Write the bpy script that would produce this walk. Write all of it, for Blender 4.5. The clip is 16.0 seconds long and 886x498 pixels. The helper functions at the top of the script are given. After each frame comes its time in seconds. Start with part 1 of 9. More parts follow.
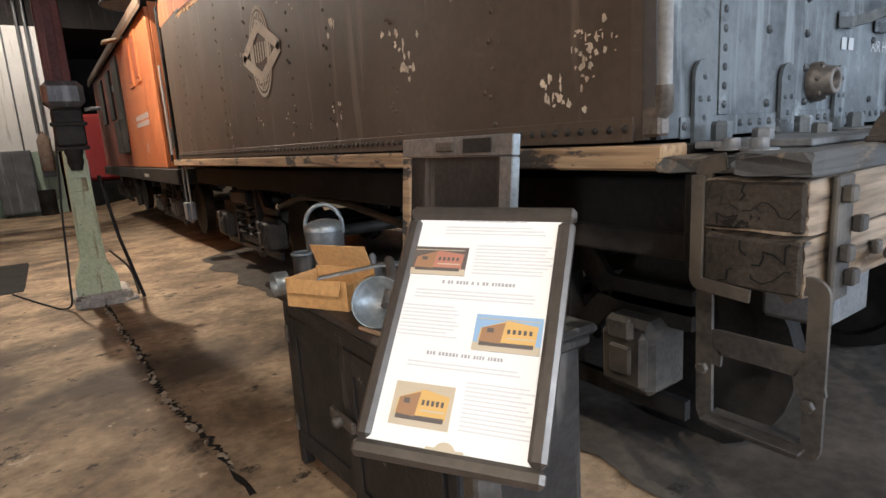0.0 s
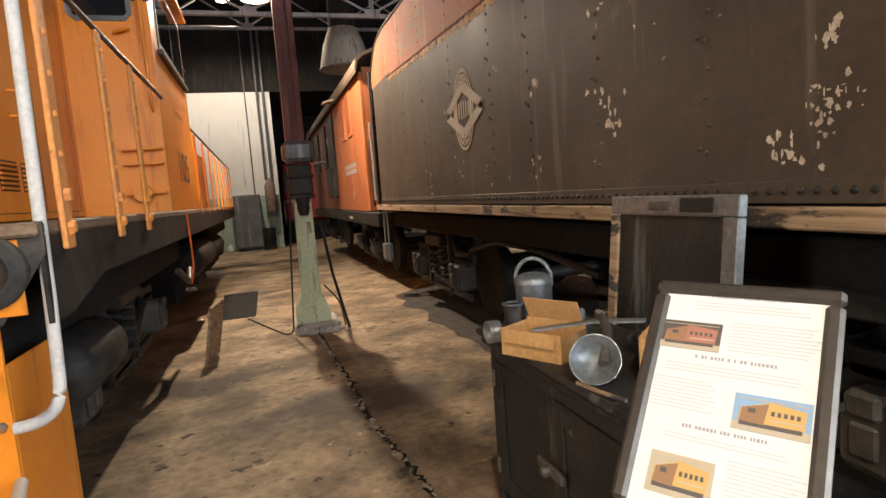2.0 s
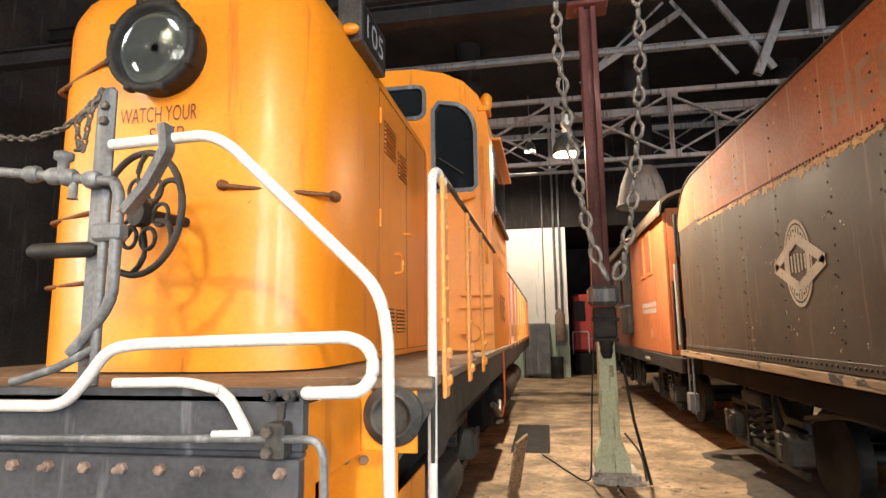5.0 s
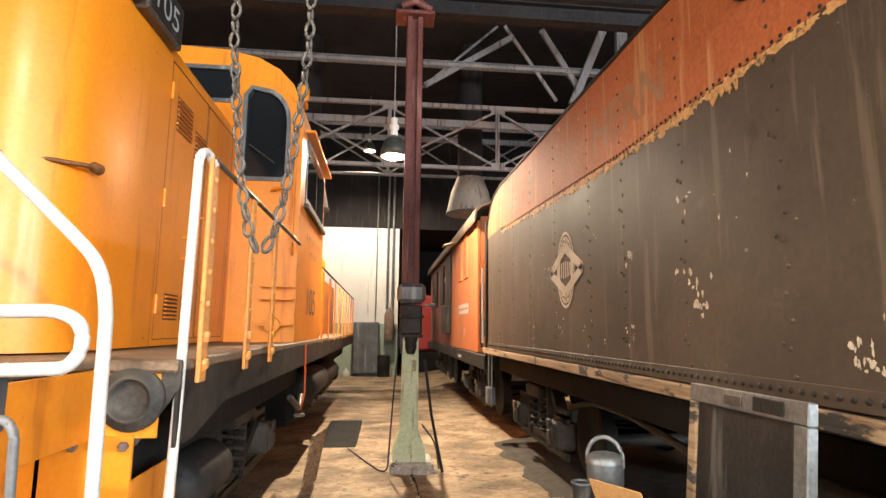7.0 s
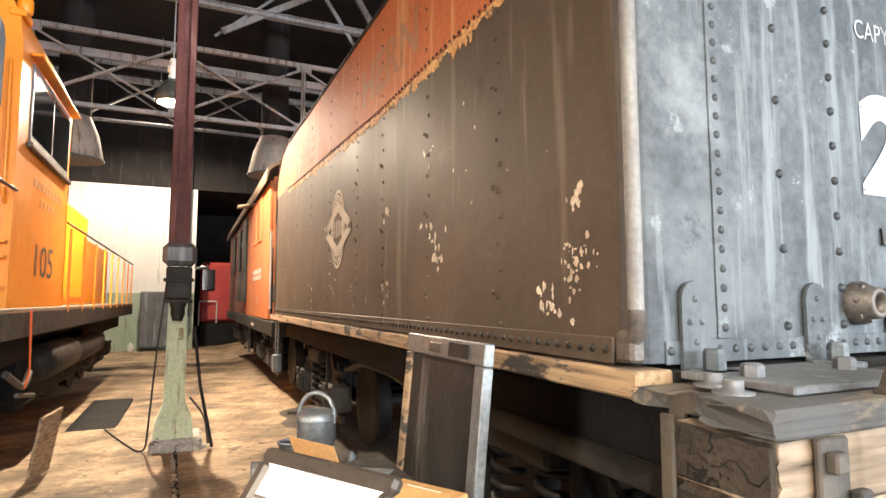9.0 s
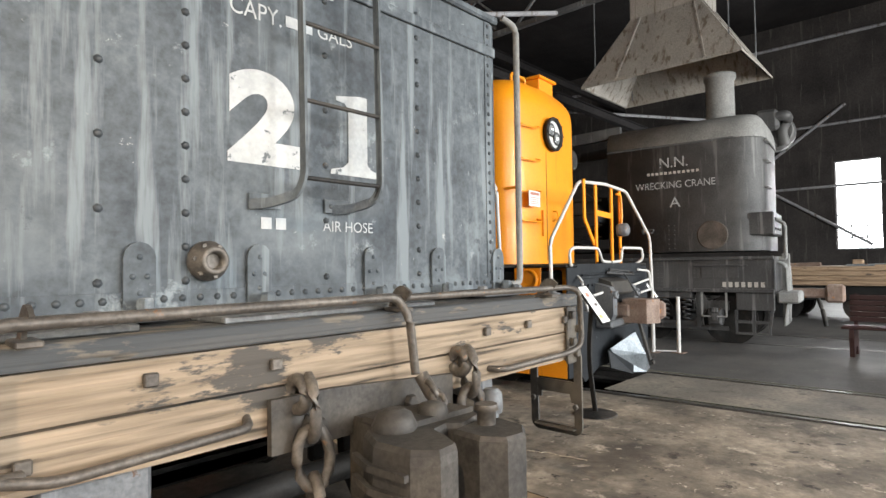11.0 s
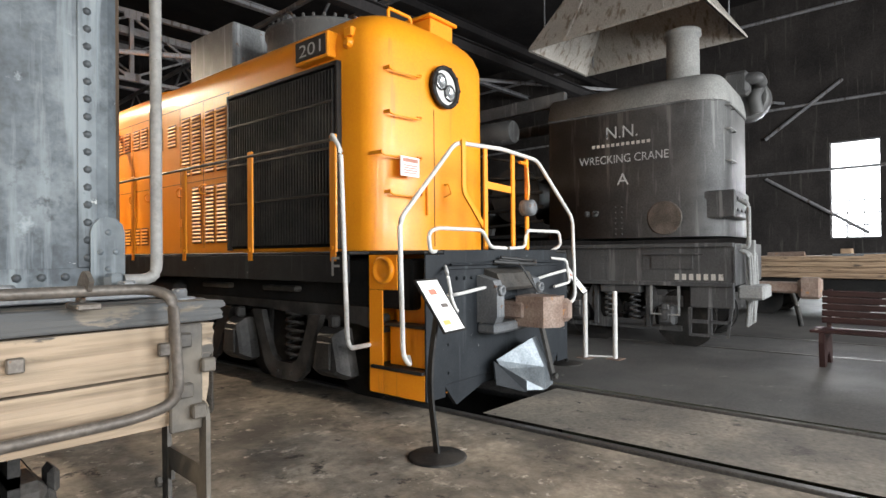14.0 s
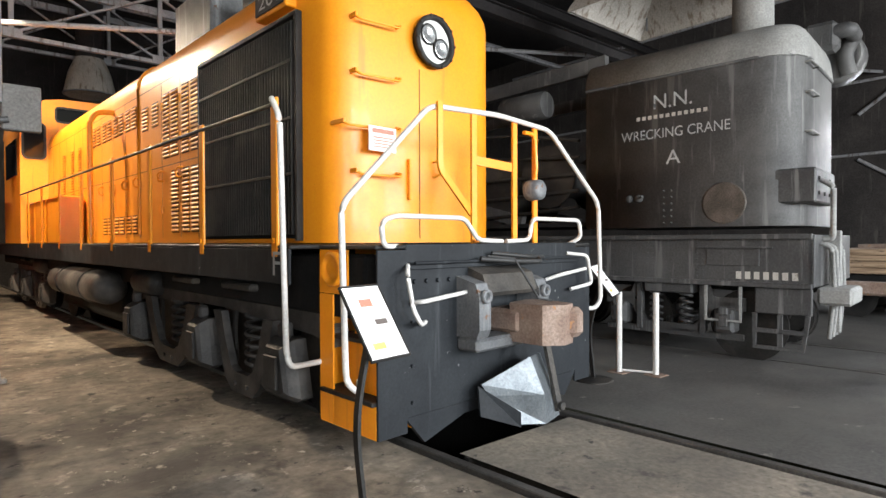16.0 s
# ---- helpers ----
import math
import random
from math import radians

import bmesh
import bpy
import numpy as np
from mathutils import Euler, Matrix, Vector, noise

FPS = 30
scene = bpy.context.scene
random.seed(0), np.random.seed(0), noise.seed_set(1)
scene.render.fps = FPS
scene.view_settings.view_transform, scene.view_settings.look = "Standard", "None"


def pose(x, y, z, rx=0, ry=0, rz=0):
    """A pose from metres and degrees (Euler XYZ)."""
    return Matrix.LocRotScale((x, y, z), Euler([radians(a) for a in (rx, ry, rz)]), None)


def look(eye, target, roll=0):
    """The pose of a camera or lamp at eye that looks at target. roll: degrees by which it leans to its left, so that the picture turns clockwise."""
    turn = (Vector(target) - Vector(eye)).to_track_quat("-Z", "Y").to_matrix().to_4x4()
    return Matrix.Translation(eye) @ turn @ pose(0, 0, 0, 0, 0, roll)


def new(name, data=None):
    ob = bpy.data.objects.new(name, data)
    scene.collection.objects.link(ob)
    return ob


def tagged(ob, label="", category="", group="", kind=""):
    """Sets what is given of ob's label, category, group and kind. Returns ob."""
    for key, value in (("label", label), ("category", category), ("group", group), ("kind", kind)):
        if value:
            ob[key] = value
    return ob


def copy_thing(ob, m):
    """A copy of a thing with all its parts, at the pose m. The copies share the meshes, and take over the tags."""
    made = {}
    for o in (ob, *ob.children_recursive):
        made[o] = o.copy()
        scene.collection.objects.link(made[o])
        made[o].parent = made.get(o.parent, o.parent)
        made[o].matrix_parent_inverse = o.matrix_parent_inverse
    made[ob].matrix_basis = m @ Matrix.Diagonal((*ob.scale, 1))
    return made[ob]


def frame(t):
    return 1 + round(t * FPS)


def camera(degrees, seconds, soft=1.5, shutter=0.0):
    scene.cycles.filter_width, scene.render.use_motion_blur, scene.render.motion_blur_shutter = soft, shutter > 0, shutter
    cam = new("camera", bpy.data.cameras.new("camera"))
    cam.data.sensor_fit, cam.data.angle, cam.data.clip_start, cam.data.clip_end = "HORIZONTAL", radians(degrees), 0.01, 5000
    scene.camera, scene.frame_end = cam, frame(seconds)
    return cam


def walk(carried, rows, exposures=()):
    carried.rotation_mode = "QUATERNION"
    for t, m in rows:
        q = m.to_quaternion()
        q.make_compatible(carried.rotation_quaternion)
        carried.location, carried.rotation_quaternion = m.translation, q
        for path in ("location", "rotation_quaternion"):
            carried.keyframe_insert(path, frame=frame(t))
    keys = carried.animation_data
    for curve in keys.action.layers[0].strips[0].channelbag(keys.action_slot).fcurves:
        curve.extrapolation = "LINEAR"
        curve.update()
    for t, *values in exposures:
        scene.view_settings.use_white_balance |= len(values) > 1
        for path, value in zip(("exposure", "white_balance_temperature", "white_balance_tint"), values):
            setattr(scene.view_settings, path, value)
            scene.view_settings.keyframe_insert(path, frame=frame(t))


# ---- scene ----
cam = camera(75.9, 16.0)
PATH = [
    (0, (0.104, 0.043, 1.388), (1.213, 1.663, 1.005), -3.7),
    (0.5, (0.109, 0.04, 1.39), (1.223, 1.654, 0.997), -3.9),
    (1, (0.106, 0.044, 1.404), (1.188, 1.683, 1.027), -4.0),
    (1.5, (0.058, 0.022, 1.413), (0.956, 1.781, 1.097), -4.0),
    (2, (-0.066, 0.016, 1.470), (0.524, 1.917, 1.266), -4.3),
    (2.5, (-0.211, -0.036, 1.553), (0.045, 1.947, 1.502), -4.1),
    (3, (-0.303, -0.125, 1.634), (-0.331, 1.873, 1.734), -3.1),
    (3.5, (-0.325, -0.160, 1.668), (-0.560, 1.814, 1.887), -2.3),
    (3.7, (-0.326, -0.174, 1.672), (-0.587, 1.794, 1.905), -2.1),
    (5.8, (-0.246, -0.145, 1.639), (-0.606, 1.799, 1.944), -0.4),
    (6, (-0.208, -0.143, 1.624), (-0.488, 1.814, 1.929), -0.2),
    (6.5, (-0.069, -0.183, 1.611), (-0.099, 1.795, 1.905), 0.2),
    (7, (0.044, -0.243, 1.604), (0.248, 1.726, 1.885), 0.6),
    (7.5, (0.111, -0.296, 1.6), (0.396, 1.664, 1.879), 0.5),
    (8, (0.161, -0.32, 1.589), (0.514, 1.631, 1.854), 0.5),
    (8.5, (0.32, -0.221, 1.555), (0.878, 1.688, 1.767), -0.2),
    (9, (0.507, -0.153, 1.527), (1.319, 1.666, 1.707), -0.1),
    (9.5, (0.747, -0.323, 1.49), (1.858, 1.333, 1.639), -0.2),
    (10, (1.068, -0.752, 1.521), (2.332, 0.795, 1.628), -0.5),
    (10.2, (1.195, -0.863, 1.496), (2.534, 0.619, 1.599), -1.0),
    (12.3, (2.629, -1.156, 1.479), (4.143, 0.152, 1.502), -0.5),
    (12.5, (2.774, -1.183, 1.473), (4.281, 0.132, 1.494), -0.5),
    (13, (3.158, -1.24, 1.485), (4.655, 0.087, 1.505), -0.3),
    (13.5, (3.564, -1.179, 1.442), (5.05, 0.159, 1.461), -0.5),
    (14, (3.938, -1.144, 1.445), (5.397, 0.224, 1.46), -0.5),
    (14.5, (4.324, -1.146, 1.466), (5.749, 0.258, 1.477), -0.4),
    (15, (4.662, -1.028, 1.452), (6.049, 0.413, 1.454), -0.4),
    (15.5, (4.951, -0.924, 1.479), (6.287, 0.564, 1.466), -0.2),
    (16, (5.263, -0.831, 1.495), (6.559, 0.692, 1.466), -0.2),
]
walk(cam, [(t, look(eye, target, roll)) for t, eye, target, roll in PATH], [(0, 0.8, 5650, 10), (1.5, 0.85, 5800, 10), (2.5, 0.85, 6500, 10), (3.0, 1.15, 6500, 10), (3.5, 1.4, 6500, 10), (6.5, 1.55, 6500, 10), (7.5, 1.85, 6400, 10), (9, 2.0, 6300, 10), (9.5, 1.75, 6600, 10), (10, 1.6, 6800, 10), (12.5, 1.35, 6500, 10), (16, 1.6, 6500, 10)])

DAY_WATTS, WEST_FILL_WATTS, LAMP_WATTS, NOSE_WATTS, BACK_FILL_WATTS, SIDE_FILL_WATTS = 430.0, 270.0, 780.0, 170.0, 410.0, 640.0
SIGN = ((0.651, 0.928, 1.265), (0.812, 0.680, 1.259), (0.418, 0.783, 0.926))
CHAIN = (-0.265, -0.118, 0.86, 1.752)

# ---- world and light ----
world = bpy.data.worlds.new("sky")
scene.world = world
world.use_nodes = True
wn = world.node_tree.nodes
sky = wn.new("ShaderNodeTexSky")
sky.sky_type, sky.sun_disc = "NISHITA", False
sky.sun_elevation, sky.sun_rotation = radians(38), radians(170)
world.node_tree.links.new(sky.outputs[0], wn["Background"].inputs[0])
wn["Background"].inputs[1].default_value = 0.1


def area_lamp(name, place, target, w, h, watts, colour):
    data = bpy.data.lights.new(name, "AREA")
    data.shape, data.size, data.size_y, data.energy, data.color = "RECTANGLE", w, h, watts, colour
    ob = new(name, data)
    ob.matrix_world = look(place, target)
    return ob


def bulb_lamp(name, place, watts, colour, size=0.05):
    data = bpy.data.lights.new(name, "POINT")
    data.energy, data.color, data.shadow_soft_size = watts, colour, size
    ob = new(name, data)
    ob.location = place
    return ob


DAY = (0.93, 0.97, 1.0)
WARM = (1.0, 0.80, 0.58)
# daylight in the openings of the south wall; the first is an added fill
for wx, share in ((0.2, 0.55), (6.5, 1.0), (12.0, 1.0), (17.5, 1.0)):
    area_lamp("south_window_or_fill_light", (wx, -9.1, 3.6), (wx - 0.5, 0, 1.2), 3.2, 3.6, DAY_WATTS * share, DAY)
# unseen lamp added in the west to brighten the tender side; no window there
area_lamp("west_fill_light", (-11.6, -3.0, 3.4), (0, 0.5, 2.0), 2.4, 3.0, WEST_FILL_WATTS, (1.0, 0.92, 0.82))
area_lamp("east_window_light", (27.3, 1.87, 3.5), (10, 1.87, 1.0), 1.3, 3.2, 150, DAY)
# last two hang unseen, added to brighten the sign, tender and yellow locomotive
PENDANTS = [(0.16, 9.56, 4.72, LAMP_WATTS), (-0.66, 22.0, 8.76, LAMP_WATTS * 1.25), (-5.2, -0.7, 4.6, NOSE_WATTS), (-0.6, -2.4, 4.7, BACK_FILL_WATTS), (5.3, 11.5, 5.6, SIDE_FILL_WATTS)]
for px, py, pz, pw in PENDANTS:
    bulb_lamp("pendant_or_fill_light", (px, py, pz), pw, WARM)


# ---- geometry helpers ----
class Geo:
    """Vertices and faces of one mesh, gathered piece by piece in world metres."""

    def __init__(self):
        self.v, self.f, self.s = [], [], []

    def add(self, vs, fs, smooth=False, m=None):
        o = len(self.v)
        self.v += [tuple(m @ Vector(p)) if m else tuple(p) for p in vs]
        self.f += [tuple(i + o for i in f) for f in fs]
        self.s += [smooth] * len(fs)
        return self

    def box(self, x0, y0, z0, x1, y1, z1, b=0.006, m=None):
        x0, x1, y0, y1, z0, z1 = min(x0, x1), max(x0, x1), min(y0, y1), max(y0, y1), min(z0, z1), max(z0, z1)
        b = min(b, (x1 - x0) * 0.45, (y1 - y0) * 0.45, (z1 - z0) * 0.45)
        lo, hi, vs, ix = (x0, y0, z0), (x1, y1, z1), [], {}
        for c in range(8):
            s = [(c >> k) & 1 for k in range(3)]
            for a in range(3):
                p = [(hi[k] if s[k] else lo[k]) if k == a else (hi[k] - b if s[k] else lo[k] + b) for k in range(3)]
                ix[c, a] = len(vs)
                vs.append(p)
        fs = []
        for a in range(3):
            u, w = [k for k in range(3) if k != a]
            for s in (0, 1):
                q = [(s << a) | (i << u) | (j << w) for i, j in ((0, 0), (1, 0), (1, 1), (0, 1))]
                fs.append([ix[c, a] for c in q])
            for i in (0, 1):
                for j in (0, 1):
                    c0 = (i << u) | (j << w)
                    c1 = c0 | (1 << a)
                    fs.append([ix[c0, u], ix[c1, u], ix[c1, w], ix[c0, w]])
        fs += [[ix[c, 0], ix[c, 1], ix[c, 2]] for c in range(8)]
        return self.add(vs, fs, False, m)

    def prism(self, poly, lo, hi, axis="x", smooth=False, m=None):
        def put(a, b, h):
            return {"x": (h, a, b), "y": (a, h, b), "z": (a, b, h)}[axis]
        n = len(poly)
        vs = [put(a, b, lo) for a, b in poly] + [put(a, b, hi) for a, b in poly]
        self.add(vs, [[i, (i + 1) % n, n + (i + 1) % n, n + i] for i in range(n)], smooth, m)
        return self.add(vs, [list(range(n)), list(range(n, 2 * n))], False, m)

    def loft(self, rings, smooth=True, caps=True, closed=True, m=None):
        n, vs, fs = len(rings[0]), [p for r in rings for p in r], []
        for k in range(len(rings) - 1):
            for i in range(n if closed else n - 1):
                j = (i + 1) % n
                fs.append([k * n + i, k * n + j, (k + 1) * n + j, (k + 1) * n + i])
        self.add(vs, fs, smooth, m)
        if caps:
            self.add(rings[0], [list(range(n))], False, m)
            self.add(rings[-1], [list(range(n))], False, m)
        return self

    def sweep(self, pts, profile, up=(0, 0, 1), closed=False, smooth=True, m=None):
        pts, rings, n = [Vector(p) for p in pts], [], len(pts)
        for i, p in enumerate(pts):
            a = pts[(i - 1) % n] if closed or i else p
            b = pts[(i + 1) % n] if closed or i < n - 1 else p
            d = (b - a).normalized()
            u = Vector(up)
            if abs(d.dot(u)) > 0.97:
                u = Vector((0, 1, 0)) if abs(d.y) < 0.9 else Vector((1, 0, 0))
            r = d.cross(u).normalized()
            w = r.cross(d)
            rings.append([tuple(p + r * s + w * t) for s, t in profile])
        if closed:
            rings.append(rings[0])
        return self.loft(rings, smooth, not closed, True, m)

    def tube(self, pts, r, seg=10, fillet=0.0, closed=False, m=None):
        if fillet:
            pts = rounded(pts, fillet)
        return self.sweep(pts, [(r * math.cos(2 * math.pi * k / seg), r * math.sin(2 * math.pi * k / seg)) for k in range(seg)], (0.03, 0.02, 1), closed, True, m)

    def bar(self, pts, w, t, up=(0, 0, 1), fillet=0.0, m=None):
        if fillet:
            pts = rounded(pts, fillet)
        return self.sweep(pts, [(-w / 2, -t / 2), (w / 2, -t / 2), (w / 2, t / 2), (-w / 2, t / 2)], up, False, False, m)

    def lathe(self, prof, centre, axis="z", seg=20, smooth=True, m=None):
        cx, cy, cz = centre
        rings = []
        for r, h in prof:
            ring = []
            for k in range(seg):
                a = 2 * math.pi * k / seg
                c, s = r * math.cos(a), r * math.sin(a)
                ring.append({"z": (cx + c, cy + s, cz + h), "y": (cx + c, cy + h, cz + s), "x": (cx + h, cy + c, cz + s)}[axis])
            rings.append(ring)
        return self.loft(rings, smooth, True, True, m)

    def ring(self, centre, axis, big, r, seg=28, small=8):
        cx, cy, cz = centre
        pts = []
        for k in range(seg):
            a = 2 * math.pi * k / seg
            c, s = big * math.cos(a), big * math.sin(a)
            pts.append({"z": (cx + c, cy + s, cz), "y": (cx + c, cy, cz + s), "x": (cx, cy + c, cz + s)}[axis])
        return self.tube(pts, r, small, 0, True)

    def rivet(self, p, n, r=0.014):
        n = Vector(n)
        u = n.orthogonal().normalized()
        w = n.cross(u)
        p = Vector(p)
        vs = [p + (u * math.cos(a) + w * math.sin(a)) * r * q + n * r * h for q, h in ((1.0, -0.05), (0.72, 0.52)) for a in [k * math.pi / 3 for k in range(6)]]
        vs.append(p + n * r * 0.75)
        fs = [[i, (i + 1) % 6, 6 + (i + 1) % 6, 6 + i] for i in range(6)] + [[6 + i, 6 + (i + 1) % 6, 12] for i in range(6)]
        return self.add(vs, fs, True)

    def nut(self, p, axis, r=0.022, h=0.02):
        return self.lathe([(r, 0), (r, h * 0.8), (r * 0.8, h)], p, axis, 6, False)

    def mesh(self, name, origin=(0, 0, 0)):
        me = bpy.data.meshes.new(name)
        o = Vector(origin)
        me.from_pydata([tuple(Vector(p) - o) for p in self.v], [], self.f)
        me.polygons.foreach_set("use_smooth", self.s)
        bm = bmesh.new()
        bm.from_mesh(me)
        bmesh.ops.recalc_face_normals(bm, faces=bm.faces)
        bm.to_mesh(me)
        bm.free()
        return me


def rounded(pts, rad, n=5):
    """The line through pts with its corners rounded."""
    pts = [Vector(p) for p in pts]
    out = [pts[0]]
    for a, b, c in zip(pts, pts[1:], pts[2:]):
        d0, d1 = (a - b), (c - b)
        r = min(rad, d0.length * 0.48, d1.length * 0.48)
        p, q = b + d0.normalized() * r, b + d1.normalized() * r
        for k in range(n + 1):
            t = k / n
            out.append(p * (1 - t) ** 2 + b * 2 * t * (1 - t) + q * t * t)
    out.append(pts[-1])
    return out


ORIGIN = {}


def thing(name, base, label, category, group="", kind=""):
    """An empty at the base of a thing of several parts."""
    ob = new(name)
    ob.empty_display_size = 0.1
    ob.location = base
    ORIGIN[ob.name] = Vector(base)
    return tagged(ob, label, category, group, kind)


def part(name, geo, material, parent, label="", kind=""):
    o = ORIGIN[parent.name]
    ob = new(name, geo.mesh(name, o))
    ob.parent = parent
    ob.data.materials.append(material)
    ORIGIN[ob.name] = o
    return tagged(ob, label, kind=kind)


def part_each(name, geo, material, parent, label=""):
    """Every loose piece of the geometry as a part of its own."""
    root = list(range(len(geo.v)))

    def find(i):
        while root[i] != i:
            root[i] = root[root[i]]
            i = root[i]
        return i

    for f in geo.f:
        for i in f[1:]:
            root[find(i)] = find(f[0])
    groups = {}
    for f, s in zip(geo.f, geo.s):
        groups.setdefault(find(f[0]), []).append((f, s))
    for faces in groups.values():
        used = sorted({i for f, _ in faces for i in f})
        at = {i: k for k, i in enumerate(used)}
        piece = Geo()
        piece.v = [geo.v[i] for i in used]
        piece.f = [[at[i] for i in f] for f, _ in faces]
        piece.s = [s for _, s in faces]
        part(name, piece, material, parent, label)


def solid(name, geo, material, label, category, group="", kind=""):
    """A thing of one mesh, with its origin at its base."""
    xs, ys, zs = zip(*geo.v)
    base = ((min(xs) + max(xs)) / 2, (min(ys) + max(ys)) / 2, min(zs))
    ob = new(name, geo.mesh(name, base))
    ob.location = base
    ob.data.materials.append(material)
    ORIGIN[ob.name] = Vector(base)
    return tagged(ob, label, category, group, kind)


def turn(ob, px, py, degrees):
    """Turn a top-level thing about an upright axis."""
    at = Matrix.Translation((px, py, 0))
    ob.matrix_world = at @ Matrix.Rotation(radians(degrees), 4, "Z") @ at.inverted() @ Matrix.Translation(ob.location)
    return ob


def lettering(name, words, width, height, m, material, parent, label="", bold=0.0):
    """Words in the built-in font, laid on the plane of m (x along the line, z out), of that size."""
    cu = bpy.data.curves.new(name, "FONT")
    cu.body, cu.size, cu.extrude, cu.offset = words, 1.0, 0.0, bold
    ob = new("lettering_source", cu)
    me = bpy.data.meshes.new_from_object(ob.evaluated_get(bpy.context.evaluated_depsgraph_get()))
    bpy.data.objects.remove(ob)
    co = [v.co.copy() for v in me.vertices]
    x0, x1 = min(c.x for c in co), max(c.x for c in co)
    y0, y1 = min(c.y for c in co), max(c.y for c in co)
    o = ORIGIN[parent.name]
    for v in me.vertices:
        p = Vector(((v.co.x - (x0 + x1) / 2) * width / (x1 - x0), (v.co.y - (y0 + y1) / 2) * height / (y1 - y0), 0.0))
        v.co = m @ p - o
    me.materials.append(material)
    out = new(name, me)
    out.parent = parent
    ORIGIN[out.name] = o
    return tagged(out, label)


def facing(x, y, z, way):
    """A pose for flat writing at a place, readable by one who looks along way: '+y', '+x', '-x', '-y'."""
    rz = {"+y": 0, "+x": -90, "-x": 90, "-y": 180}[way]
    return pose(x, y, z, 90, 0, rz)


# ---- materials ----
def surface(name, a, b, rough=0.6, metal=0.0, scale=2.0, grain=30.0, bump=0.15, streak=None, chips=None, dust=None, coat=0.0):
    """Two-scale weathered surface: blotches from a to b, fine grain, and on top, where given, runs (colour, amount),
    chips (colour, amount, scale) and settled dust (colour, amount)."""
    mat = bpy.data.materials.new(name)
    mat.use_nodes = True
    nt = mat.node_tree
    n, ln = nt.nodes, nt.links
    bsdf = n["Principled BSDF"]
    tc = n.new("ShaderNodeTexCoord")

    def noise_of(s, detail=5.0, stretch=None, rough_=0.6):
        t = n.new("ShaderNodeTexNoise")
        t.inputs["Scale"].default_value, t.inputs["Detail"].default_value, t.inputs["Roughness"].default_value = s, detail, rough_
        if stretch:
            mp = n.new("ShaderNodeMapping")
            mp.inputs["Scale"].default_value = stretch
            ln.new(tc.outputs["Object"], mp.inputs[0])
            ln.new(mp.outputs[0], t.inputs["Vector"])
        else:
            ln.new(tc.outputs["Object"], t.inputs["Vector"])
        return t.outputs["Fac"]

    def ramp(fac, lo, hi):
        r = n.new("ShaderNodeMapRange")
        r.inputs["From Min"].default_value, r.inputs["From Max"].default_value = lo, hi
        ln.new(fac, r.inputs["Value"])
        return r.outputs[0]

    def mix(fac, c0, c1, mode="MIX"):
        mx = n.new("ShaderNodeMix")
        mx.data_type, mx.blend_type = "RGBA", mode
        for sock, val in ((mx.inputs["Factor"], fac), (mx.inputs[6], c0), (mx.inputs[7], c1)):
            if isinstance(val, (tuple, list)):
                sock.default_value = (*val, 1.0)
            elif isinstance(val, float):
                sock.default_value = val
            else:
                ln.new(val, sock)
        return mx.outputs[2]

    col = mix(ramp(noise_of(scale, 6.0), 0.35, 0.68), tuple(a), tuple(b))
    fine = noise_of(grain, 4.0)
    col = mix(min(0.55, 0.08 + 2.4 * bump), col, mix(ramp(fine, 0.3, 0.7), (0.25, 0.25, 0.25), (0.78, 0.78, 0.78)), "OVERLAY")
    if dust:
        col = mix(ramp(noise_of(scale * 0.45, 4.0), 0.58 - 0.3 * dust[1], 0.66), col, tuple(dust[0]))
    if streak:
        col = mix(ramp(noise_of(1.0, 6.0, (9.0, 9.0, 0.7)), 0.62 - 0.25 * streak[1], 0.70 - 0.2 * streak[1]), col, tuple(streak[0]))
    for tone, amount, size, soft in ([chips if len(chips) == 4 else (*chips, 0.025)] if isinstance(chips, tuple) else chips or []):
        col = mix(ramp(noise_of(size, 7.0, None, 0.7), 0.66 - 0.2 * amount, 0.66 + soft - 0.2 * amount), col, tuple(tone))
    ln.new(col, bsdf.inputs["Base Color"])
    rr = n.new("ShaderNodeMapRange")
    rr.inputs["To Min"].default_value, rr.inputs["To Max"].default_value = max(0.05, rough - 0.14), min(1.0, rough + 0.14)
    ln.new(noise_of(scale * 3.0, 5.0), rr.inputs["Value"])
    ln.new(rr.outputs[0], bsdf.inputs["Roughness"])
    bsdf.inputs["Metallic"].default_value = metal
    bsdf.inputs["Specular IOR Level"].default_value = 0.5 if rough < 0.4 else 0.25
    bsdf.inputs["Coat Weight"].default_value = coat
    if bump:
        bp = n.new("ShaderNodeBump")
        bp.inputs["Strength"].default_value, bp.inputs["Distance"].default_value = bump, 0.01
        ln.new(fine, bp.inputs["Height"])
        ln.new(bp.outputs[0], bsdf.inputs["Normal"])
    return mat


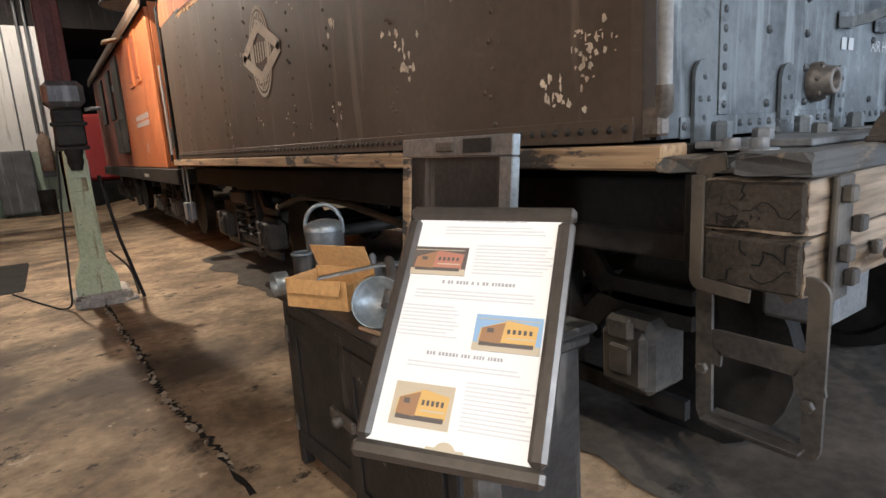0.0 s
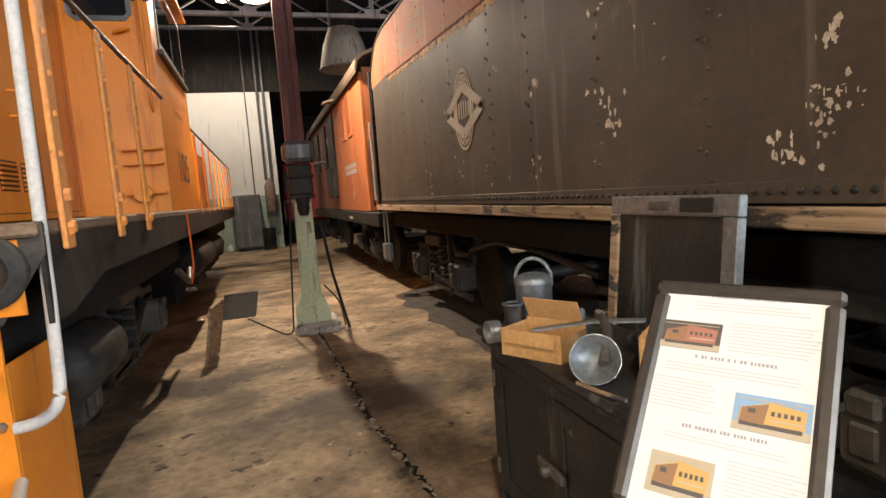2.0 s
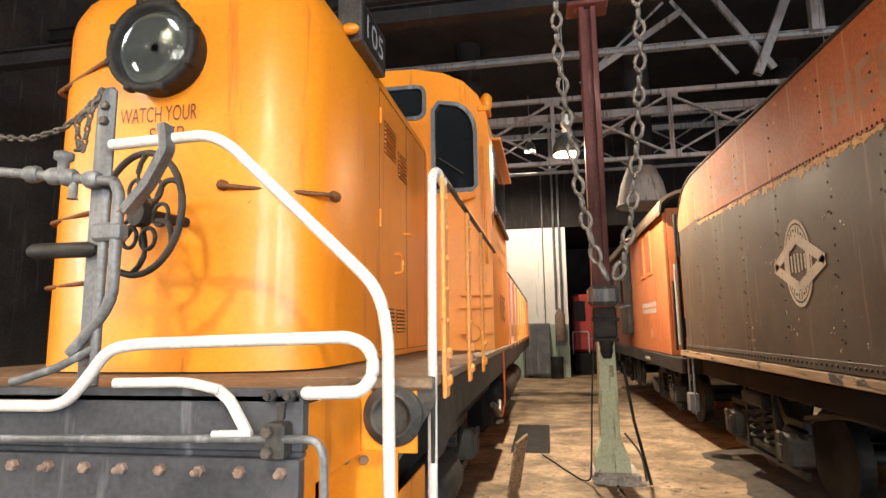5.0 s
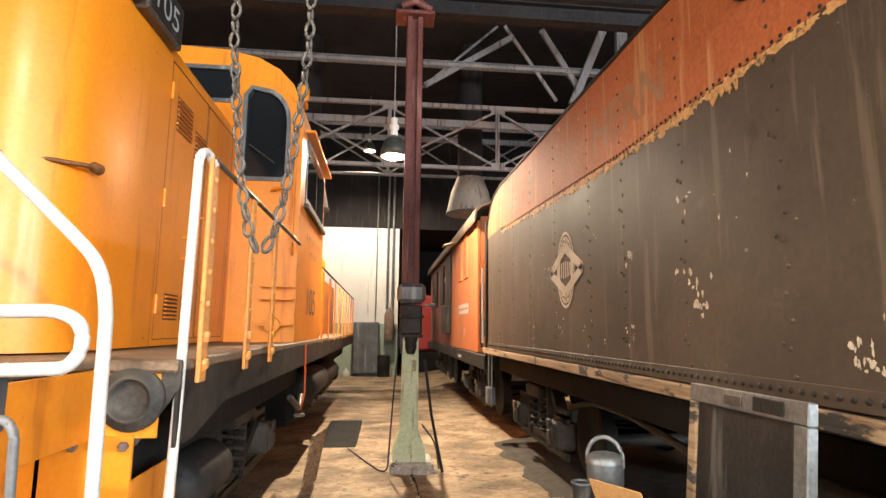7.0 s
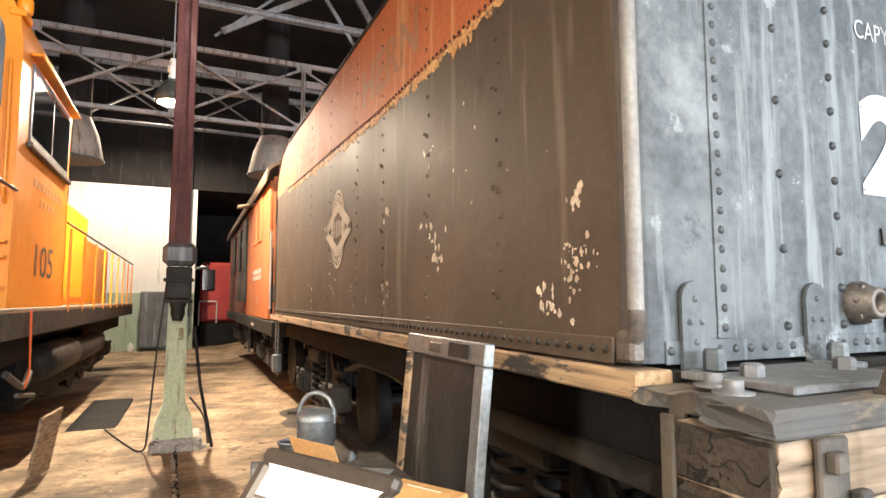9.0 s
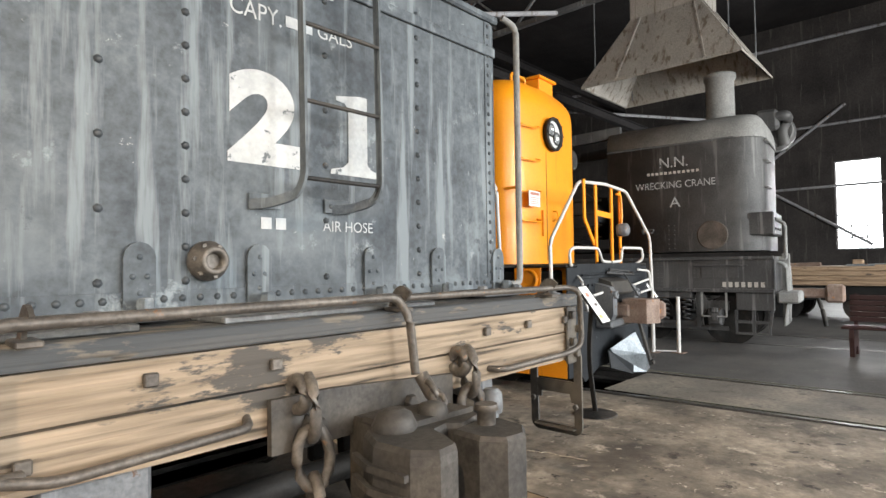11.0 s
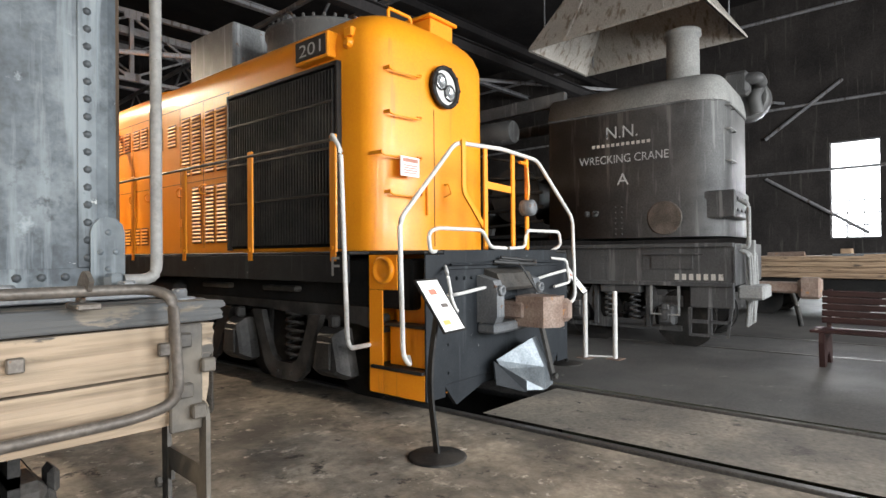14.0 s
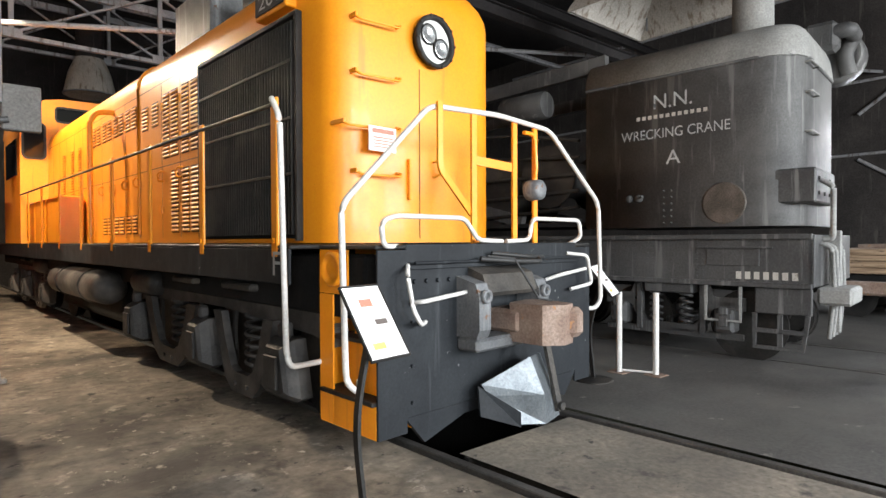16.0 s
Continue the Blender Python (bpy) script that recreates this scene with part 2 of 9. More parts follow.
def timber(name, a, b, along="x", rough=0.85, dark=(0.06, 0.055, 0.05), worn=0.4):
    """Sawn wood with its grain along an axis, cracks, and patches of old dark paint."""
    mat = bpy.data.materials.new(name)
    mat.use_nodes = True
    nt = mat.node_tree
    n, ln = nt.nodes, nt.links
    bsdf = n["Principled BSDF"]
    tc, mp = n.new("ShaderNodeTexCoord"), n.new("ShaderNodeMapping")
    mp.inputs["Scale"].default_value = {"x": (1.2, 22, 22), "y": (22, 1.2, 22), "z": (22, 22, 1.2)}[along]
    ln.new(tc.outputs["Object"], mp.inputs[0])
    g, p = n.new("ShaderNodeTexNoise"), n.new("ShaderNodeTexNoise")
    g.inputs["Scale"].default_value, g.inputs["Detail"].default_value = 1.6, 8.0
    p.inputs["Scale"].default_value, p.inputs["Detail"].default_value, p.inputs["Roughness"].default_value = 2.6, 7.0, 0.65
    ln.new(mp.outputs[0], g.inputs["Vector"])
    mp2 = n.new("ShaderNodeMapping")
    mp2.inputs["Scale"].default_value = {"x": (1, 3.5, 3.5), "y": (3.5, 1, 3.5), "z": (3.5, 3.5, 1)}[along]
    ln.new(tc.outputs["Object"], mp2.inputs[0])
    ln.new(mp2.outputs[0], p.inputs["Vector"])
    cr = n.new("ShaderNodeValToRGB")
    cr.color_ramp.elements[0].position, cr.color_ramp.elements[0].color = 0.36, (*b, 1)
    cr.color_ramp.elements[1].position, cr.color_ramp.elements[1].color = 0.58, (*a, 1)
    e = cr.color_ramp.elements.new(0.30)
    e.color = (b[0] * 0.35, b[1] * 0.35, b[2] * 0.35, 1)
    ln.new(g.outputs["Fac"], cr.inputs[0])
    rg = n.new("ShaderNodeMapRange")
    rg.inputs["From Min"].default_value, rg.inputs["From Max"].default_value = 0.66 - 0.3 * worn, 0.70 - 0.3 * worn
    ln.new(p.outputs["Fac"], rg.inputs["Value"])
    mx = n.new("ShaderNodeMix")
    mx.data_type = "RGBA"
    mx.inputs[7].default_value = (*dark, 1)
    ln.new(rg.outputs[0], mx.inputs["Factor"])
    ln.new(cr.outputs[0], mx.inputs[6])
    ln.new(mx.outputs[2], bsdf.inputs["Base Color"])
    bsdf.inputs["Roughness"].default_value = rough
    bp = n.new("ShaderNodeBump")
    bp.inputs["Strength"].default_value, bp.inputs["Distance"].default_value = 0.6, 0.012
    ln.new(g.outputs["Fac"], bp.inputs["Height"])
    ln.new(bp.outputs[0], bsdf.inputs["Normal"])
    return mat


def plain(name, colour, rough=0.5, metal=0.0, glow=0.0):
    mat = bpy.data.materials.new(name)
    mat.use_nodes = True
    bsdf = mat.node_tree.nodes["Principled BSDF"]
    bsdf.inputs["Base Color"].default_value = (*colour, 1)
    bsdf.inputs["Roughness"].default_value, bsdf.inputs["Metallic"].default_value = rough, metal
    if glow:
        bsdf.inputs["Emission Color"].default_value = (*colour, 1)
        bsdf.inputs["Emission Strength"].default_value = glow
    return mat


ORANGE = surface("yellow_orange_paint", (0.80, 0.272, 0.015), (0.73, 0.226, 0.012), 0.39, 0, 0.9, 45, 0.04, ((0.58, 0.17, 0.013), 0.08), [((0.26, 0.075, 0.015), -0.08, 10.0, 0.025), ((0.16, 0.05, 0.014), -0.22, 26.0, 0.02), ((0.66, 0.20, 0.012), 0.1, 2.2, 0.2)], None, 0.1)
YELLOW = surface("bright_yellow_paint", (0.83, 0.30, 0.010), (0.77, 0.255, 0.010), 0.39, 0, 0.9, 45, 0.04, ((0.62, 0.21, 0.015), 0.05), ((0.20, 0.07, 0.012), -0.16, 12.0), None, 0.08)
SLATE = surface("worn_slate_paint", (0.038, 0.045, 0.052), (0.085, 0.098, 0.108), 0.62, 0, 2.2, 28, 0.22, ((0.145, 0.165, 0.177), 0.32), [((0.15, 0.17, 0.181), 0.50, 1.5, 0.14), ((0.185, 0.207, 0.218), 0.20, 4.0, 0.06), ((0.035, 0.040, 0.045), 0.12, 2.5, 0.06), ((0.30, 0.315, 0.31), -0.08, 9.0, 0.02)], ((0.125, 0.142, 0.153), 0.3))
UMBER = surface("aged_dark_tank_paint", (0.048, 0.036, 0.026), (0.086, 0.065, 0.049), 0.60, 0, 0.7, 25, 0.05, ((0.115, 0.092, 0.07), 0.12), [((0.26, 0.22, 0.17), -0.12, 11.0, 0.025), ((0.125, 0.102, 0.08), 0.15, 3.0, 0.12), ((0.03, 0.022, 0.017), 0.15, 1.7, 0.15)], ((0.10, 0.08, 0.06), 0.1))
RUSTRED = surface("faded_red_oxide_paint", (0.38, 0.105, 0.036), (0.44, 0.14, 0.05), 0.7, 0, 1.2, 35, 0.12, ((0.50, 0.24, 0.10), 0.2), ((0.55, 0.34, 0.17), 0.0, 5.0))
CHIPPED = surface("ochre_undercoat", (0.62, 0.38, 0.16), (0.45, 0.22, 0.08), 0.7, 0, 6.0, 40, 0.2, None, ((0.12, 0.09, 0.06), 0.4, 9.0))
BAREFLAKE = surface("bare_flaked_metal", (0.62, 0.55, 0.44), (0.38, 0.32, 0.25), 0.55, 0.2, 9.0, 60, 0.2)
BOXRED = surface("lit_caboose_red_paint", (0.38, 0.12, 0.042), (0.46, 0.165, 0.06), 0.6, 0, 0.8, 40, 0.08, ((0.26, 0.08, 0.035), 0.2), ((0.15, 0.06, 0.035), -0.05, 8.0))
MAROON = surface("maroon_column_paint", (0.11, 0.036, 0.03), (0.17, 0.06, 0.05), 0.55, 0, 2.0, 40, 0.15, ((0.25, 0.12, 0.10), 0.2))
PALEGREEN = surface("pale_green_paint", (0.46, 0.52, 0.34), (0.55, 0.60, 0.42), 0.6, 0, 2.0, 40, 0.12, ((0.28, 0.22, 0.13), 0.2), ((0.12, 0.10, 0.07), 0.1, 8.0))
BLACKIRON = surface("grimy_black_iron", (0.012, 0.012, 0.012), (0.028, 0.026, 0.024), 0.58, 0.1, 3.0, 50, 0.3, None, None, ((0.05, 0.044, 0.038), 0.2))
# flat near-black for underframes, the pit, joints and cracks
NEARBLACK = surface("near_black_flat", (0.007, 0.007, 0.007), (0.016, 0.015, 0.014), 0.9, 0, 2.0, 40, 0.3)
GREYSTEEL = surface("dusty_grey_steel", (0.10, 0.105, 0.11), (0.17, 0.175, 0.18), 0.5, 0.3, 2.0, 50, 0.15, ((0.24, 0.25, 0.26), 0.25), ((0.13, 0.07, 0.04), 0.1, 8.0))
IRON = surface("brown_iron", (0.07, 0.062, 0.055), (0.13, 0.115, 0.10), 0.5, 0.4, 4.0, 60, 0.2, None, ((0.16, 0.09, 0.05), 0.15, 12.0))
RUST = surface("rusted_casting", (0.16, 0.105, 0.08), (0.26, 0.20, 0.165), 0.75, 0.1, 5.0, 50, 0.4, None, ((0.30, 0.15, 0.07), 0.2, 9.0))
WHITEPIPE = surface("white_painted_pipe", (0.58, 0.565, 0.54), (0.49, 0.475, 0.45), 0.45, 0, 5.0, 60, 0.1, None, ((0.25, 0.17, 0.11), -0.05, 18.0))
CRANEGREY = surface("sooty_grey_crane_paint", (0.040, 0.040, 0.041), (0.075, 0.075, 0.074), 0.55, 0, 1.0, 40, 0.15, ((0.13, 0.13, 0.127), 0.22), None, ((0.12, 0.12, 0.117), 0.25))
DUSTROOF = surface("dust_covered_roof_steel", (0.17, 0.17, 0.165), (0.25, 0.25, 0.24), 0.75, 0, 2.0, 40, 0.15)
NAVY = surface("blue_black_pilot_paint", (0.008, 0.0095, 0.012), (0.016, 0.019, 0.022), 0.64, 0, 2.0, 45, 0.12, ((0.035, 0.039, 0.043), 0.1), ((0.2, 0.2, 0.2), -0.1, 9.0))
SHINYSTEEL = surface("scuffed_bright_steel", (0.20, 0.22, 0.235), (0.11, 0.125, 0.135), 0.42, 0.6, 4.0, 50, 0.15)
TRUSSGREY = surface("grey_painted_roof_steel", (0.32, 0.32, 0.33), (0.22, 0.22, 0.23), 0.65, 0, 2.0, 40, 0.15, ((0.12, 0.10, 0.09), 0.3))
ROOFDARK = surface("near_black_boards", (0.014, 0.0125, 0.013), (0.028, 0.025, 0.025), 0.9, 0, 0.6, 20, 0.3, ((0.04, 0.035, 0.033), 0.15))
WALLWHITE = surface("old_whitewashed_wall", (0.66, 0.65, 0.63), (0.74, 0.73, 0.71), 0.85, 0, 0.7, 25, 0.1, ((0.52, 0.50, 0.47), 0.1))
WALLGREEN = surface("green_wainscot_paint", (0.30, 0.38, 0.30), (0.36, 0.44, 0.35), 0.7, 0, 1.0, 30, 0.15, ((0.2, 0.22, 0.18), 0.3))
WALLDARK = surface("smoke_stained_brick", (0.028, 0.025, 0.024), (0.055, 0.049, 0.046), 0.9, 0, 0.8, 22, 0.4, ((0.08, 0.072, 0.066), 0.15))
CONCRETE = surface("oil_stained_concrete", (0.15, 0.108, 0.07), (0.42, 0.31, 0.20), 0.75, 0, 1.7, 14, 0.7, None, [((0.055, 0.042, 0.030), 0.36, 2.1, 0.12), ((0.040, 0.031, 0.023), 0.30, 6.0, 0.06), ((0.52, 0.42, 0.31), 0.05, 7.0, 0.04), ((0.03, 0.024, 0.018), -0.05, 13.0, 0.03)], ((0.085, 0.064, 0.046), 0.25))
SIDEFLOOR = surface("oil_darkened_concrete", (0.100, 0.086, 0.070), (0.30, 0.255, 0.20), 0.7, 0, 1.6, 14, 0.7, None, [((0.060, 0.051, 0.042), 0.38, 1.4, 0.10), ((0.040, 0.034, 0.029), 0.30, 6.0, 0.06), ((0.42, 0.36, 0.29), 0.38, 3.6, 0.10), ((0.52, 0.46, 0.38), 0.20, 8.0, 0.06), ((0.035, 0.03, 0.026), 0.22, 2.6, 0.05)], ((0.075, 0.065, 0.055), 0.25))
DARKFLOOR = surface("oil_blackened_floor", (0.062, 0.060, 0.057), (0.095, 0.09, 0.085), 0.62, 0, 0.8, 30, 0.25, None, ((0.20, 0.19, 0.17), 0.06, 3.5), ((0.12, 0.115, 0.105), 0.3))
SLAB = surface("worn_slab_concrete", (0.15, 0.136, 0.115), (0.26, 0.226, 0.182), 0.75, 0, 1.2, 22, 0.4, None, [((0.07, 0.064, 0.058), 0.35, 2.0, 0.08), ((0.06, 0.055, 0.05), 0.2, 6.0, 0.05)], ((0.09, 0.083, 0.077), 0.5))
RAILSTEEL = surface("rail_steel", (0.09, 0.085, 0.08), (0.15, 0.14, 0.13), 0.4, 0.6, 4.0, 50, 0.15)
BASEROCK = surface("whitened_footing_concrete", (0.45, 0.42, 0.38), (0.30, 0.27, 0.23), 0.9, 0, 6.0, 40, 0.8, None, ((0.12, 0.10, 0.08), 0.3, 7.0))
CRACKFILL = surface("pale_crack_filler", (0.48, 0.41, 0.32), (0.30, 0.25, 0.18), 0.9, 0, 7.0, 40, 0.6, None, ((0.10, 0.08, 0.06), 0.35, 9.0))
BLACKPAINT = surface("scuffed_black_cabinet_paint", (0.016, 0.0155, 0.015), (0.032, 0.03, 0.029), 0.46, 0, 2.5, 45, 0.2, ((0.09, 0.084, 0.078), 0.15), ((0.22, 0.20, 0.18), -0.02, 9.0))
CARDBOARD = surface("brown_cardboard", (0.46, 0.26, 0.10), (0.54, 0.33, 0.14), 0.85, 0, 3.0, 60, 0.1)
ZINC = surface("dull_galvanised_metal", (0.20, 0.22, 0.23), (0.30, 0.32, 0.33), 0.42, 0.7, 6.0, 50, 0.15)
PAILGREY = surface("dark_grey_enamel", (0.085, 0.09, 0.095), (0.13, 0.135, 0.14), 0.42, 0.3, 5.0, 50, 0.12)
FRAMEMETAL = surface("bronze_picture_frame", (0.075, 0.064, 0.055), (0.12, 0.105, 0.09), 0.38, 0.6, 4.0, 50, 0.05)
PAPER = plain("white_printed_paper", (0.84, 0.83, 0.80), 0.45)
INK = plain("faded_grey_ink", (0.40, 0.40, 0.41), 0.6)
INKPALE = plain("pale_grey_ink", (0.66, 0.66, 0.66), 0.6)
WHITEPAINT = surface("worn_white_lettering", (0.40, 0.415, 0.415), (0.30, 0.315, 0.32), 0.65, 0, 3.0, 40, 0.05, None, ((0.10, 0.113, 0.12), 0.25, 9.0))
FADEDWHITE = surface("faded_grey_lettering", (0.44, 0.42, 0.38), (0.34, 0.32, 0.29), 0.7, 0, 5.0, 40, 0.05, None, ((0.14, 0.12, 0.10), 0.25, 10.0))
FADEDRED = surface("faded_brown_lettering", (0.36, 0.20, 0.11), (0.31, 0.12, 0.055), 0.7, 0, 5.0, 40, 0.05)
BADGE = surface("worn_badge_paint", (0.56, 0.52, 0.45), (0.44, 0.40, 0.34), 0.7, 0, 5.0, 40, 0.05, None, ((0.12, 0.10, 0.08), 0.12, 10.0))
GREYPLANK = timber("grey_worn_plank", (0.155, 0.132, 0.104), (0.095, 0.082, 0.066), "x", 0.92, (0.062, 0.063, 0.063), 0.8)
DARKLETTER = plain("brown_black_lettering", (0.09, 0.035, 0.015), 0.6)
BLACKGLASS = plain("dark_window_glass", (0.012, 0.014, 0.016), 0.06)
LENS = plain("headlight_lens", (0.62, 0.66, 0.62), 0.08)
RUBBER = plain("black_rubber", (0.02, 0.02, 0.02), 0.6)
BULB = plain("lit_bulb", (1.0, 0.82, 0.58), 0.4, 0.0, 30.0)
SHADEWHITE = plain("white_enamel_shade_inside", (0.8, 0.78, 0.72), 0.4)
ENAMEL = surface("dark_enamel_shade", (0.05, 0.06, 0.055), (0.09, 0.10, 0.09), 0.4, 0.2, 5, 40, 0.1)
OAK = timber("bare_weathered_wood", (0.262, 0.204, 0.145), (0.135, 0.102, 0.070), "x", 0.92, (0.06, 0.054, 0.047), 0.27)
OAKY = timber("bare_wood_deck_edge", (0.36, 0.25, 0.145), (0.20, 0.13, 0.075), "y", 0.9, (0.045, 0.04, 0.036), 0.38)
ENDGRAIN = surface("checked_end_grain", (0.026, 0.022, 0.018), (0.055, 0.046, 0.037), 0.95, 0, 5.0, 60, 0.9, None, ((0.012, 0.010, 0.009), 0.15, 7.0))
LOGS = timber("stacked_timber", (0.36, 0.25, 0.16), (0.20, 0.13, 0.08), "y", 0.9, (0.08, 0.06, 0.045), 0.2)
BENCHRED = surface("dark_red_bench_paint", (0.022, 0.010, 0.009), (0.04, 0.018, 0.016), 0.55, 0, 2.0, 40, 0.1)
ORANGECORD = plain("orange_extension_cord", (0.62, 0.10, 0.02), 0.6)
SKYGLOW = plain("bright_sky_beyond_window", (0.93, 0.96, 1.0), 1.0, 0.0, 3.0)
PALEPIPE = surface("worn_pale_pipe", (0.20, 0.197, 0.188), (0.14, 0.137, 0.13), 0.55, 0, 5, 50, 0.1, None, ((0.08, 0.07, 0.062), 0.05, 14.0))
STEPIRON = surface("dusty_dark_iron", (0.038, 0.036, 0.034), (0.075, 0.068, 0.06), 0.6, 0.2, 4.0, 50, 0.2, None, None, ((0.12, 0.105, 0.085), 0.2))
PICTURES = [plain("print_sky_blue", (0.30, 0.46, 0.66), 0.5), plain("print_orange", (0.66, 0.42, 0.14), 0.5), plain("print_dark", (0.12, 0.10, 0.09), 0.5), plain("print_red", (0.46, 0.20, 0.14), 0.5), plain("print_sand", (0.55, 0.47, 0.34), 0.5), plain("print_shaded", (0.34, 0.19, 0.10), 0.5)]


# ---- the setting ----
def floor_z(x, y):
    """The floor falls gently to the north between the first two tracks."""
    s = 0.0195 * (1.0 if x < 1.7 else max(0.0, (5.0 - x) / 3.3))
    return -s * max(0.0, y - 1.1)


TRACK_TURN = 3.8
SLANT = math.tan(radians(TRACK_TURN))


def floor_sheet(name, x0, y0, x1, y1, step, material, label, lift=0.0, slant=(0, 0)):
    """A floor slab; slant says which of its two long edges follow the second track."""
    g = Geo()
    nx, ny = max(2, int((x1 - x0) / step)), max(2, int((y1 - y0) / step))
    vs = []
    for j in range(ny + 1):
        for i in range(nx + 1):
            u, y = i / nx, y0 + (y1 - y0) * j / ny
            x = x0 + (x1 - x0) * u - SLANT * (y - 2.0) * (slant[0] * (1 - u) + slant[1] * u)
            vs.append((x, y, floor_z(x, y) + lift + 0.004 * noise.noise((x * 1.3, y * 1.3, 0))))
    g.add(vs, [[j * (nx + 1) + i, j * (nx + 1) + i + 1, (j + 1) * (nx + 1) + i + 1, (j + 1) * (nx + 1) + i] for j in range(ny) for i in range(nx)], True)
    return solid(name, g, material, label, "floor", "", "structure")


RAIL_L, RAIL_R = 7.83, 9.30
PIT_Y = 2.12
floor_sheet("floor", -12, -9.3, 4.83, 34, 0.35, CONCRETE, "oil-stained tan concrete floor of the engine house")
floor_sheet("floor_side", 4.84, -9.3, 7.72, 34, 0.35, SIDEFLOOR, "oil-darkened concrete slab beside the yellow locomotive", 0.0, (0, 1))
g = Geo()
g.box(4.81, -9.3, -0.9, 4.86, 34, -0.02, 0)
solid("slab_joint", g, NEARBLACK, "dirt-filled joint between two floor slabs", "floor", "", "structure")
floor_sheet("floor_strip", 7.93, -9.3, 9.18, PIT_Y, 0.3, SLAB, "worn concrete strip between two embedded rails", 0.002, (1, 1))
floor_sheet("floor_east", 9.40, -9.3, 28, 34, 0.4, DARKFLOOR, "oil-blackened floor beyond the second rail", 0.0, (1, 0))
for rx in (RAIL_L, RAIL_R):
    g = Geo()
    g.prism([(rx - 0.075, -0.16), (rx + 0.075, -0.16), (rx + 0.075, -0.145), (rx + 0.012, -0.13), (rx + 0.012, -0.05), (rx + 0.036, -0.035), (rx + 0.036, -0.003), (rx + 0.028, 0.003), (rx - 0.028, 0.003), (rx - 0.036, -0.003), (rx - 0.036, -0.035), (rx - 0.012, -0.05), (rx - 0.012, -0.13), (rx - 0.075, -0.145)], -9.3, 30, "y")
    turn(solid("rail", g, RAILSTEEL, "worn steel rail sunk in the concrete floor", "rail", "embedded rails", "structure"), 8.53, 2.0, TRACK_TURN)
    g = Geo()
    g.box(rx - 0.11, -9.3, -0.2, rx + 0.11, 30, -0.155, 0)
    turn(solid("rail_bed", g, NEARBLACK, "dirt-filled flangeway beside a rail", "floor", "", "structure"), 8.53, 2.0, TRACK_TURN)
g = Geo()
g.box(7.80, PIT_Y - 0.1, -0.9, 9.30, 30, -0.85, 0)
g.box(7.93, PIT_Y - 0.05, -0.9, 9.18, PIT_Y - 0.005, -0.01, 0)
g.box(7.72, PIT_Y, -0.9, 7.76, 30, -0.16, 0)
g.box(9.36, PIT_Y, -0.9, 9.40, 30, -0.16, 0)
turn(solid("inspection_pit", g, NEARBLACK, "black inspection pit under the yellow locomotive", "pit", "", "structure"), 8.53, 2.0, TRACK_TURN)


def crack(points, w, material, label):
    g = Geo()
    rng = random.Random(5)
    top = []
    pts = rounded([(x, y, 0) for x, y in points], 0.2, 4)
    for p, q in zip(pts, pts[1:]):
        for k in range(6):
            c = p.lerp(q, k / 6)
            top.append(Vector((c.x + rng.uniform(-0.02, 0.02), c.y, 0)))
    rows = []
    for p in top:
        h = w * rng.uniform(0.25, 1.1)
        rows.append([(p.x - h, p.y, floor_z(p.x, p.y) + 0.008), (p.x, p.y, floor_z(p.x, p.y) + 0.012), (p.x + h, p.y, floor_z(p.x, p.y) + 0.008)])
    g.loft(rows, False, False, False)
    return solid("floor_crack", g, material, label, "crack", "", "structure")


def oil_shade_sheet(x0, x1, y0, y1, seed, label):
    """A thin ragged-edged dark sheet on the floor: oily dirt with shade painted in."""
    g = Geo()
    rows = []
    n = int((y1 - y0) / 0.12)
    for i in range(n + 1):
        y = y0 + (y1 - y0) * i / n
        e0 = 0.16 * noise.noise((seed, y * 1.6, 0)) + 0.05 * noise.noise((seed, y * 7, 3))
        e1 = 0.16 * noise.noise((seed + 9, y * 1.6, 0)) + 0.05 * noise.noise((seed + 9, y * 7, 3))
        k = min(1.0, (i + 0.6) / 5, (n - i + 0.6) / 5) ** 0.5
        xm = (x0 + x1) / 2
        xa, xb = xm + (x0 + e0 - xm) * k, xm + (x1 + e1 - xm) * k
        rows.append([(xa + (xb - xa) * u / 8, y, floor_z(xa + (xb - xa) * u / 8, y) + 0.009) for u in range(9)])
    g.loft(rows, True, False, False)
    return solid("oil_shade_sheet", g, OILSHADE, label, "stain", "", "structure")


# dark of oily dirt and of the shade under the tender, in one colour
OILSHADE = surface("oil_and_shade_dark", (0.042, 0.037, 0.031), (0.085, 0.073, 0.061), 0.75, 0, 2.2, 16, 0.6, None, [((0.14, 0.12, 0.095), -0.04, 7.0, 0.05), ((0.015, 0.013, 0.011), 0.2, 4.0, 0.08)])
oil_shade_sheet(1.80, 4.70, 0.10, 9.4, 3.0, "oil-soaked dirt and shade, both painted dark, under the tender")
CRACKLINE = [(0.42, 6.85), (0.46, 5.4), (0.5, 4.5), (0.48, 3.9), (0.52, 3.4), (0.58, 2.9), (0.60, 2.2)]
crack(CRACKLINE, 0.020, NEARBLACK, "ragged dark crack in the concrete floor")
rng = random.Random(17)
g = Geo()
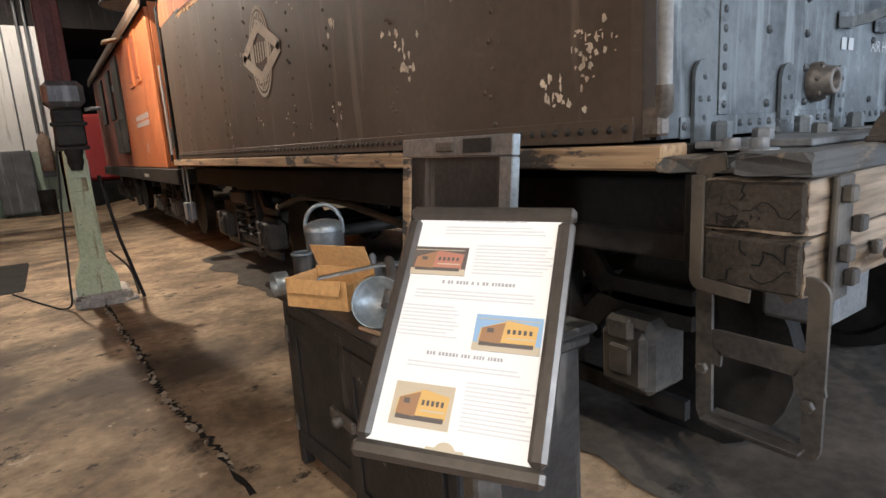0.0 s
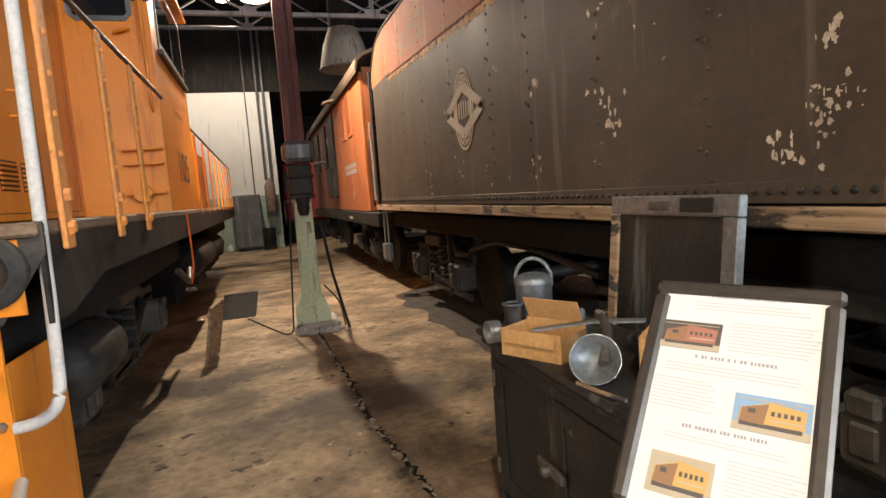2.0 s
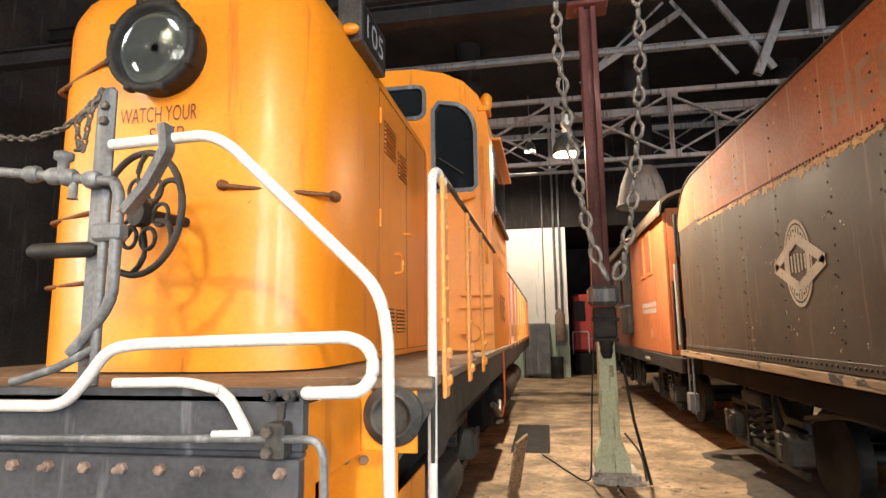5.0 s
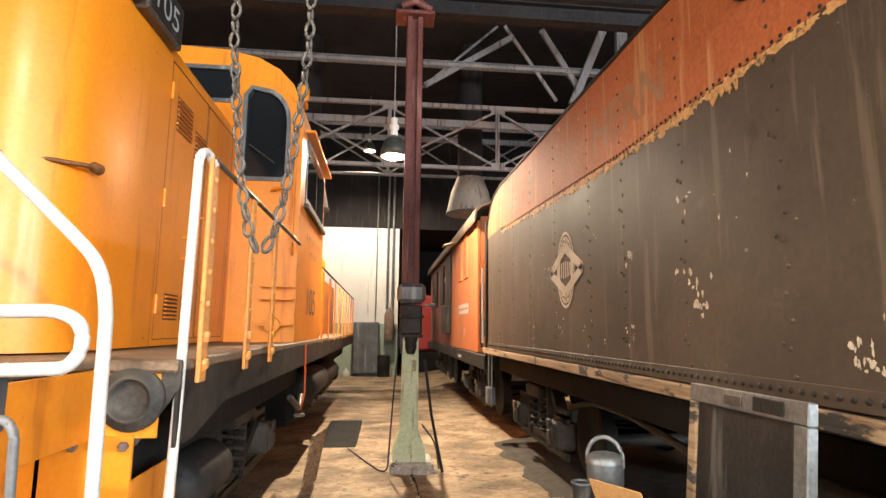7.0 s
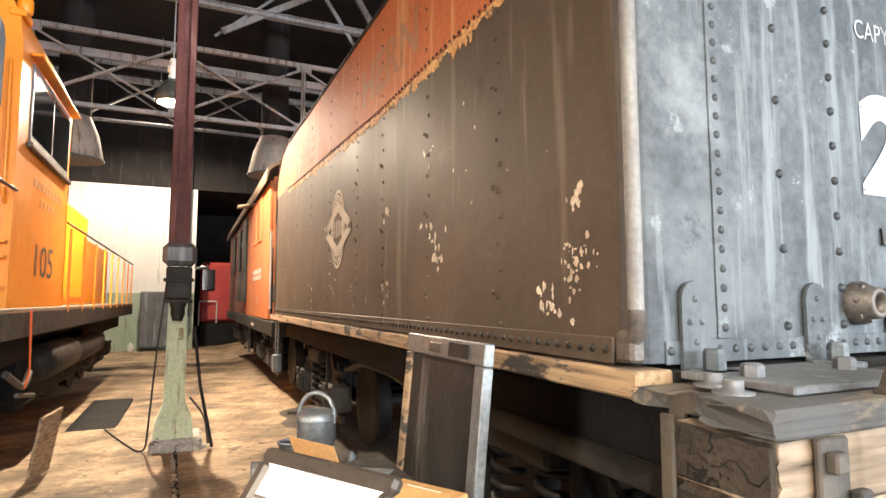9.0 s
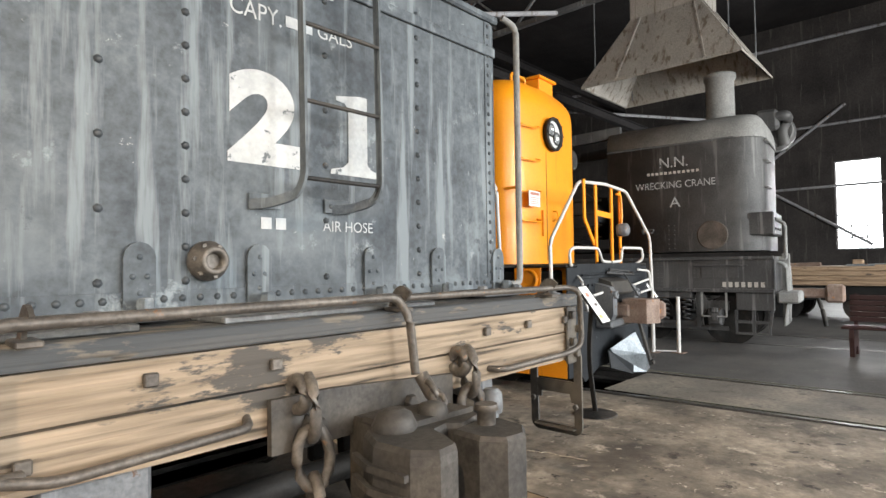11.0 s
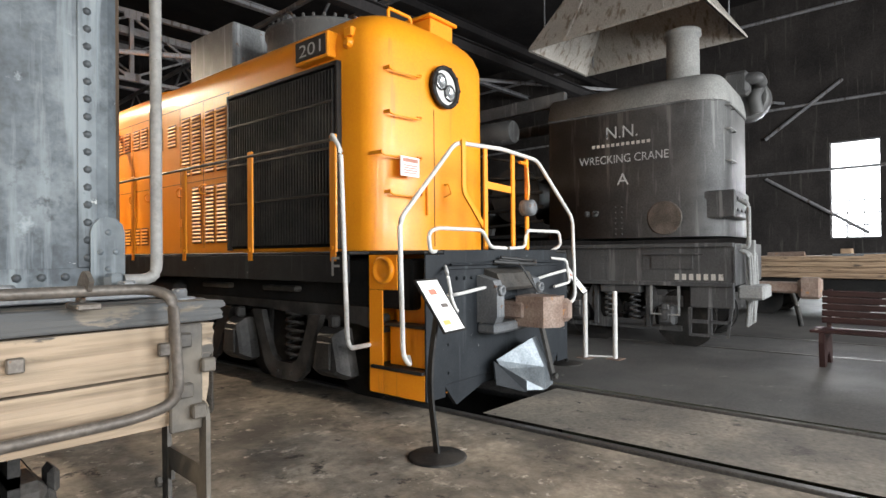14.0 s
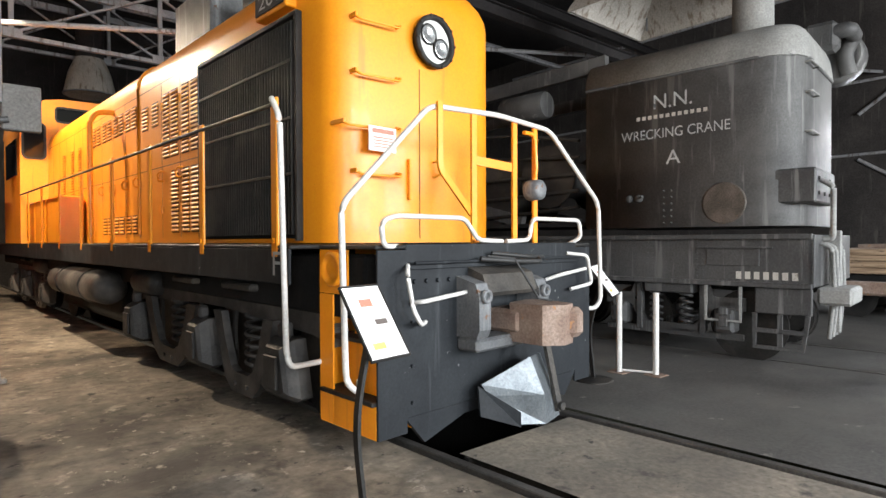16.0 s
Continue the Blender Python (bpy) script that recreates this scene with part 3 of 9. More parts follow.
for k in range(90):
    y = 6.7 - 4.2 * k / 90 + rng.uniform(-0.03, 0.03)
    if rng.random() < 0.35 + 0.3 * math.sin(k * 0.55):
        continue
    i = max(j for j in range(len(CRACKLINE) - 1) if CRACKLINE[j][1] >= y)
    (xa, ya), (xb, yb) = CRACKLINE[i], CRACKLINE[i + 1]
    x = xa + (xb - xa) * (ya - y) / (ya - yb) + rng.uniform(-0.022, 0.012)
    n, r = rng.randint(5, 8), rng.uniform(0.010, 0.032)
    zz = floor_z(x, y) + 0.004
    pts = [(x + r * rng.uniform(0.5, 1.0) * math.cos(2 * math.pi * q / n), y + 1.8 * r * rng.uniform(0.5, 1.0) * math.sin(2 * math.pi * q / n)) for q in range(n)]
    g.loft([[(a, b, zz - 0.01) for a, b in pts], [(a, b, zz + 0.006) for a, b in pts], [(x + (a - x) * 0.6, y + (b - y) * 0.6, zz + 0.010) for a, b in pts]], False, True)
solid("crack_filler", g, CRACKFILL, "pale broken mortar along the floor crack", "mortar", "", "stuff")
crack([(5.0, 2.1), (5.5, 1.6), (5.6, 1.0)], 0.012, CRACKFILL, "pale scuffed crack in the concrete floor")
g = Geo()
g.box(-0.9, 8.6, floor_z(0, 9) - 0.05, -0.31, 11.2, floor_z(0, 8.6) + 0.0, 0.01)
solid("floor_hatch", g, NEARBLACK, "dark steel hatch plate set in the floor", "hatch", "", "structure")


def wall(name, x0, y0, z0, x1, y1, z1, material, label):
    g = Geo()
    g.box(x0, y0, z0, x1, y1, z1, 0)
    return solid(name, g, material, label, "wall", "", "structure")


TOP = 11.0
wall("wall_north", -12, 26.3, -0.9, 0.72, 26.6, 6.3, WALLWHITE, "whitewashed north wall above a green wainscot")
wall("wall_north_upper", -12, 26.3, 6.3, 28, 26.6, TOP, ROOFDARK, "soot-dark upper north wall")
wall("wall_north_east", 5.8, 26.3, -0.9, 28, 26.6, 6.3, WALLDARK, "smoke-stained north wall")
# added walls and ceiling; their near-black colour paints the doorway's darkness
wall("wall_north_beyond", -2, 34, -1.2, 8, 34.3, 7, ROOFDARK, "added dark wall that closes the north doorway")
wall("wall_beyond_west", 0.4, 26.6, -1.2, 0.7, 34, 7, ROOFDARK, "added dark side wall that closes the north doorway")
wall("wall_beyond_east", 5.8, 26.6, -1.2, 6.1, 34, 7, ROOFDARK, "added dark side wall that closes the north doorway")
wall("ceiling_beyond", 0.4, 26.6, 6.3, 6.1, 34.3, 6.5, ROOFDARK, "added dark ceiling that closes the north doorway")
wall("wainscot", -12, 26.24, -0.6, 0.70, 26.295, 1.85, WALLGREEN, "green painted wainscot along the north wall")
wall("wall_west", -12.3, -9.3, -0.9, -12, 26.3, TOP, WALLDARK, "smoke-stained west wall")
# unseen wall; its opening round x 0.2 is added for the fill light
g = Geo()
g.box(-12, -9.6, -0.9, -1.7, -9.3, TOP, 0)
g.box(2.1, -9.6, -0.9, 4.6, -9.3, TOP, 0)
for xa, xb in ((8.4, 10.1), (13.9, 15.6), (19.4, 28)):
    g.box(xa, -9.6, -0.9, xb, -9.3, TOP, 0)
for xa, xb in ((-1.7, 2.1), (4.6, 8.4), (10.1, 13.9), (15.6, 19.4)):
    g.box(xa, -9.6, -0.9, xb, -9.3, 1.6, 0)
    g.box(xa, -9.6, 5.6, xb, -9.3, TOP, 0)
solid("wall_south", g, WALLDARK, "smoke-stained south wall, unseen, with tall window openings, one added for fill", "wall", "", "structure")
g = Geo()
g.box(28, -9.3, -0.9, 28.3, 1.15, TOP, 0)
g.box(28, 2.60, -0.9, 28.3, 26.3, TOP, 0)
g.box(28, 1.15, -0.9, 28.3, 2.60, 1.85, 0)
g.box(28, 1.15, 5.25, 28.3, 2.60, TOP, 0)
solid("wall_east", g, WALLDARK, "smoke-stained east wall with one tall window", "wall", "", "structure")
wall("ceiling", -12.3, -9.6, TOP, 28.3, 26.6, TOP + 0.3, ROOFDARK, "soot-black boarded roof of the engine house")
win = thing("window_1", (28.1, 1.87, 1.85), "tall bright steel-framed window in the dark wall", "window", "", "structure")
g = Geo()
for yy in (1.15, 1.62, 2.10, 2.55):
    g.box(28.08, yy, 1.85, 28.13, yy + 0.04, 3.15 if yy not in (1.15, 2.55) else 5.25, 0.004)
for zz in (1.85, 2.28, 2.71, 3.14, 5.2):
    g.box(28.07, 1.15, zz, 28.14, 2.6, zz + 0.045, 0.004)
part("window_frame", g, TRUSSGREY, win)
g = Geo()
g.box(28.6, 0.2, 0.8, 28.62, 3.6, 6.2, 0)
solid("backdrop", g, SKYGLOW, "bright overcast sky beyond the window", "sky", "", "structure")

# roof steel
def strut(g, a, b, w=0.09, t=0.09):
    g.bar([a, b], w, t, (0.1, 1, 0.05))


def truss(y, z0, z1, x0, panels, step, label):
    ob = thing("roof_truss", (x0, y, z0), label, "truss", "roof trusses")
    xe = x0 + panels * step
    for z, h in ((z1, 0.12), (z1 - 0.42, 0.2), (z0, 0.1)):
        g = Geo()
        g.box(x0, y - 0.06 + (0.25 if h == 0.2 else 0), z - h / 2, xe, y + 0.06 + (0.25 if h == 0.2 else 0), z + h / 2, 0.01)
        part("chord", g, TRUSSGREY, ob)
    for k in range(panels + 1):
        x = x0 + k * step
        g = Geo()
        g.box(x - 0.05, y - 0.05, z0, x + 0.05, y + 0.05, z1, 0.005)
        g.box(x - 0.2, y - 0.075, z1 - 0.2, x + 0.2, y - 0.062, z1 + 0.05, 0.003)
        g.box(x - 0.2, y - 0.075, z0 - 0.05, x + 0.2, y - 0.062, z0 + 0.16, 0.003)
        part("vertical", g, TRUSSGREY, ob)
        if k < panels:
            for a, b, dy in (((x, z1 - 0.1), (x + step, z0 + 0.05), 0.03), ((x, z0 + 0.05), (x + step, z1 - 0.1), -0.03)):
                g = Geo()
                strut(g, (a[0], y + dy, a[1]), (b[0], y + dy, b[1]), 0.05, 0.09)
                part("brace", g, TRUSSGREY, ob)
    return ob


truss(15.0, 6.08, 7.86, 0.09 - 3.05 * 3, 9, 3.05, "grey riveted steel lattice truss below the dark roof")
truss(21.5, 7.6, 9.6, 0.09 - 3.05 * 3, 9, 3.05, "grey steel lattice truss further back under the roof")
for y, z, x0, x1, h, mt in ((7.05, 6.02, -12, 28, 0.26, ROOFDARK), (15.4, 9.3, -12, 28, 0.16, TRUSSGREY), (11.0, 8.9, -12, 28, 0.3, ROOFDARK)):
    g = Geo()
    g.prism([(y - 0.1, z - h / 2), (y + 0.1, z - h / 2), (y + 0.1, z - h / 2 + 0.02), (y + 0.012, z - h / 2 + 0.02), (y + 0.012, z + h / 2 - 0.02), (y + 0.1, z + h / 2 - 0.02), (y + 0.1, z + h / 2), (y - 0.1, z + h / 2), (y - 0.1, z + h / 2 - 0.02), (y - 0.012, z + h / 2 - 0.02), (y - 0.012, z - h / 2 + 0.02), (y - 0.1, z - h / 2 + 0.02)], x0, x1, "x")
    solid("roof_beam", g, mt, "steel roof beam running across the tracks", "beam", "roof beams")
for a, b, r in (((1.08, 15.4, 8.62), (3.70, 15.4, 10.30), 0.10), ((0.9, 15.5, 8.5), (3.26, 15.5, 10.66), 0.04), ((3.45, 15.4, 10.63), (5.0, 15.4, 8.35), 0.06), ((4.57, 15.4, 10.57), (5.92, 15.4, 8.42), 0.10), ((5.42, 15.2, 8.2), (6.48, 15.4, 10.65), 0.14), ((7.0, 15.3, 9.3), (7.02, 15.3, 10.9), 0.2)):
    g = Geo()
    g.bar([a, b], r * 1.6, r, (0, 1, 0.1))
    solid("roof_brace", g, TRUSSGREY, "slanting steel brace under the roof", "brace", "roof braces")
for yy, zz, x in ((9.0, 6.3, 11.2), (9.0, 6.3, 5.6)):
    ob = thing("roof_girder", (x, -2, zz), "dark lattice girder running along the tracks overhead", "girder", "long girders")
    for z in (zz, zz + 0.9):
        g = Geo()
        g.box(x - 0.05, 1.5, z - 0.05, x + 0.05, 26, z + 0.05, 0.005)
        part("chord", g, GREYSTEEL, ob)
    for k in range(12):
        y0 = 1.6 + 2 * k
        g = Geo()
        g.bar([(x, y0, zz), (x, y0 + 1, zz + 0.9), (x, y0 + 2, zz)], 0.05, 0.05, (1, 0, 0))
        part("lacing", g, GREYSTEEL, ob)
for (ax, ay, az), (bx, by, bz), r in (((5.2, 12, 5.3), (28, 4, 6.9), 0.05), ((4.2, 6.0, 4.4), (11, 4.5, 6.2), 0.045), ((27.96, -9, 6.7), (27.96, 20, 6.7), 0.05), ((27.96, -9, 4.3), (27.96, 20, 4.3), 0.05), ((27.95, -9, 10.1), (27.95, 20, 10.1), 0.06), ((27.85, 4.59, 5.6), (27.95, 2.18, 7.41), 0.06), ((27.95, 4.61, 4.13), (27.85, 1.47, 2.01), 0.06)):
    g = Geo()
    g.tube([(ax, ay, az), (bx, by, bz)], r, 10)
    solid("overhead_pipe", g, TRUSSGREY, "grey service pipe crossing the dark space", "pipe", "overhead pipes")

# smoke hoods
def smoke_hood(x, y, z, w, d, h, top, material, label):
    ob = thing("smoke_hood", (x, y, z), label, "smoke hood", "smoke hoods over the tracks")
    g = Geo()
    lo = [(x - w / 2, y - d / 2), (x + w / 2, y - d / 2), (x + w / 2, y + d / 2), (x - w / 2, y + d / 2)]
    rings = []
    for k, zz in ((1.0, z), (1.0, z + 0.04), (top, z + h), (top, z + h + 2.6)):
        rings.append([(x + (px - x) * k, y + (py - y) * k, zz) for px, py in lo])
    g.loft(rings, False, False)
    inner = [[(x + (px - x) * 0.97, y + (py - y) * 0.97, zz) for px, py in lo] for zz in (z,)]
    inner.append([(x + (px - x) * top * 0.9, y + (py - y) * top * 0.9, z + h) for px, py in lo])
    g.loft(inner, False, False)
    part("hood", g, material, ob)
    g = Geo()
    for sx in (-1, 1):
        for sy in (-1, 1):
            g.tube([(x + sx * w * 0.42, y + sy * d * 0.42, z + 0.1), (x + sx * w * 0.42, y + sy * d * 0.42, TOP)], 0.015, 6)
    part_each("hanger", g, GREYSTEEL, ob)
    for k in (-0.3, 0.25):
        g = Geo()
        g.bar([(x + w * k, y - d / 2 - 0.005, z + 0.03), (x + w * k * (0.3 + 0.7 * top), y - d / 2 * top - 0.02, z + h)], 0.05, 0.02, (0, 1, 0.2))
        g.bar([(x - w / 2 - 0.005, y + d * k, z + 0.03), (x - w / 2 * top - 0.02, y + d * k * (0.3 + 0.7 * top), z + h)], 0.05, 0.02, (1, 0, 0.2))
        part_each("stiffener", g, material, ob)
    return ob


HOODGREY = surface("pale_sheet_metal_hood", (0.30, 0.28, 0.25), (0.38, 0.355, 0.32), 0.7, 0.1, 1.5, 35, 0.15, ((0.18, 0.15, 0.12), 0.3), ((0.15, 0.12, 0.1), 0.04, 7.0))
smoke_hood(14.45, 3.6, 5.43, 2.3, 3.35, 1.5, 0.45, HOODGREY, "broad pale sheet-metal smoke hood above the wrecking crane")
for hx, hy, hz in ((2.75, 17.6, 5.3), (-2.5, 17.6, 5.3), (8.6, 21.0, 6.3)):
    ob = thing("smoke_jack", (hx, hy, hz), "pale flared smoke jack hanging from the roof", "smoke jack", "smoke jacks")
    g = Geo()
    g.lathe([(0.75, 0), (0.74, 0.1), (0.62, 0.7), (0.42, 1.2)], (hx, hy, hz), "z", 20)
    part("bell", g, HOODGREY, ob)
    g = Geo()
    g.lathe([(0.41, 1.2), (0.40, TOP - hz)], (hx, hy, hz), "z", 20)
    part("flue", g, ROOFDARK, ob, "dark flue")
    g = Geo()
    g.ring((hx, hy, hz + 0.02), "z", 0.75, 0.03)
    part("rim", g, GREYSTEEL, ob)

# pendant lamps, the last two added out of view as fill
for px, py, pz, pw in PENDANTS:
    ob = thing("pendant_or_fill_lamp", (px, py, pz), "lit pendant lamp, seen or added as fill, with a dark bell shade on a cord", "lamp", "pendant lamps")
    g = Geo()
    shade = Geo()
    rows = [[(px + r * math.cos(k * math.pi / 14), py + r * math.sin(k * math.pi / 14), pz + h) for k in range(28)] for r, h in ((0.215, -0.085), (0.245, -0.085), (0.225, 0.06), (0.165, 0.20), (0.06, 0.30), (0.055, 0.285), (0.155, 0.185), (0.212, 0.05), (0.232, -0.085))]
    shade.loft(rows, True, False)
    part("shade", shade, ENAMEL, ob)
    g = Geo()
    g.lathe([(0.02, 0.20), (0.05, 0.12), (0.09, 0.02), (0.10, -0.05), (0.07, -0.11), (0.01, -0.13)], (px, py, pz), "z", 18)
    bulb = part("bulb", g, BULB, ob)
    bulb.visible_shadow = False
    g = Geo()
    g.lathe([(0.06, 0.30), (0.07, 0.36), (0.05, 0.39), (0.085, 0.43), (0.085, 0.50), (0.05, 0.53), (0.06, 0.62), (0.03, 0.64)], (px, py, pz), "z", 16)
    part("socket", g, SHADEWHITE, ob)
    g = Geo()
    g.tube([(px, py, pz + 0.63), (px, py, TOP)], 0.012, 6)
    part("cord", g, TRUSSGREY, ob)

# the column with its cast pedestal
FZ = floor_z(0.4, 7.1)
col = thing("roof_column", (0.4, 7.12, FZ), "maroon steel roof column on a riveted pale green cast pedestal", "column")
g = Geo()
rng = random.Random(3)
g.box(0.16, 6.88, FZ - 0.05, 0.70, 7.42, FZ + 0.13, 0.03)
for k in range(14):
    a, b = rng.uniform(0.16, 0.66), rng.uniform(6.82, 6.9)
    g.box(a, b, FZ - 0.02, a + rng.uniform(0.05, 0.14), b + 0.1, FZ + rng.uniform(0.03, 0.11), 0.02)
part("footing", g, BASEROCK, col, "chipped whitened concrete footing")
g = Geo()
prof = [(0.20, 0.10), (0.20, 0.16), (0.19, 0.30), (0.115, 0.48), (0.11, 0.6), (0.10, 1.50), (0.10, 1.62)]
rings = [[(0.4 - w, 7.12 - w, FZ + h), (0.4 + w, 7.12 - w, FZ + h), (0.4 + w, 7.12 + w, FZ + h), (0.4 - w, 7.12 + w, FZ + h)] for w, h in prof]
g.loft(rings, False)
part("pedestal", g, PALEGREEN, col)
g = Geo()
for sx in (-0.13, -0.065, 0.0, 0.065, 0.13):
    for z in (0.20, 0.28):
        g.rivet((0.4 + sx, 7.12 - 0.196, FZ + z), (0, -1, 0), 0.014)
for z in (0.36, 0.42):
    for sx in (-0.08, 0.08):
        g.rivet((0.4 + sx, 7.12 - 0.15, FZ + z), (0, -1, 0.3), 0.013)
part("rivets", g, PALEGREEN, col, "", "stuff")
g = Geo()
g.box(0.31, 6.99, FZ + 1.20, 0.47, 7.02, FZ + 1.34, 0.006)
for sx in (0.34, 0.44):
    for z in (1.24, 1.30):
        g.nut((sx, 6.99, FZ + z), "y", 0.012, -0.015)
part("name_plate", g, PALEGREEN, col)
g = Geo()
g.box(0.25, 6.95, FZ + 1.62, 0.55, 7.29, FZ + 1.66, 0.01)
g.box(0.265, 6.96, FZ + 1.66, 0.535, 7.28, FZ + 2.03, 0.02)
g.box(0.24, 6.93, FZ + 1.86, 0.56, 7.0, FZ + 1.90, 0.01)
g.lathe([(0.05, 1.42), (0.075, 1.5), (0.07, 1.56), (0.085, 1.6), (0.085, 1.63)], (0.4, 6.97, FZ), "z", 12)
part("head_casting", g, BLACKIRON, col)
g = Geo()
g.box(0.22, 6.94, FZ + 2.05, 0.58, 7.30, FZ + 2.30, 0.05)
g.tube([(0.56, 7.0, FZ + 2.02), (0.70, 7.0, FZ + 2.03)], 0.018, 8)
part("cap", g, GREYSTEEL, col)
g = Geo()
cx0, cx1, cy0, cy1 = 0.275, 0.495, 7.02, 7.22
g.box(cx0, cy0, FZ + 2.28, cx0 + 0.07, cy0 + 0.02, 6.6, 0.003)
g.box(cx1 - 0.07, cy0, FZ + 2.28, cx1, cy0 + 0.02, 6.6, 0.003)
g.box(cx0, cy0, FZ + 2.28, cx0 + 0.015, cy1, 6.6, 0.003)
g.box(cx1 - 0.015, cy0, FZ + 2.28, cx1, cy1, 6.6, 0.003)
g.box(cx0 + 0.02, cy0 + 0.06, FZ + 2.28, cx1 - 0.02, cy0 + 0.09, 6.6, 0.003)
g.box(cx0, cy1 - 0.02, FZ + 2.28, cx1, cy1, 6.6, 0.003)
part("shaft", g, MAROON, col)
g = Geo()
g.box(0.12, 6.93, 5.85, 0.65, 7.3, 5.90, 0.01)
g.tube([(0.2, 6.95, 5.95), (0.38, 6.90, 6.0), (0.6, 6.95, 5.92)], 0.05, 8)
part("beam_seat", g, MAROON, col)
g = Geo()
g.tube([(0.58, 7.0, FZ + 1.35), (0.66, 6.92, FZ + 0.7), (0.80, 6.86, FZ + 0.02)], 0.018, 8)
solid("prop_rod", g, BLACKIRON, "dark iron bar leaning on the column", "bar")
g = Geo()
g.tube([(0.28, 7.0, FZ + 1.9), (0.20, 6.93, FZ + 1.0), (0.14, 6.85, FZ + 0.05), (0.05, 7.0, FZ + 0.012), (-0.15, 7.6, floor_z(0, 7.6) + 0.012), (-0.42, 8.5, floor_z(0, 8.5) + 0.012)], 0.010, 6, 0.12)
solid("floor_cable", g, RUBBER, "thin black cable from the column across the floor", "cable")
g = Geo()
g.tube([(0.56, 7.05, FZ + 0.55), (0.72, 6.95, FZ + 0.35), (0.76, 6.9, FZ + 0.05)], 0.012, 6, 0.1)
solid("column_conduit", g, IRON, "bent conduit beside the column foot", "conduit")

# the next column, between the tender and the yellow locomotive
col2 = copy_thing(col, Matrix.Translation((5.28, 7.0, 0.0)))
tagged(col2, "maroon steel roof column carrying a grey switch box", "column")
g = Geo()
g.box(5.62, 6.93, 2.72, 5.98, 7.06, 3.22, 0.012)
sbx = thing("switch_box", (5.8, 7.0, 2.72), "pale grey steel switch box on the roof column", "box")
part("case", g, DUSTROOF, sbx)
g = Geo()
g.tube([(5.60, 6.92, 3.0), (5.60, 6.92, 6.2)], 0.035, 10)
part("conduit", g, TRUSSGREY, sbx)
g = Geo()
g.tube([(5.52, 6.88, 2.86), (5.60, 6.88, 2.80), (5.68, 6.88, 2.82)], 0.035, 8)
part("lever", g, GREYSTEEL, sbx)
fe = thing("fire_extinguisher", (5.40, 6.62, 0.0), "red fire extinguisher standing by the column", "extinguisher")
g = Geo()
g.lathe([(0.085, 0), (0.09, 0.02), (0.09, 0.44), (0.06, 0.52), (0.03, 0.55)], (5.40, 6.62, 0.0), "z", 20)
part("cylinder", g, plain("red_enamel", (0.55, 0.03, 0.02), 0.35), fe)
g = Geo()
g.lathe([(0.0915, 0.2), (0.0915, 0.33)], (5.40, 6.62, 0.0), "z", 20)
part("label_band", g, PAPER, fe)
g = Geo()
g.tube([(5.40, 6.62, 0.55), (5.40, 6.62, 0.60), (5.47, 6.58, 0.62)], 0.015, 8)
part("valve", g, BLACKIRON, fe)

# along the north wall
g = Geo()
g.box(-1.25, 25.5, -0.35, -0.12, 26.2, 1.9, 0.02)
wc = thing("wall_cabinet", (-0.7, 25.85, -0.47), "tall dark grey steel cabinet against the white wall", "cabinet")
part("body", g, GREYSTEEL, wc)
g = Geo()
for sx in (-1.2, -0.2):
    g.box(sx, 25.55, -0.5, sx + 0.06, 26.1, -0.34, 0.01)
part_each("foot", g, GREYSTEEL, wc)
for k in (0, 1):
    g = Geo()
    g.box(-1.22 + 0.55 * k, 25.47, -0.28, -0.70 + 0.55 * k, 25.5, 1.85, 0.01)
    part("door", g, GREYSTEEL, wc)
g = Geo()
g.lathe([(0.27, 0), (0.28, 0.03), (0.27, 0.3), (0.285, 0.33), (0.27, 0.6), (0.28, 0.9), (0.27, 0.93)], (0.12, 25.4, -0.48), "z", 24)
solid("steel_drum", g, BLACKIRON, "black steel drum on the floor by the wall", "drum")
g = Geo()
g.lathe([(0.2, 0), (0.22, 0.05), (0.22, 1.15), (0.12, 1.32), (0.05, 1.36), (0.05, 1.45)], (0.33, 25.9, 1.1), "z", 20)
tk = thing("wall_tank", (0.33, 25.9, 1.1), "rusty upright tank fixed to the wall", "tank")
part("vessel", g, RUST, tk)
g = Geo()
g.tube([(0.2, 26.1, 2.5), (0.2, 26.1, 9.0)], 0.05, 8)
part("pipe", g, GREYSTEEL, tk)
g = Geo()
g.tube([(0.45, 26.1, 2.3), (0.45, 26.1, 9.0)], 0.05, 8)
part("pipe", g, GREYSTEEL, tk)
g = Geo()
g.box(0.12, 26.0, 0.9, 0.54, 26.25, 1.12, 0.01)
part("bracket", g, GREYSTEEL, tk)
g = Geo()
g.tube([(-0.3, 26.275, 1.86), (-0.3, 26.275, 9.0)], 0.03, 8)
solid("wall_conduit", g, GREYSTEEL, "thin conduit up the white wall", "conduit")
g = Geo()
g.lathe([(0.12, 0), (0.13, 0.03), (0.13, 0.22), (0.05, 0.32), (0.045, 0.38)], (-1.5, 25.3, -0.47), "z", 16)
solid("water_jug", g, WHITEPIPE, "white plastic jug on the floor", "jug")
far = thing("far_locomotive", (2.6, 31, -0.5), "crimson locomotive cab beyond the dark doorway", "locomotive")
CRIMSON = surface("crimson_cab_paint", (0.34, 0.045, 0.045), (0.42, 0.065, 0.06), 0.5, 0, 1.0, 40, 0.08)
g = Geo()
g.box(0.98, 28.2, 0.55, 4.2, 33, 3.3, 0.12)
part("body", g, CRIMSON, far)
g = Geo()
g.box(1.05, 28.15, 2.0, 1.6, 28.21, 2.95, 0.02)
part("window", g, BLACKGLASS, far)
g = Geo()
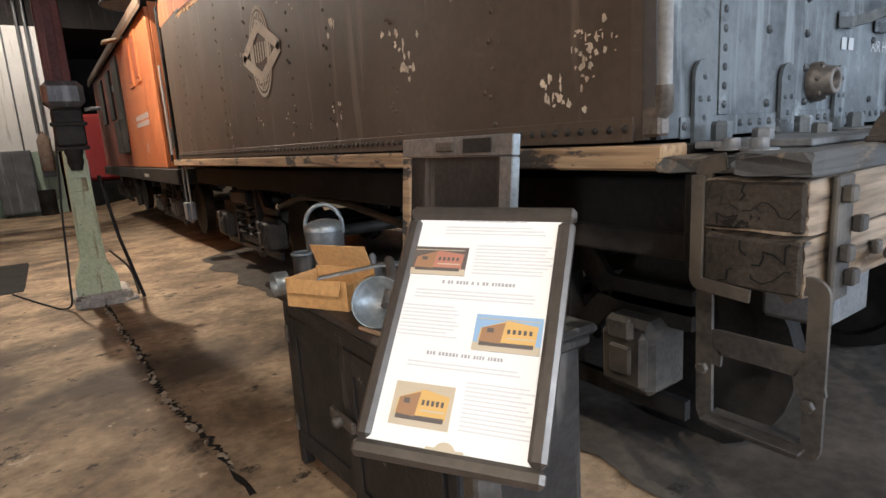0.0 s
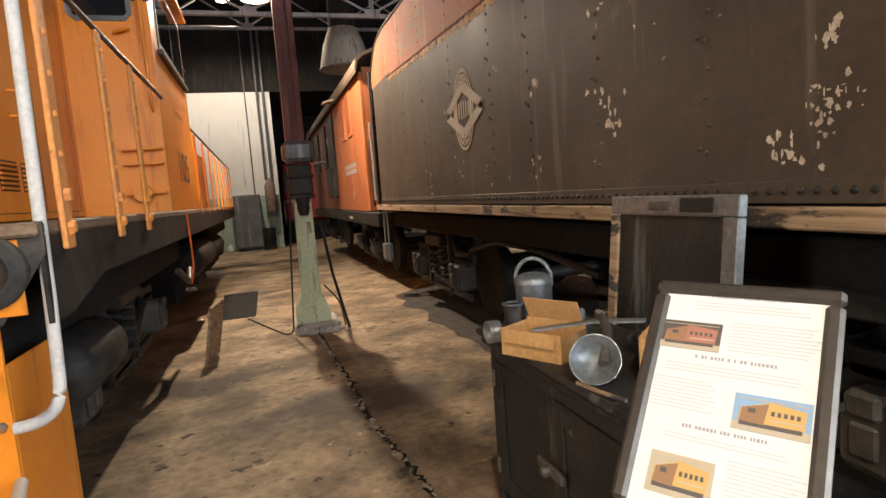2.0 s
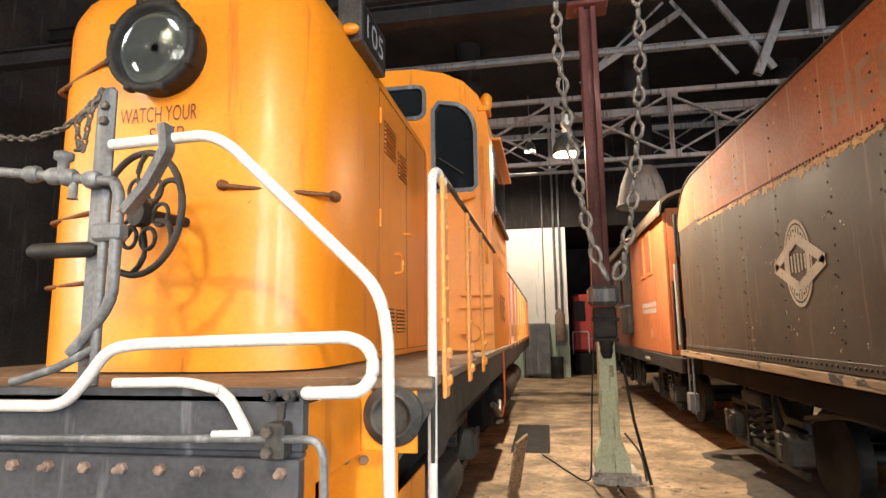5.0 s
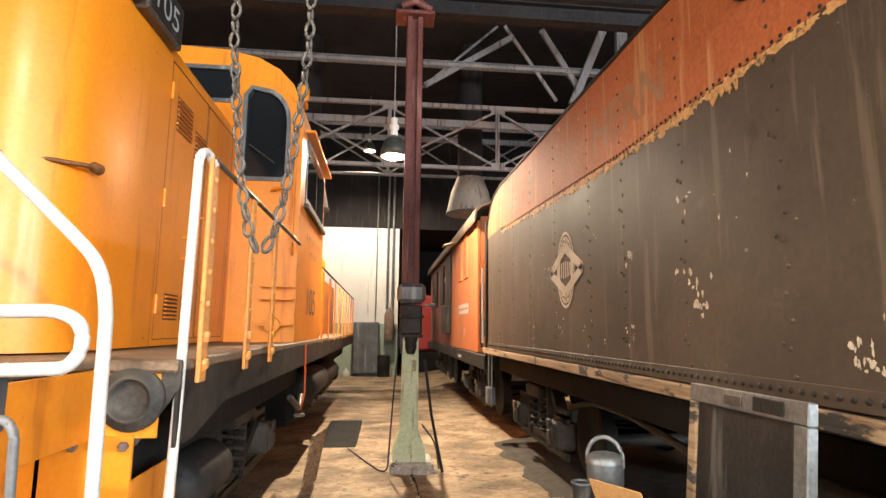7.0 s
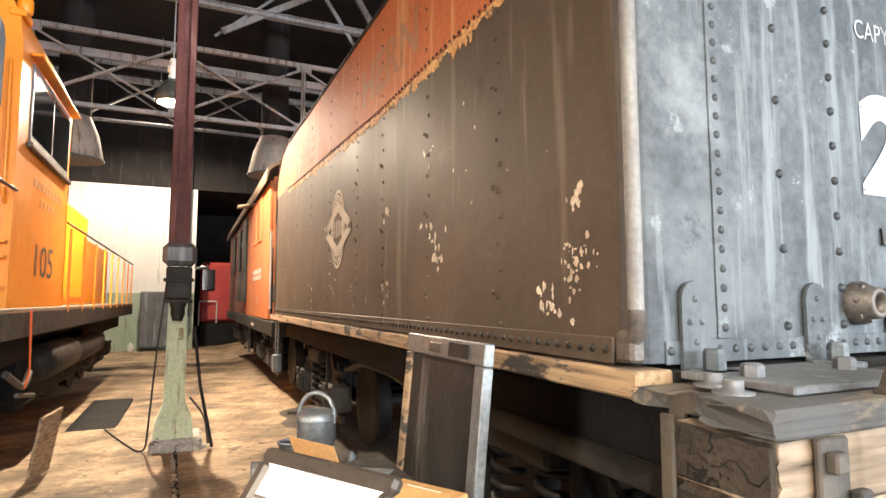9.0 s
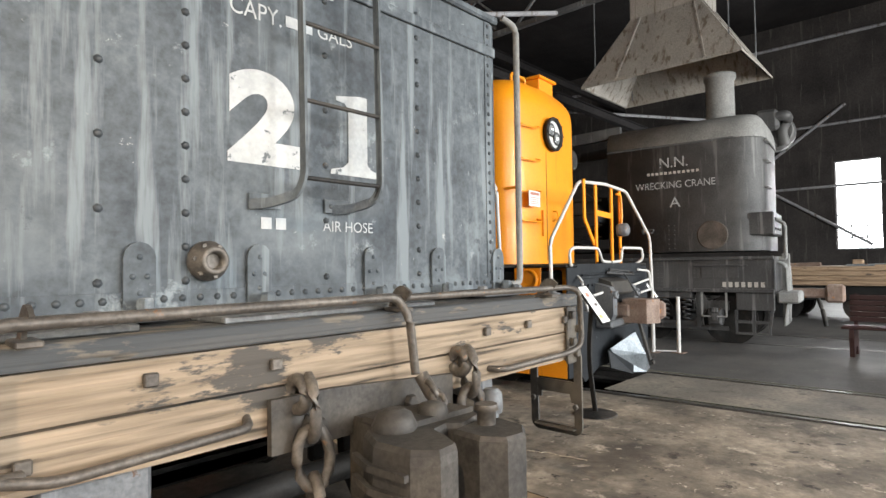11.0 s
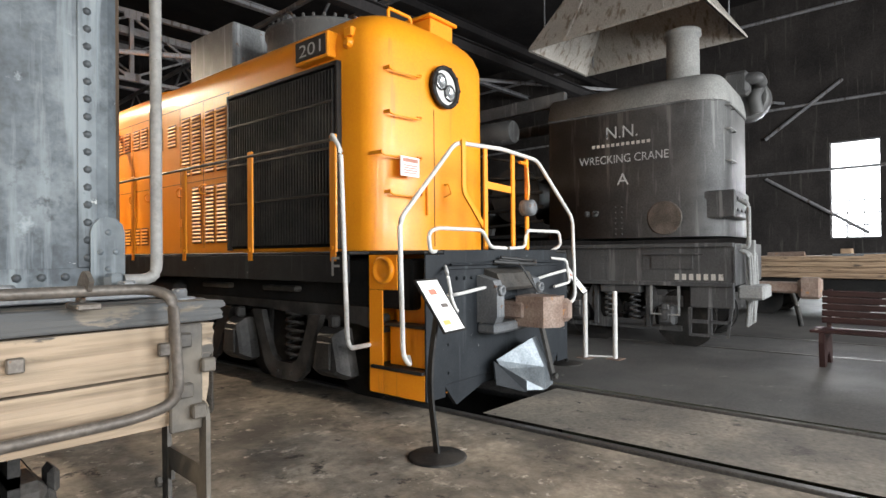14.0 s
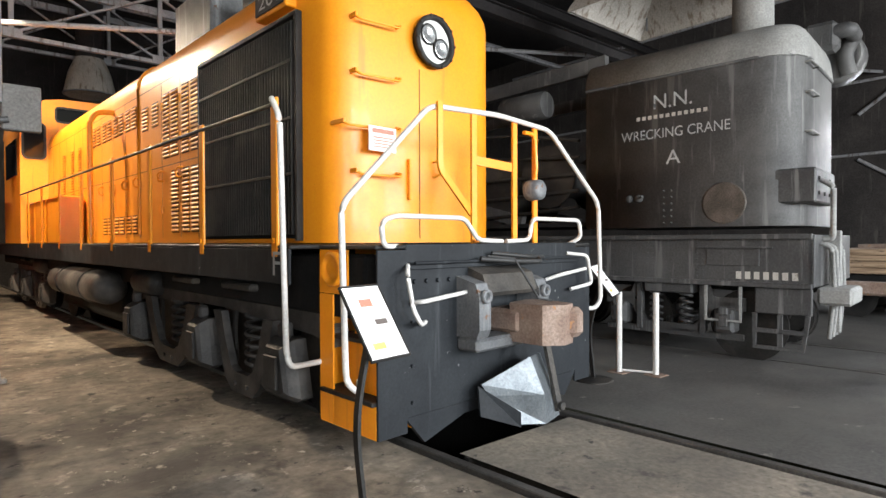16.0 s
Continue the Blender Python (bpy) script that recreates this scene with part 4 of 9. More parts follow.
g.tube([(0.95, 28.1, 0.4), (0.95, 28.1, 1.5), (1.7, 28.1, 1.5), (1.7, 28.1, 0.5)], 0.03, 8, 0.1)
part("handrail", g, WHITEPIPE, far)
g = Geo()
g.box(1.0, 28.0, -0.5, 4.1, 33, 0.5, 0.03)
part("frame", g, NEARBLACK, far)


# ---- running gear shared by the rolling stock ----
def wheelset(parent, cx, y, r=0.46, gauge=0.76):
    g = Geo()
    g.tube([(cx - gauge, y, r), (cx + gauge, y, r)], 0.07, 12)
    axle = part("axle", g, BLACKIRON, parent)
    for s in (-1, 1):
        x = cx + s * gauge
        g = Geo()
        g.lathe([(0.06, -0.07 * s), (0.12, -0.07 * s), (0.14, -0.03 * s), (r - 0.09, -0.03 * s), (r - 0.07, -0.07 * s), (r, -0.065 * s), (r + 0.005, 0.05 * s), (r + 0.03, 0.055 * s), (r + 0.03, 0.085 * s), (r - 0.06, 0.085 * s), (0.1, 0.06 * s)], (x, y, r), "x", 32, False)
        part("wheel", g, BLACKIRON, axle)
    return axle


def archbar_truck(parent, cx, y0, y1, xs, material=BLACKIRON):
    """An arch-bar side frame at xs with two axles, journal boxes, springs and bolster."""
    ym = (y0 + y1) / 2
    out = -1 if xs < cx else 1
    for pts, w in (([(y0 - 0.22, 0.72), (y0 + 0.18, 0.72), (ym - 0.42, 0.98), (ym + 0.42, 0.98), (y1 - 0.18, 0.72), (y1 + 0.22, 0.72)], 0.1), ([(y0 - 0.22, 0.66), (y0 + 0.18, 0.66), (ym - 0.35, 0.34), (ym + 0.35, 0.34), (y1 - 0.18, 0.66), (y1 + 0.22, 0.66)], 0.1), ([(y0 - 0.2, 0.28), (ym - 0.35, 0.28), (ym + 0.35, 0.28), (y1 + 0.2, 0.28)], 0.08)):
        g = Geo()
        g.bar([(xs, a, b) for a, b in pts], w, 0.035, (1, 0, 0), 0.06)
        part("arch_bar", g, material, parent)
    for y in (y0, y1):
        g = Geo()
        g.box(xs - 0.12, y - 0.12, 0.33, xs + 0.12, y + 0.12, 0.64, 0.03)
        g.box(xs + out * 0.10, y - 0.105, 0.36, xs + out * 0.15, y + 0.105, 0.60, 0.03)
        g.box(xs + out * 0.13, y - 0.06, 0.56, xs + out * 0.17, y + 0.06, 0.66, 0.02)
        g.box(xs + out * 0.14, y - 0.05, 0.42, xs + out * 0.165, y + 0.05, 0.54, 0.008)
        part("journal_box", g, STEPIRON if material is BLACKIRON else material, parent)
    for dy in (-0.2, 0.2):
        g = Geo()
        g.tube([(xs + 0.075 * math.sin(k * 0.7), ym + dy + 0.075 * math.cos(k * 0.7), 0.38 + 0.0095 * k) for k in range(46)], 0.018, 6)
        part("spring", g, material, parent)
    g = Geo()
    g.box(xs - 0.12, ym - 0.32, 0.80, xs + 0.12, ym + 0.32, 0.94, 0.02)
    part("bolster_end", g, material, parent)
    for dy in (-0.42, 0.42):
        g = Geo()
        g.box(xs - 0.05, ym + dy - 0.04, 0.28, xs + 0.05, ym + dy + 0.04, 0.98, 0.01)
        part("column_bolt", g, material, parent)
    for y in (y0 + 0.62, y1 - 0.62):
        g = Geo()
        g.box(cx + out * 0.74, y - 0.03, 0.25, cx + out * 0.62, y + 0.03, 0.62, 0.02)
        g.box(cx + out * 0.9, y - 0.05, 0.36, cx - out * 0.9, y + 0.05, 0.46, 0.02)
        part("brake_beam", g, material, parent)


def chain_links(g, pts, size, wire):
    """Oval links laid along a line, each turned a quarter against the last."""
    pts = [Vector(p) for p in pts]
    total = sum((b - a).length for a, b in zip(pts, pts[1:]))
    n = max(2, int(total / (size * 1.15)))
    for k in range(n):
        for part_ in [chain_link_at(pts, (k + 0.5) * total / n, k, size, wire)]:
            g.tube(part_, wire, 6, 0, True)


def along(pts, s):
    for a, b in zip(pts, pts[1:]):
        d = (b - a).length
        if s <= d:
            return a.lerp(b, s / d), (b - a).normalized()
        s -= d
    return pts[-1], (pts[-1] - pts[-2]).normalized()


def chain_link_at(pts, s, k, size, wire):
    c, d = along(pts, s)
    u = d.cross(Vector((0.3, 1.0, 0.1))).normalized()
    w = d.cross(u)
    side = u if k % 2 else w
    loop = []
    for j in range(12):
        a = 2 * math.pi * j / 12
        loop.append(c + d * (math.cos(a) * size * 0.72) + side * (math.sin(a) * size * 0.40))
    return loop


# ---- the tender ----
TX0, TX1, TY0, TY1, TZ0, TZ1, TTOP = 1.69, 4.67, 1.135, 8.72, 1.34, 2.84, 3.06
TCX = 3.18
ten = thing("steam_tender", (TCX, 4.9, 0), "riveted steam locomotive tender in worn dark and slate paint", "tender")


def seam_z(y):
    return TZ1 + 0.043 * max(0.0, y - 3.5)


def tank_ring(z, r=0.10, grow=0.0):
    out = []
    for cx, cy, a0 in ((TX0 + r, TY0 + r, 180), (TX1 - r, TY0 + r, 270), (TX1 - r, TY1 - r, 0), (TX0 + r, TY1 - r, 90)):
        for k in range(5):
            a = radians(a0 + 22.5 * k)
            out.append((cx + (r + grow) * math.cos(a), cy + (r + grow) * math.sin(a), z))
    return out


# side and far shell, without the rear face
def shell(z0, z1, which):
    ring0, ring1 = tank_ring(z0), tank_ring(z1)
    g = Geo()
    n = len(ring0)
    idx = [i for i in range(n) if (i in (2, 3, 4, 5, 6)) == (which == "rear")]
    for i in idx:
        j = (i + 1) % n
        g.add([ring0[i], ring0[j], ring1[j], ring1[i]], [[0, 1, 2, 3]], i % 5 != 4)
    return g


part("side_plate", shell(TZ0, TTOP, "side"), UMBER, ten, "dark brown-grey riveted side plate with bare flakes")
part("rear_plate", shell(TZ0, TTOP, "rear"), SLATE, ten, "slate-blue rear plate with pale streaks")
g = Geo()
g.box(TX0 + 0.01, TY0 + 0.01, TTOP - 0.05, TX1 - 0.01, TY1 - 0.05, TTOP - 0.02, 0)
g.box(TX0 + 0.02, TY0 + 0.02, TZ0 - 0.002, TX1 - 0.02, TY1 - 0.02, TZ0 + 0.02, 0)
part("tank_top", g, NEARBLACK, ten)
g = Geo()
g.prism([(1.95, TTOP), (TY1 - 1.5, TTOP), (TY1 - 0.02, TTOP + 0.0), (TY1 - 0.02, 3.30), (TY1 - 0.5, 3.62), (TY1 - 1.0, 3.68), (3.0, 3.58), (1.62, 3.50), (1.62, TTOP)], TX0 - 0.001, TX0 + 0.02, "x")
part("bunker_side", g, RUSTRED, ten, "faded red-oxide coal bunker side with ghost lettering")
g = Geo()
g.prism([(1.62, TTOP), (TY1 - 0.02, TTOP), (TY1 - 0.02, 3.30), (TY1 - 0.5, 3.62), (TY1 - 1.0, 3.68), (1.62, 3.50)], TX1 - 0.02, TX1, "x")
g.box(TX0 + 0.02, 1.62, TTOP, TX1 - 0.02, 1.64, 3.48, 0)
part("bunker_wall", g, RUSTRED, ten)
g = Geo()
g.tube([(TX0, 1.62, 3.50), (TX0, 3.0, 3.585), (TX0, TY1 - 1.0, 3.685), (TX0, TY1 - 0.5, 3.62), (TX0, TY1 - 0.05, 3.3), (TX0, TY1 - 0.02, 2.7)], 0.018, 8, 0.15)
part("coping", g, BLACKIRON, ten)
g = Geo()
g.ring((TX0 - 0.01, 2.0, 3.32), "x", 0.17, 0.022)
part("ring_handle", g, BLACKIRON, ten)
# red band over the dark plate, its lower edge rising to the front
g = Geo()
g.prism([(1.26, TZ1), (3.5, TZ1), (TY1 - 1.3, seam_z(TY1 - 1.3)), (TY1 - 1.3, TTOP + 0.02), (1.26, TTOP + 0.0)], TX0 - 0.003, TX0 + 0.001, "x")
part("red_band", g, RUSTRED, ten, "faded red-oxide band above the seam")
# flaked undercoat along the seam
g = Geo()
rng = random.Random(11)
y = 1.5
while y < 7.6:
    w = rng.uniform(0.02, 0.09)
    h = rng.uniform(0.010, 0.036) * (1.4 if 2.0 < y < 6.0 else 1.0)
    z = seam_z(y) - 0.012 - h / 2
    n = 13
    poly = [(y + w * math.cos(2 * math.pi * k / n) * rng.uniform(0.3, 1.2), z + h * (math.sin(2 * math.pi * k / n) * rng.uniform(0.3, 1.3))) for k in range(n)]
    lift = rng.uniform(0.0008, 0.0045)
    g.prism(poly, TX0 - lift, TX0 + 0.002, "x")
    y += rng.uniform(0.02, 0.07)
part("seam_flakes", g, CHIPPED, ten, "ragged ochre undercoat showing along the seam", "stuff")
g = Geo()
for cy, cz, n, spread, sz in ((2.55, 1.76, 10, 0.10, 0.022), (2.70, 1.90, 8, 0.09, 0.02), (3.41, 2.12, 9, 0.07, 0.02), (1.44, 1.62, 26, 0.12, 0.013), (1.60, 1.52, 14, 0.10, 0.015), (1.40, 1.86, 9, 0.05, 0.017), (1.36, 1.70, 12, 0.1, 0.008), (3.42, 1.6, 8, 0.12, 0.012), (5.0, 1.65, 8, 0.2, 0.012), (6.0, 1.55, 6, 0.25, 0.011), (4.1, 1.5, 10, 0.25, 0.010), (2.3, 2.3, 5, 0.3, 0.010), (2.7, 2.35, 5, 0.12, 0.018), (4.1, 2.4, 6, 0.2, 0.012), (5.4, 2.3, 6, 0.2, 0.012)):
    for k in range(n):
        yy, zz = cy + rng.gauss(0, spread * 0.5), cz + rng.gauss(0, spread * 0.45)
        w, h = sz * rng.uniform(0.25, 1.1), sz * rng.uniform(0.3, 1.5)
        m_ = 11
        lift = rng.uniform(0.0006, 0.0035)
        g.prism([(yy + w * math.cos(2 * math.pi * j / m_) * rng.uniform(0.3, 1.2), zz + h * math.sin(2 * math.pi * j / m_) * rng.uniform(0.3, 1.3)) for j in range(m_)], TX0 - lift, TX0 + 0.002, "x")
part("paint_flakes", g, BAREFLAKE, ten, "small bare patches where paint has flaked", "stuff")
# rivets
g = Geo()
for y in (7.7, 6.85, 6.0, 5.08, 4.15, 3.50, 2.70, 1.92):
    for k in range(13):
        z = TZ0 + 0.09 + k * 0.112
        g.rivet((TX0, y + (0.012 if k % 2 else -0.012), z), (-1, 0, 0), 0.0125)
        if k % 4 == 1:
            g.rivet((TX0, y + 0.05, z + 0.02), (-1, 0, 0), 0.0125)
    for k in range(5):
        g.rivet((TX0, y + 0.015, TZ1 + 0.1 + k * 0.12), (-1, 0, 0), 0.0125)
part("side_rivets", g, UMBER, ten, "", "stuff")
g = Geo()
y = 1.25
while y < TY1 - 0.1:
    g.rivet((TX0 - 0.008, y, TZ0 + 0.038), (-1, 0, 0), 0.0175)
    y += 0.062 if y < 4 else 0.08
y = 1.3
while y < 7.6:
    g.rivet((TX0 - 0.003, y, seam_z(y) + 0.012), (-1, 0, 0), 0.011)
    y += 0.055
part("seam_rivets", g, BLACKIRON, ten, "", "stuff")
g = Geo()
x = 1.82
while x < 4.6:
    g.rivet((x, TY0 - 0.004, TZ0 + 0.035), (0, -1, 0), 0.0165)
    x += 0.068
for x, dz in ((2.05, 0.062), (2.65, 0.13), (2.35, 0.26), (3.91, 0.13), (4.54, 0.062), (3.3, 0.26)):
    z = TZ0 + 0.1
    while z < 3.0:
        g.rivet((x, TY0 - 0.002, z), (0, -1, 0), 0.017)
        z += dz
# darker slate than the plate: the rivets' small shadows are put into the colour
part("rear_rivets", g, surface("shadowed_slate_rivet", (0.030, 0.034, 0.038), (0.06, 0.067, 0.072), 0.5, 0.1, 6.0, 40, 0.1), ten, "", "stuff")
g = Geo()
g.box(TX0 - 0.012, 1.22, TZ0 - 0.005, TX0 - 0.001, TY1 - 0.1, TZ0 + 0.075, 0.003)
part("base_angle", g, UMBER, ten)
g = Geo()
g.box(1.8, TY0 - 0.006, TZ0 - 0.005, 4.58, TY0 - 0.001, TZ0 + 0.065, 0.002)
g.box(2.02, TY0 - 0.006, TZ0 + 0.066, 2.08, TY0 - 0.001, 3.02, 0.002)
g.box(4.51, TY0 - 0.006, TZ0 + 0.066, 4.57, TY0 - 0.001, 3.02, 0.002)
g.box(1.8, TY0 - 0.02, 2.80, 4.6, TY0 - 0.001, 2.86, 0.004)
g.box(1.75, TY0 - 0.03, 3.02, 4.63, TY0 + 0.03, 3.07, 0.012)
part_each("lap_strip", g, SLATE, ten)
# rear pipes
g = Geo()
g.tube([(1.655, 1.09, 1.45), (1.655, 1.09, 3.25)], 0.023, 10)
part("corner_pipe", g, PALEPIPE, ten, "pale grey vertical corner pipe")
g = Geo()
g.tube([(1.655, 1.09, 1.50), (1.655, 1.09, 1.43), (1.665, 1.14, 1.40)], 0.028, 10)
g.box(1.635, 1.09, 1.35, 1.688, 1.16, 1.44, 0.01)
part("pipe_foot", g, IRON, ten)
g = Geo()
g.tube([(4.63, 1.05, 1.36), (4.74, 1.05, 1.36), (4.74, 1.05, 3.02), (4.63, 1.08, 3.06)], 0.021, 10, 0.06)
part("corner_grab_iron", g, PALEPIPE, ten)
for x in (1.91, 2.48, 2.95, 3.57, 4.05, 4.60):
    g = Geo()
    w = 0.055
    top = [(x + w * math.cos(radians(a)), 1.53 + w * math.sin(radians(a))) for a in range(0, 181, 30)]
    g.prism([(x - w, TZ0 - 0.03), (x + w, TZ0 - 0.03)] + top, TY0 - 0.02, TY0 - 0.007, "y")
    g.box(x - w, TY0 - 0.14, TZ0 - 0.035, x + w, TY0 - 0.008, TZ0 - 0.015, 0.004)
    for dz, dx in ((1.53, 0.0), (1.46, -0.025), (1.46, 0.025), (1.40, 0.0)):
        g.rivet((x + dx, TY0 - 0.02, dz), (0, -1, 0), 0.012)
    g.nut((x, TY0 - 0.08, TZ0 - 0.015), "z", 0.032, 0.06)
    part("angle_bracket", g, SLATE, ten)
g = Geo()
g.lathe([(0.078, -0.001), (0.078, -0.03), (0.06, -0.045), (0.055, -0.08), (0.05, -0.085), (0.035, -0.085), (0.03, -0.05)], (2.73, TY0, 1.515), "y", 20)
for k in range(6):
    g.nut((2.73 + 0.062 * math.cos(k), TY0 - 0.03, 1.515 + 0.062 * math.sin(k)), "y", 0.012, -0.016)
part("drain_plug", g, IRON, ten, "rusted round drain plug")
for x in (3.07, 3.49):
    g = Geo()
    g.bar([(x, 0.985, 3.06), (x, 0.965, 2.0), (x, 0.965, 1.86), (x - 0.02, 0.985, 1.79), (x - 0.10, 1.07, 1.755), (x - 0.16, TY0 - 0.01, 1.752)], 0.042, 0.013, (1, 0, 0.01), 0.07)
    part("ladder_rail", g, SLATE, ten)
for z in (1.86, 2.19, 2.52, 2.84):
    g = Geo()
    g.tube([(3.07, 0.965, z), (3.49, 0.965, z)], 0.010, 8)
    part("ladder_rung", g, BLACKIRON, ten)
g = Geo()
g.tube([(3.49, 0.965, 1.86), (3.47, 0.99, 1.78), (3.42, 1.06, 1.75), (3.34, TY0 - 0.012, 1.745)], 0.010, 8, 0.04)
part("ladder_foot", g, BLACKIRON, ten)
for x in (3.36, 2.98):
    g = Geo()
    g.box(x - 0.075, TY0 - 0.014, 1.735, x + 0.075, TY0 - 0.008, 1.80, 0.003)
    for dx in (-0.04, 0.04):
        g.rivet((x + dx, TY0 - 0.014, 1.768), (0, -1, 0), 0.014)
    part("ladder_pad", g, SLATE, ten)
g = Geo()
g.lathe([(0.045, -0.005), (0.045, -0.05), (0.02, -0.06)], (3.46, TY0, 3.0), "y", 14)
part("marker_lens", g, CARDBOARD, ten)
lettering("numeral", "2", 0.345, 0.405, facing(2.99, TY0 - 0.004, 2.125, "+y"), WHITEPAINT, ten, "large worn white numeral", 0.055)
g = Geo()
g.prism([(3.325, 1.925), (3.655, 1.925), (3.65, 1.945), (3.575, 1.965), (3.55, 1.99), (3.55, 2.325), (3.50, 2.325), (3.36, 2.30), (3.36, 2.28), (3.41, 2.275), (3.432, 2.25), (3.432, 1.99), (3.40, 1.962), (3.33, 1.948)], TY0 - 0.0055, TY0 - 0.0045, "y")
part("numeral", g, WHITEPAINT, ten, "large worn white numeral")
lettering("capacity_text", "CAPY.", 0.24, 0.075, facing(2.95, TY0 - 0.004, 2.58, "+y"), WHITEPAINT, ten)
lettering("capacity_unit", "GALS", 0.20, 0.06, facing(3.36, TY0 - 0.004, 2.585, "+y"), WHITEPAINT, ten)
g = Geo()
for x, w, z, h in ((3.12, 0.12, 2.78, 0.05), (3.30, 0.1, 2.78, 0.05), (3.16, 0.14, 2.58, 0.05), (2.99, 0.05, 1.675, 0.05), (3.06, 0.05, 1.675, 0.05)):
    g.box(x - w / 2, TY0 - 0.0046, z - h / 2, x + w / 2, TY0 - 0.0036, z + h / 2, 0)
part("worn_letter_bars", g, WHITEPAINT, ten, "unreadable worn white letters", "stuff")
lettering("hose_text", "AIR HOSE", 0.30, 0.05, facing(3.43, TY0 - 0.004, 1.675, "+y"), WHITEPAINT, ten)
lettering("side_text", "HERN", 1.15, 0.30, facing(TX0 - 0.0045, 3.42, 3.14, "+x"), FADEDRED, ten, "ghost of faded side lettering", 0.02)
lettering("side_text", "SIDE", 1.0, 0.26, facing(TX0 - 0.0045, 6.35, 3.22, "+x"), FADEDRED, ten, "ghost of faded side lettering", 0.02)
# round-and-diamond badge
g = Geo()
bx = TX0 - 0.006
by, bz = 4.76, 2.155


def flat_ring(g, a0, b0, a1, b1, n=36, x=bx):
    o = [(x, by + a0 * math.cos(2 * math.pi * k / n), bz + b0 * math.sin(2 * math.pi * k / n)) for k in range(n)]
    i = [(x, by + a1 * math.cos(2 * math.pi * k / n), bz + b1 * math.sin(2 * math.pi * k / n)) for k in range(n)]
    g.add(o + i, [[k, (k + 1) % n, n + (k + 1) % n, n + k] for k in range(n)])


flat_ring(g, 0.25, 0.35, 0.228, 0.322)
flat_ring(g, 0.215, 0.305, 0.158, 0.225)
part("badge_ring", g, BADGE, ten, "faded oval badge")
g = Geo()
for k in range(26):
    a = 2 * math.pi * k / 26
    cy, cz = by + 0.187 * math.cos(a), bz + 0.265 * math.sin(a)
    if abs(cz - bz) > 0.12:
        w_, h_ = (0.008, 0.028) if k % 3 else (0.014, 0.012)
        g.box(bx - 0.0012, cy - w_, cz - h_, bx - 0.0004, cy + w_, cz + h_, 0)
part("badge_letters", g, UMBER, ten, "worn unreadable letters", "stuff")
g = Geo()
for (ya, za), (yb, zb) in (((-0.47, -0.02), (0.0, 0.20)), ((0.0, 0.20), (0.47, 0.0)), ((0.47, 0.0), (0.0, -0.20)), ((0.0, -0.20), (-0.47, -0.02))):
    g.bar([(bx - 0.001, by + ya * 0.95, bz + za), (bx - 0.001, by + yb * 0.95, bz + zb)], 0.085, 0.0006, (1, 0, 0))
for k in range(8):
    yy = by - 0.21 + k * 0.06
    h = 0.05 + 0.03 * (1 - abs(k - 3.5) / 3.5)
    g.add([(bx - 0.001, yy, bz - h), (bx - 0.001, yy + 0.03, bz - h), (bx - 0.001, yy + 0.03, bz + h), (bx - 0.001, yy, bz + h)], [[0, 1, 2, 3]])
part("badge_diamond", g, BADGE, ten)
# frame, deck and end timbers
def worn_beam(x0, x1, y0, y1, z0, z1, seed, rough=0.004):
    """A sawn beam along x with grain grooves, rounded arrises and ragged ends."""
    rng_ = random.Random(seed)
    prof = []
    for a, b, n_ in (((y0, z0), (y0, z1), 9), ((y0, z1), (y1, z1), 8), ((y1, z1), (y1, z0), 7), ((y1, z0), (y0, z0), 6)):
        prof += [(a[0] + (b[0] - a[0]) * k / n_, a[1] + (b[1] - a[1]) * k / n_) for k in range(n_)]
    yc, zc = (y0 + y1) / 2, (z0 + z1) / 2
    deep = [rng_.uniform(0.3, 1.0) ** 2 for _ in prof]
    ragged = [rng_.uniform(-0.012, 0.012) for _ in prof]
    steps = int((x1 - x0) / 0.045)
    rings = []
    for i in range(steps + 1):
        x = x0 + (x1 - x0) * i / steps
        ring = []
        for k, (y, z) in enumerate(prof):
            d = rough * (0.35 * noise.noise((x * 1.1, y * 38, z * 38 + seed)) + 0.65 * noise.noise((x * 5, y * 14, z * 14 + seed)) - deep[k])
            if i in (0, steps):
                d -= 0.006
            ln_ = math.hypot(y - yc, z - zc)
            corner = 0.004 if (abs(y - y0) < 1e-6 or abs(y - y1) < 1e-6) and (abs(z - z0) < 1e-6 or abs(z - z1) < 1e-6) else 0.0
            kk = 1 + (d - corner) / ln_
            ring.append((x + (ragged[k] if i in (0, steps) else 0.0), yc + (y - yc) * kk, zc + (z - zc) * kk))
        rings.append(ring)
    return Geo().loft(rings, False)


g = Geo()
g.box(1.66, 1.10, 1.245, 1.80, 8.95, 1.325, 0.008)
part("deck_edge", g, OAKY, ten, "bare wooden deck edge")
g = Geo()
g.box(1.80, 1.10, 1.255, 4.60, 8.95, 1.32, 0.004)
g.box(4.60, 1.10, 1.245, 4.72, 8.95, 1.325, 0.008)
part("deck", g, NEARBLACK, ten)
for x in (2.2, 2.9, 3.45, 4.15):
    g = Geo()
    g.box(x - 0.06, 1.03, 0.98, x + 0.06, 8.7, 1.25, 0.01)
    part("sill", g, NEARBLACK, ten)
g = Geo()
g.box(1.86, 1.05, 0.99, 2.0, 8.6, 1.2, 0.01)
part("side_sill", g, NEARBLACK, ten)
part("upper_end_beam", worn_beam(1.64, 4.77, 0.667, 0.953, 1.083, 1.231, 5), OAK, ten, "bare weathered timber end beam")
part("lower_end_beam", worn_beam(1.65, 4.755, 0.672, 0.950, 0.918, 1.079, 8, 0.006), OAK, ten)
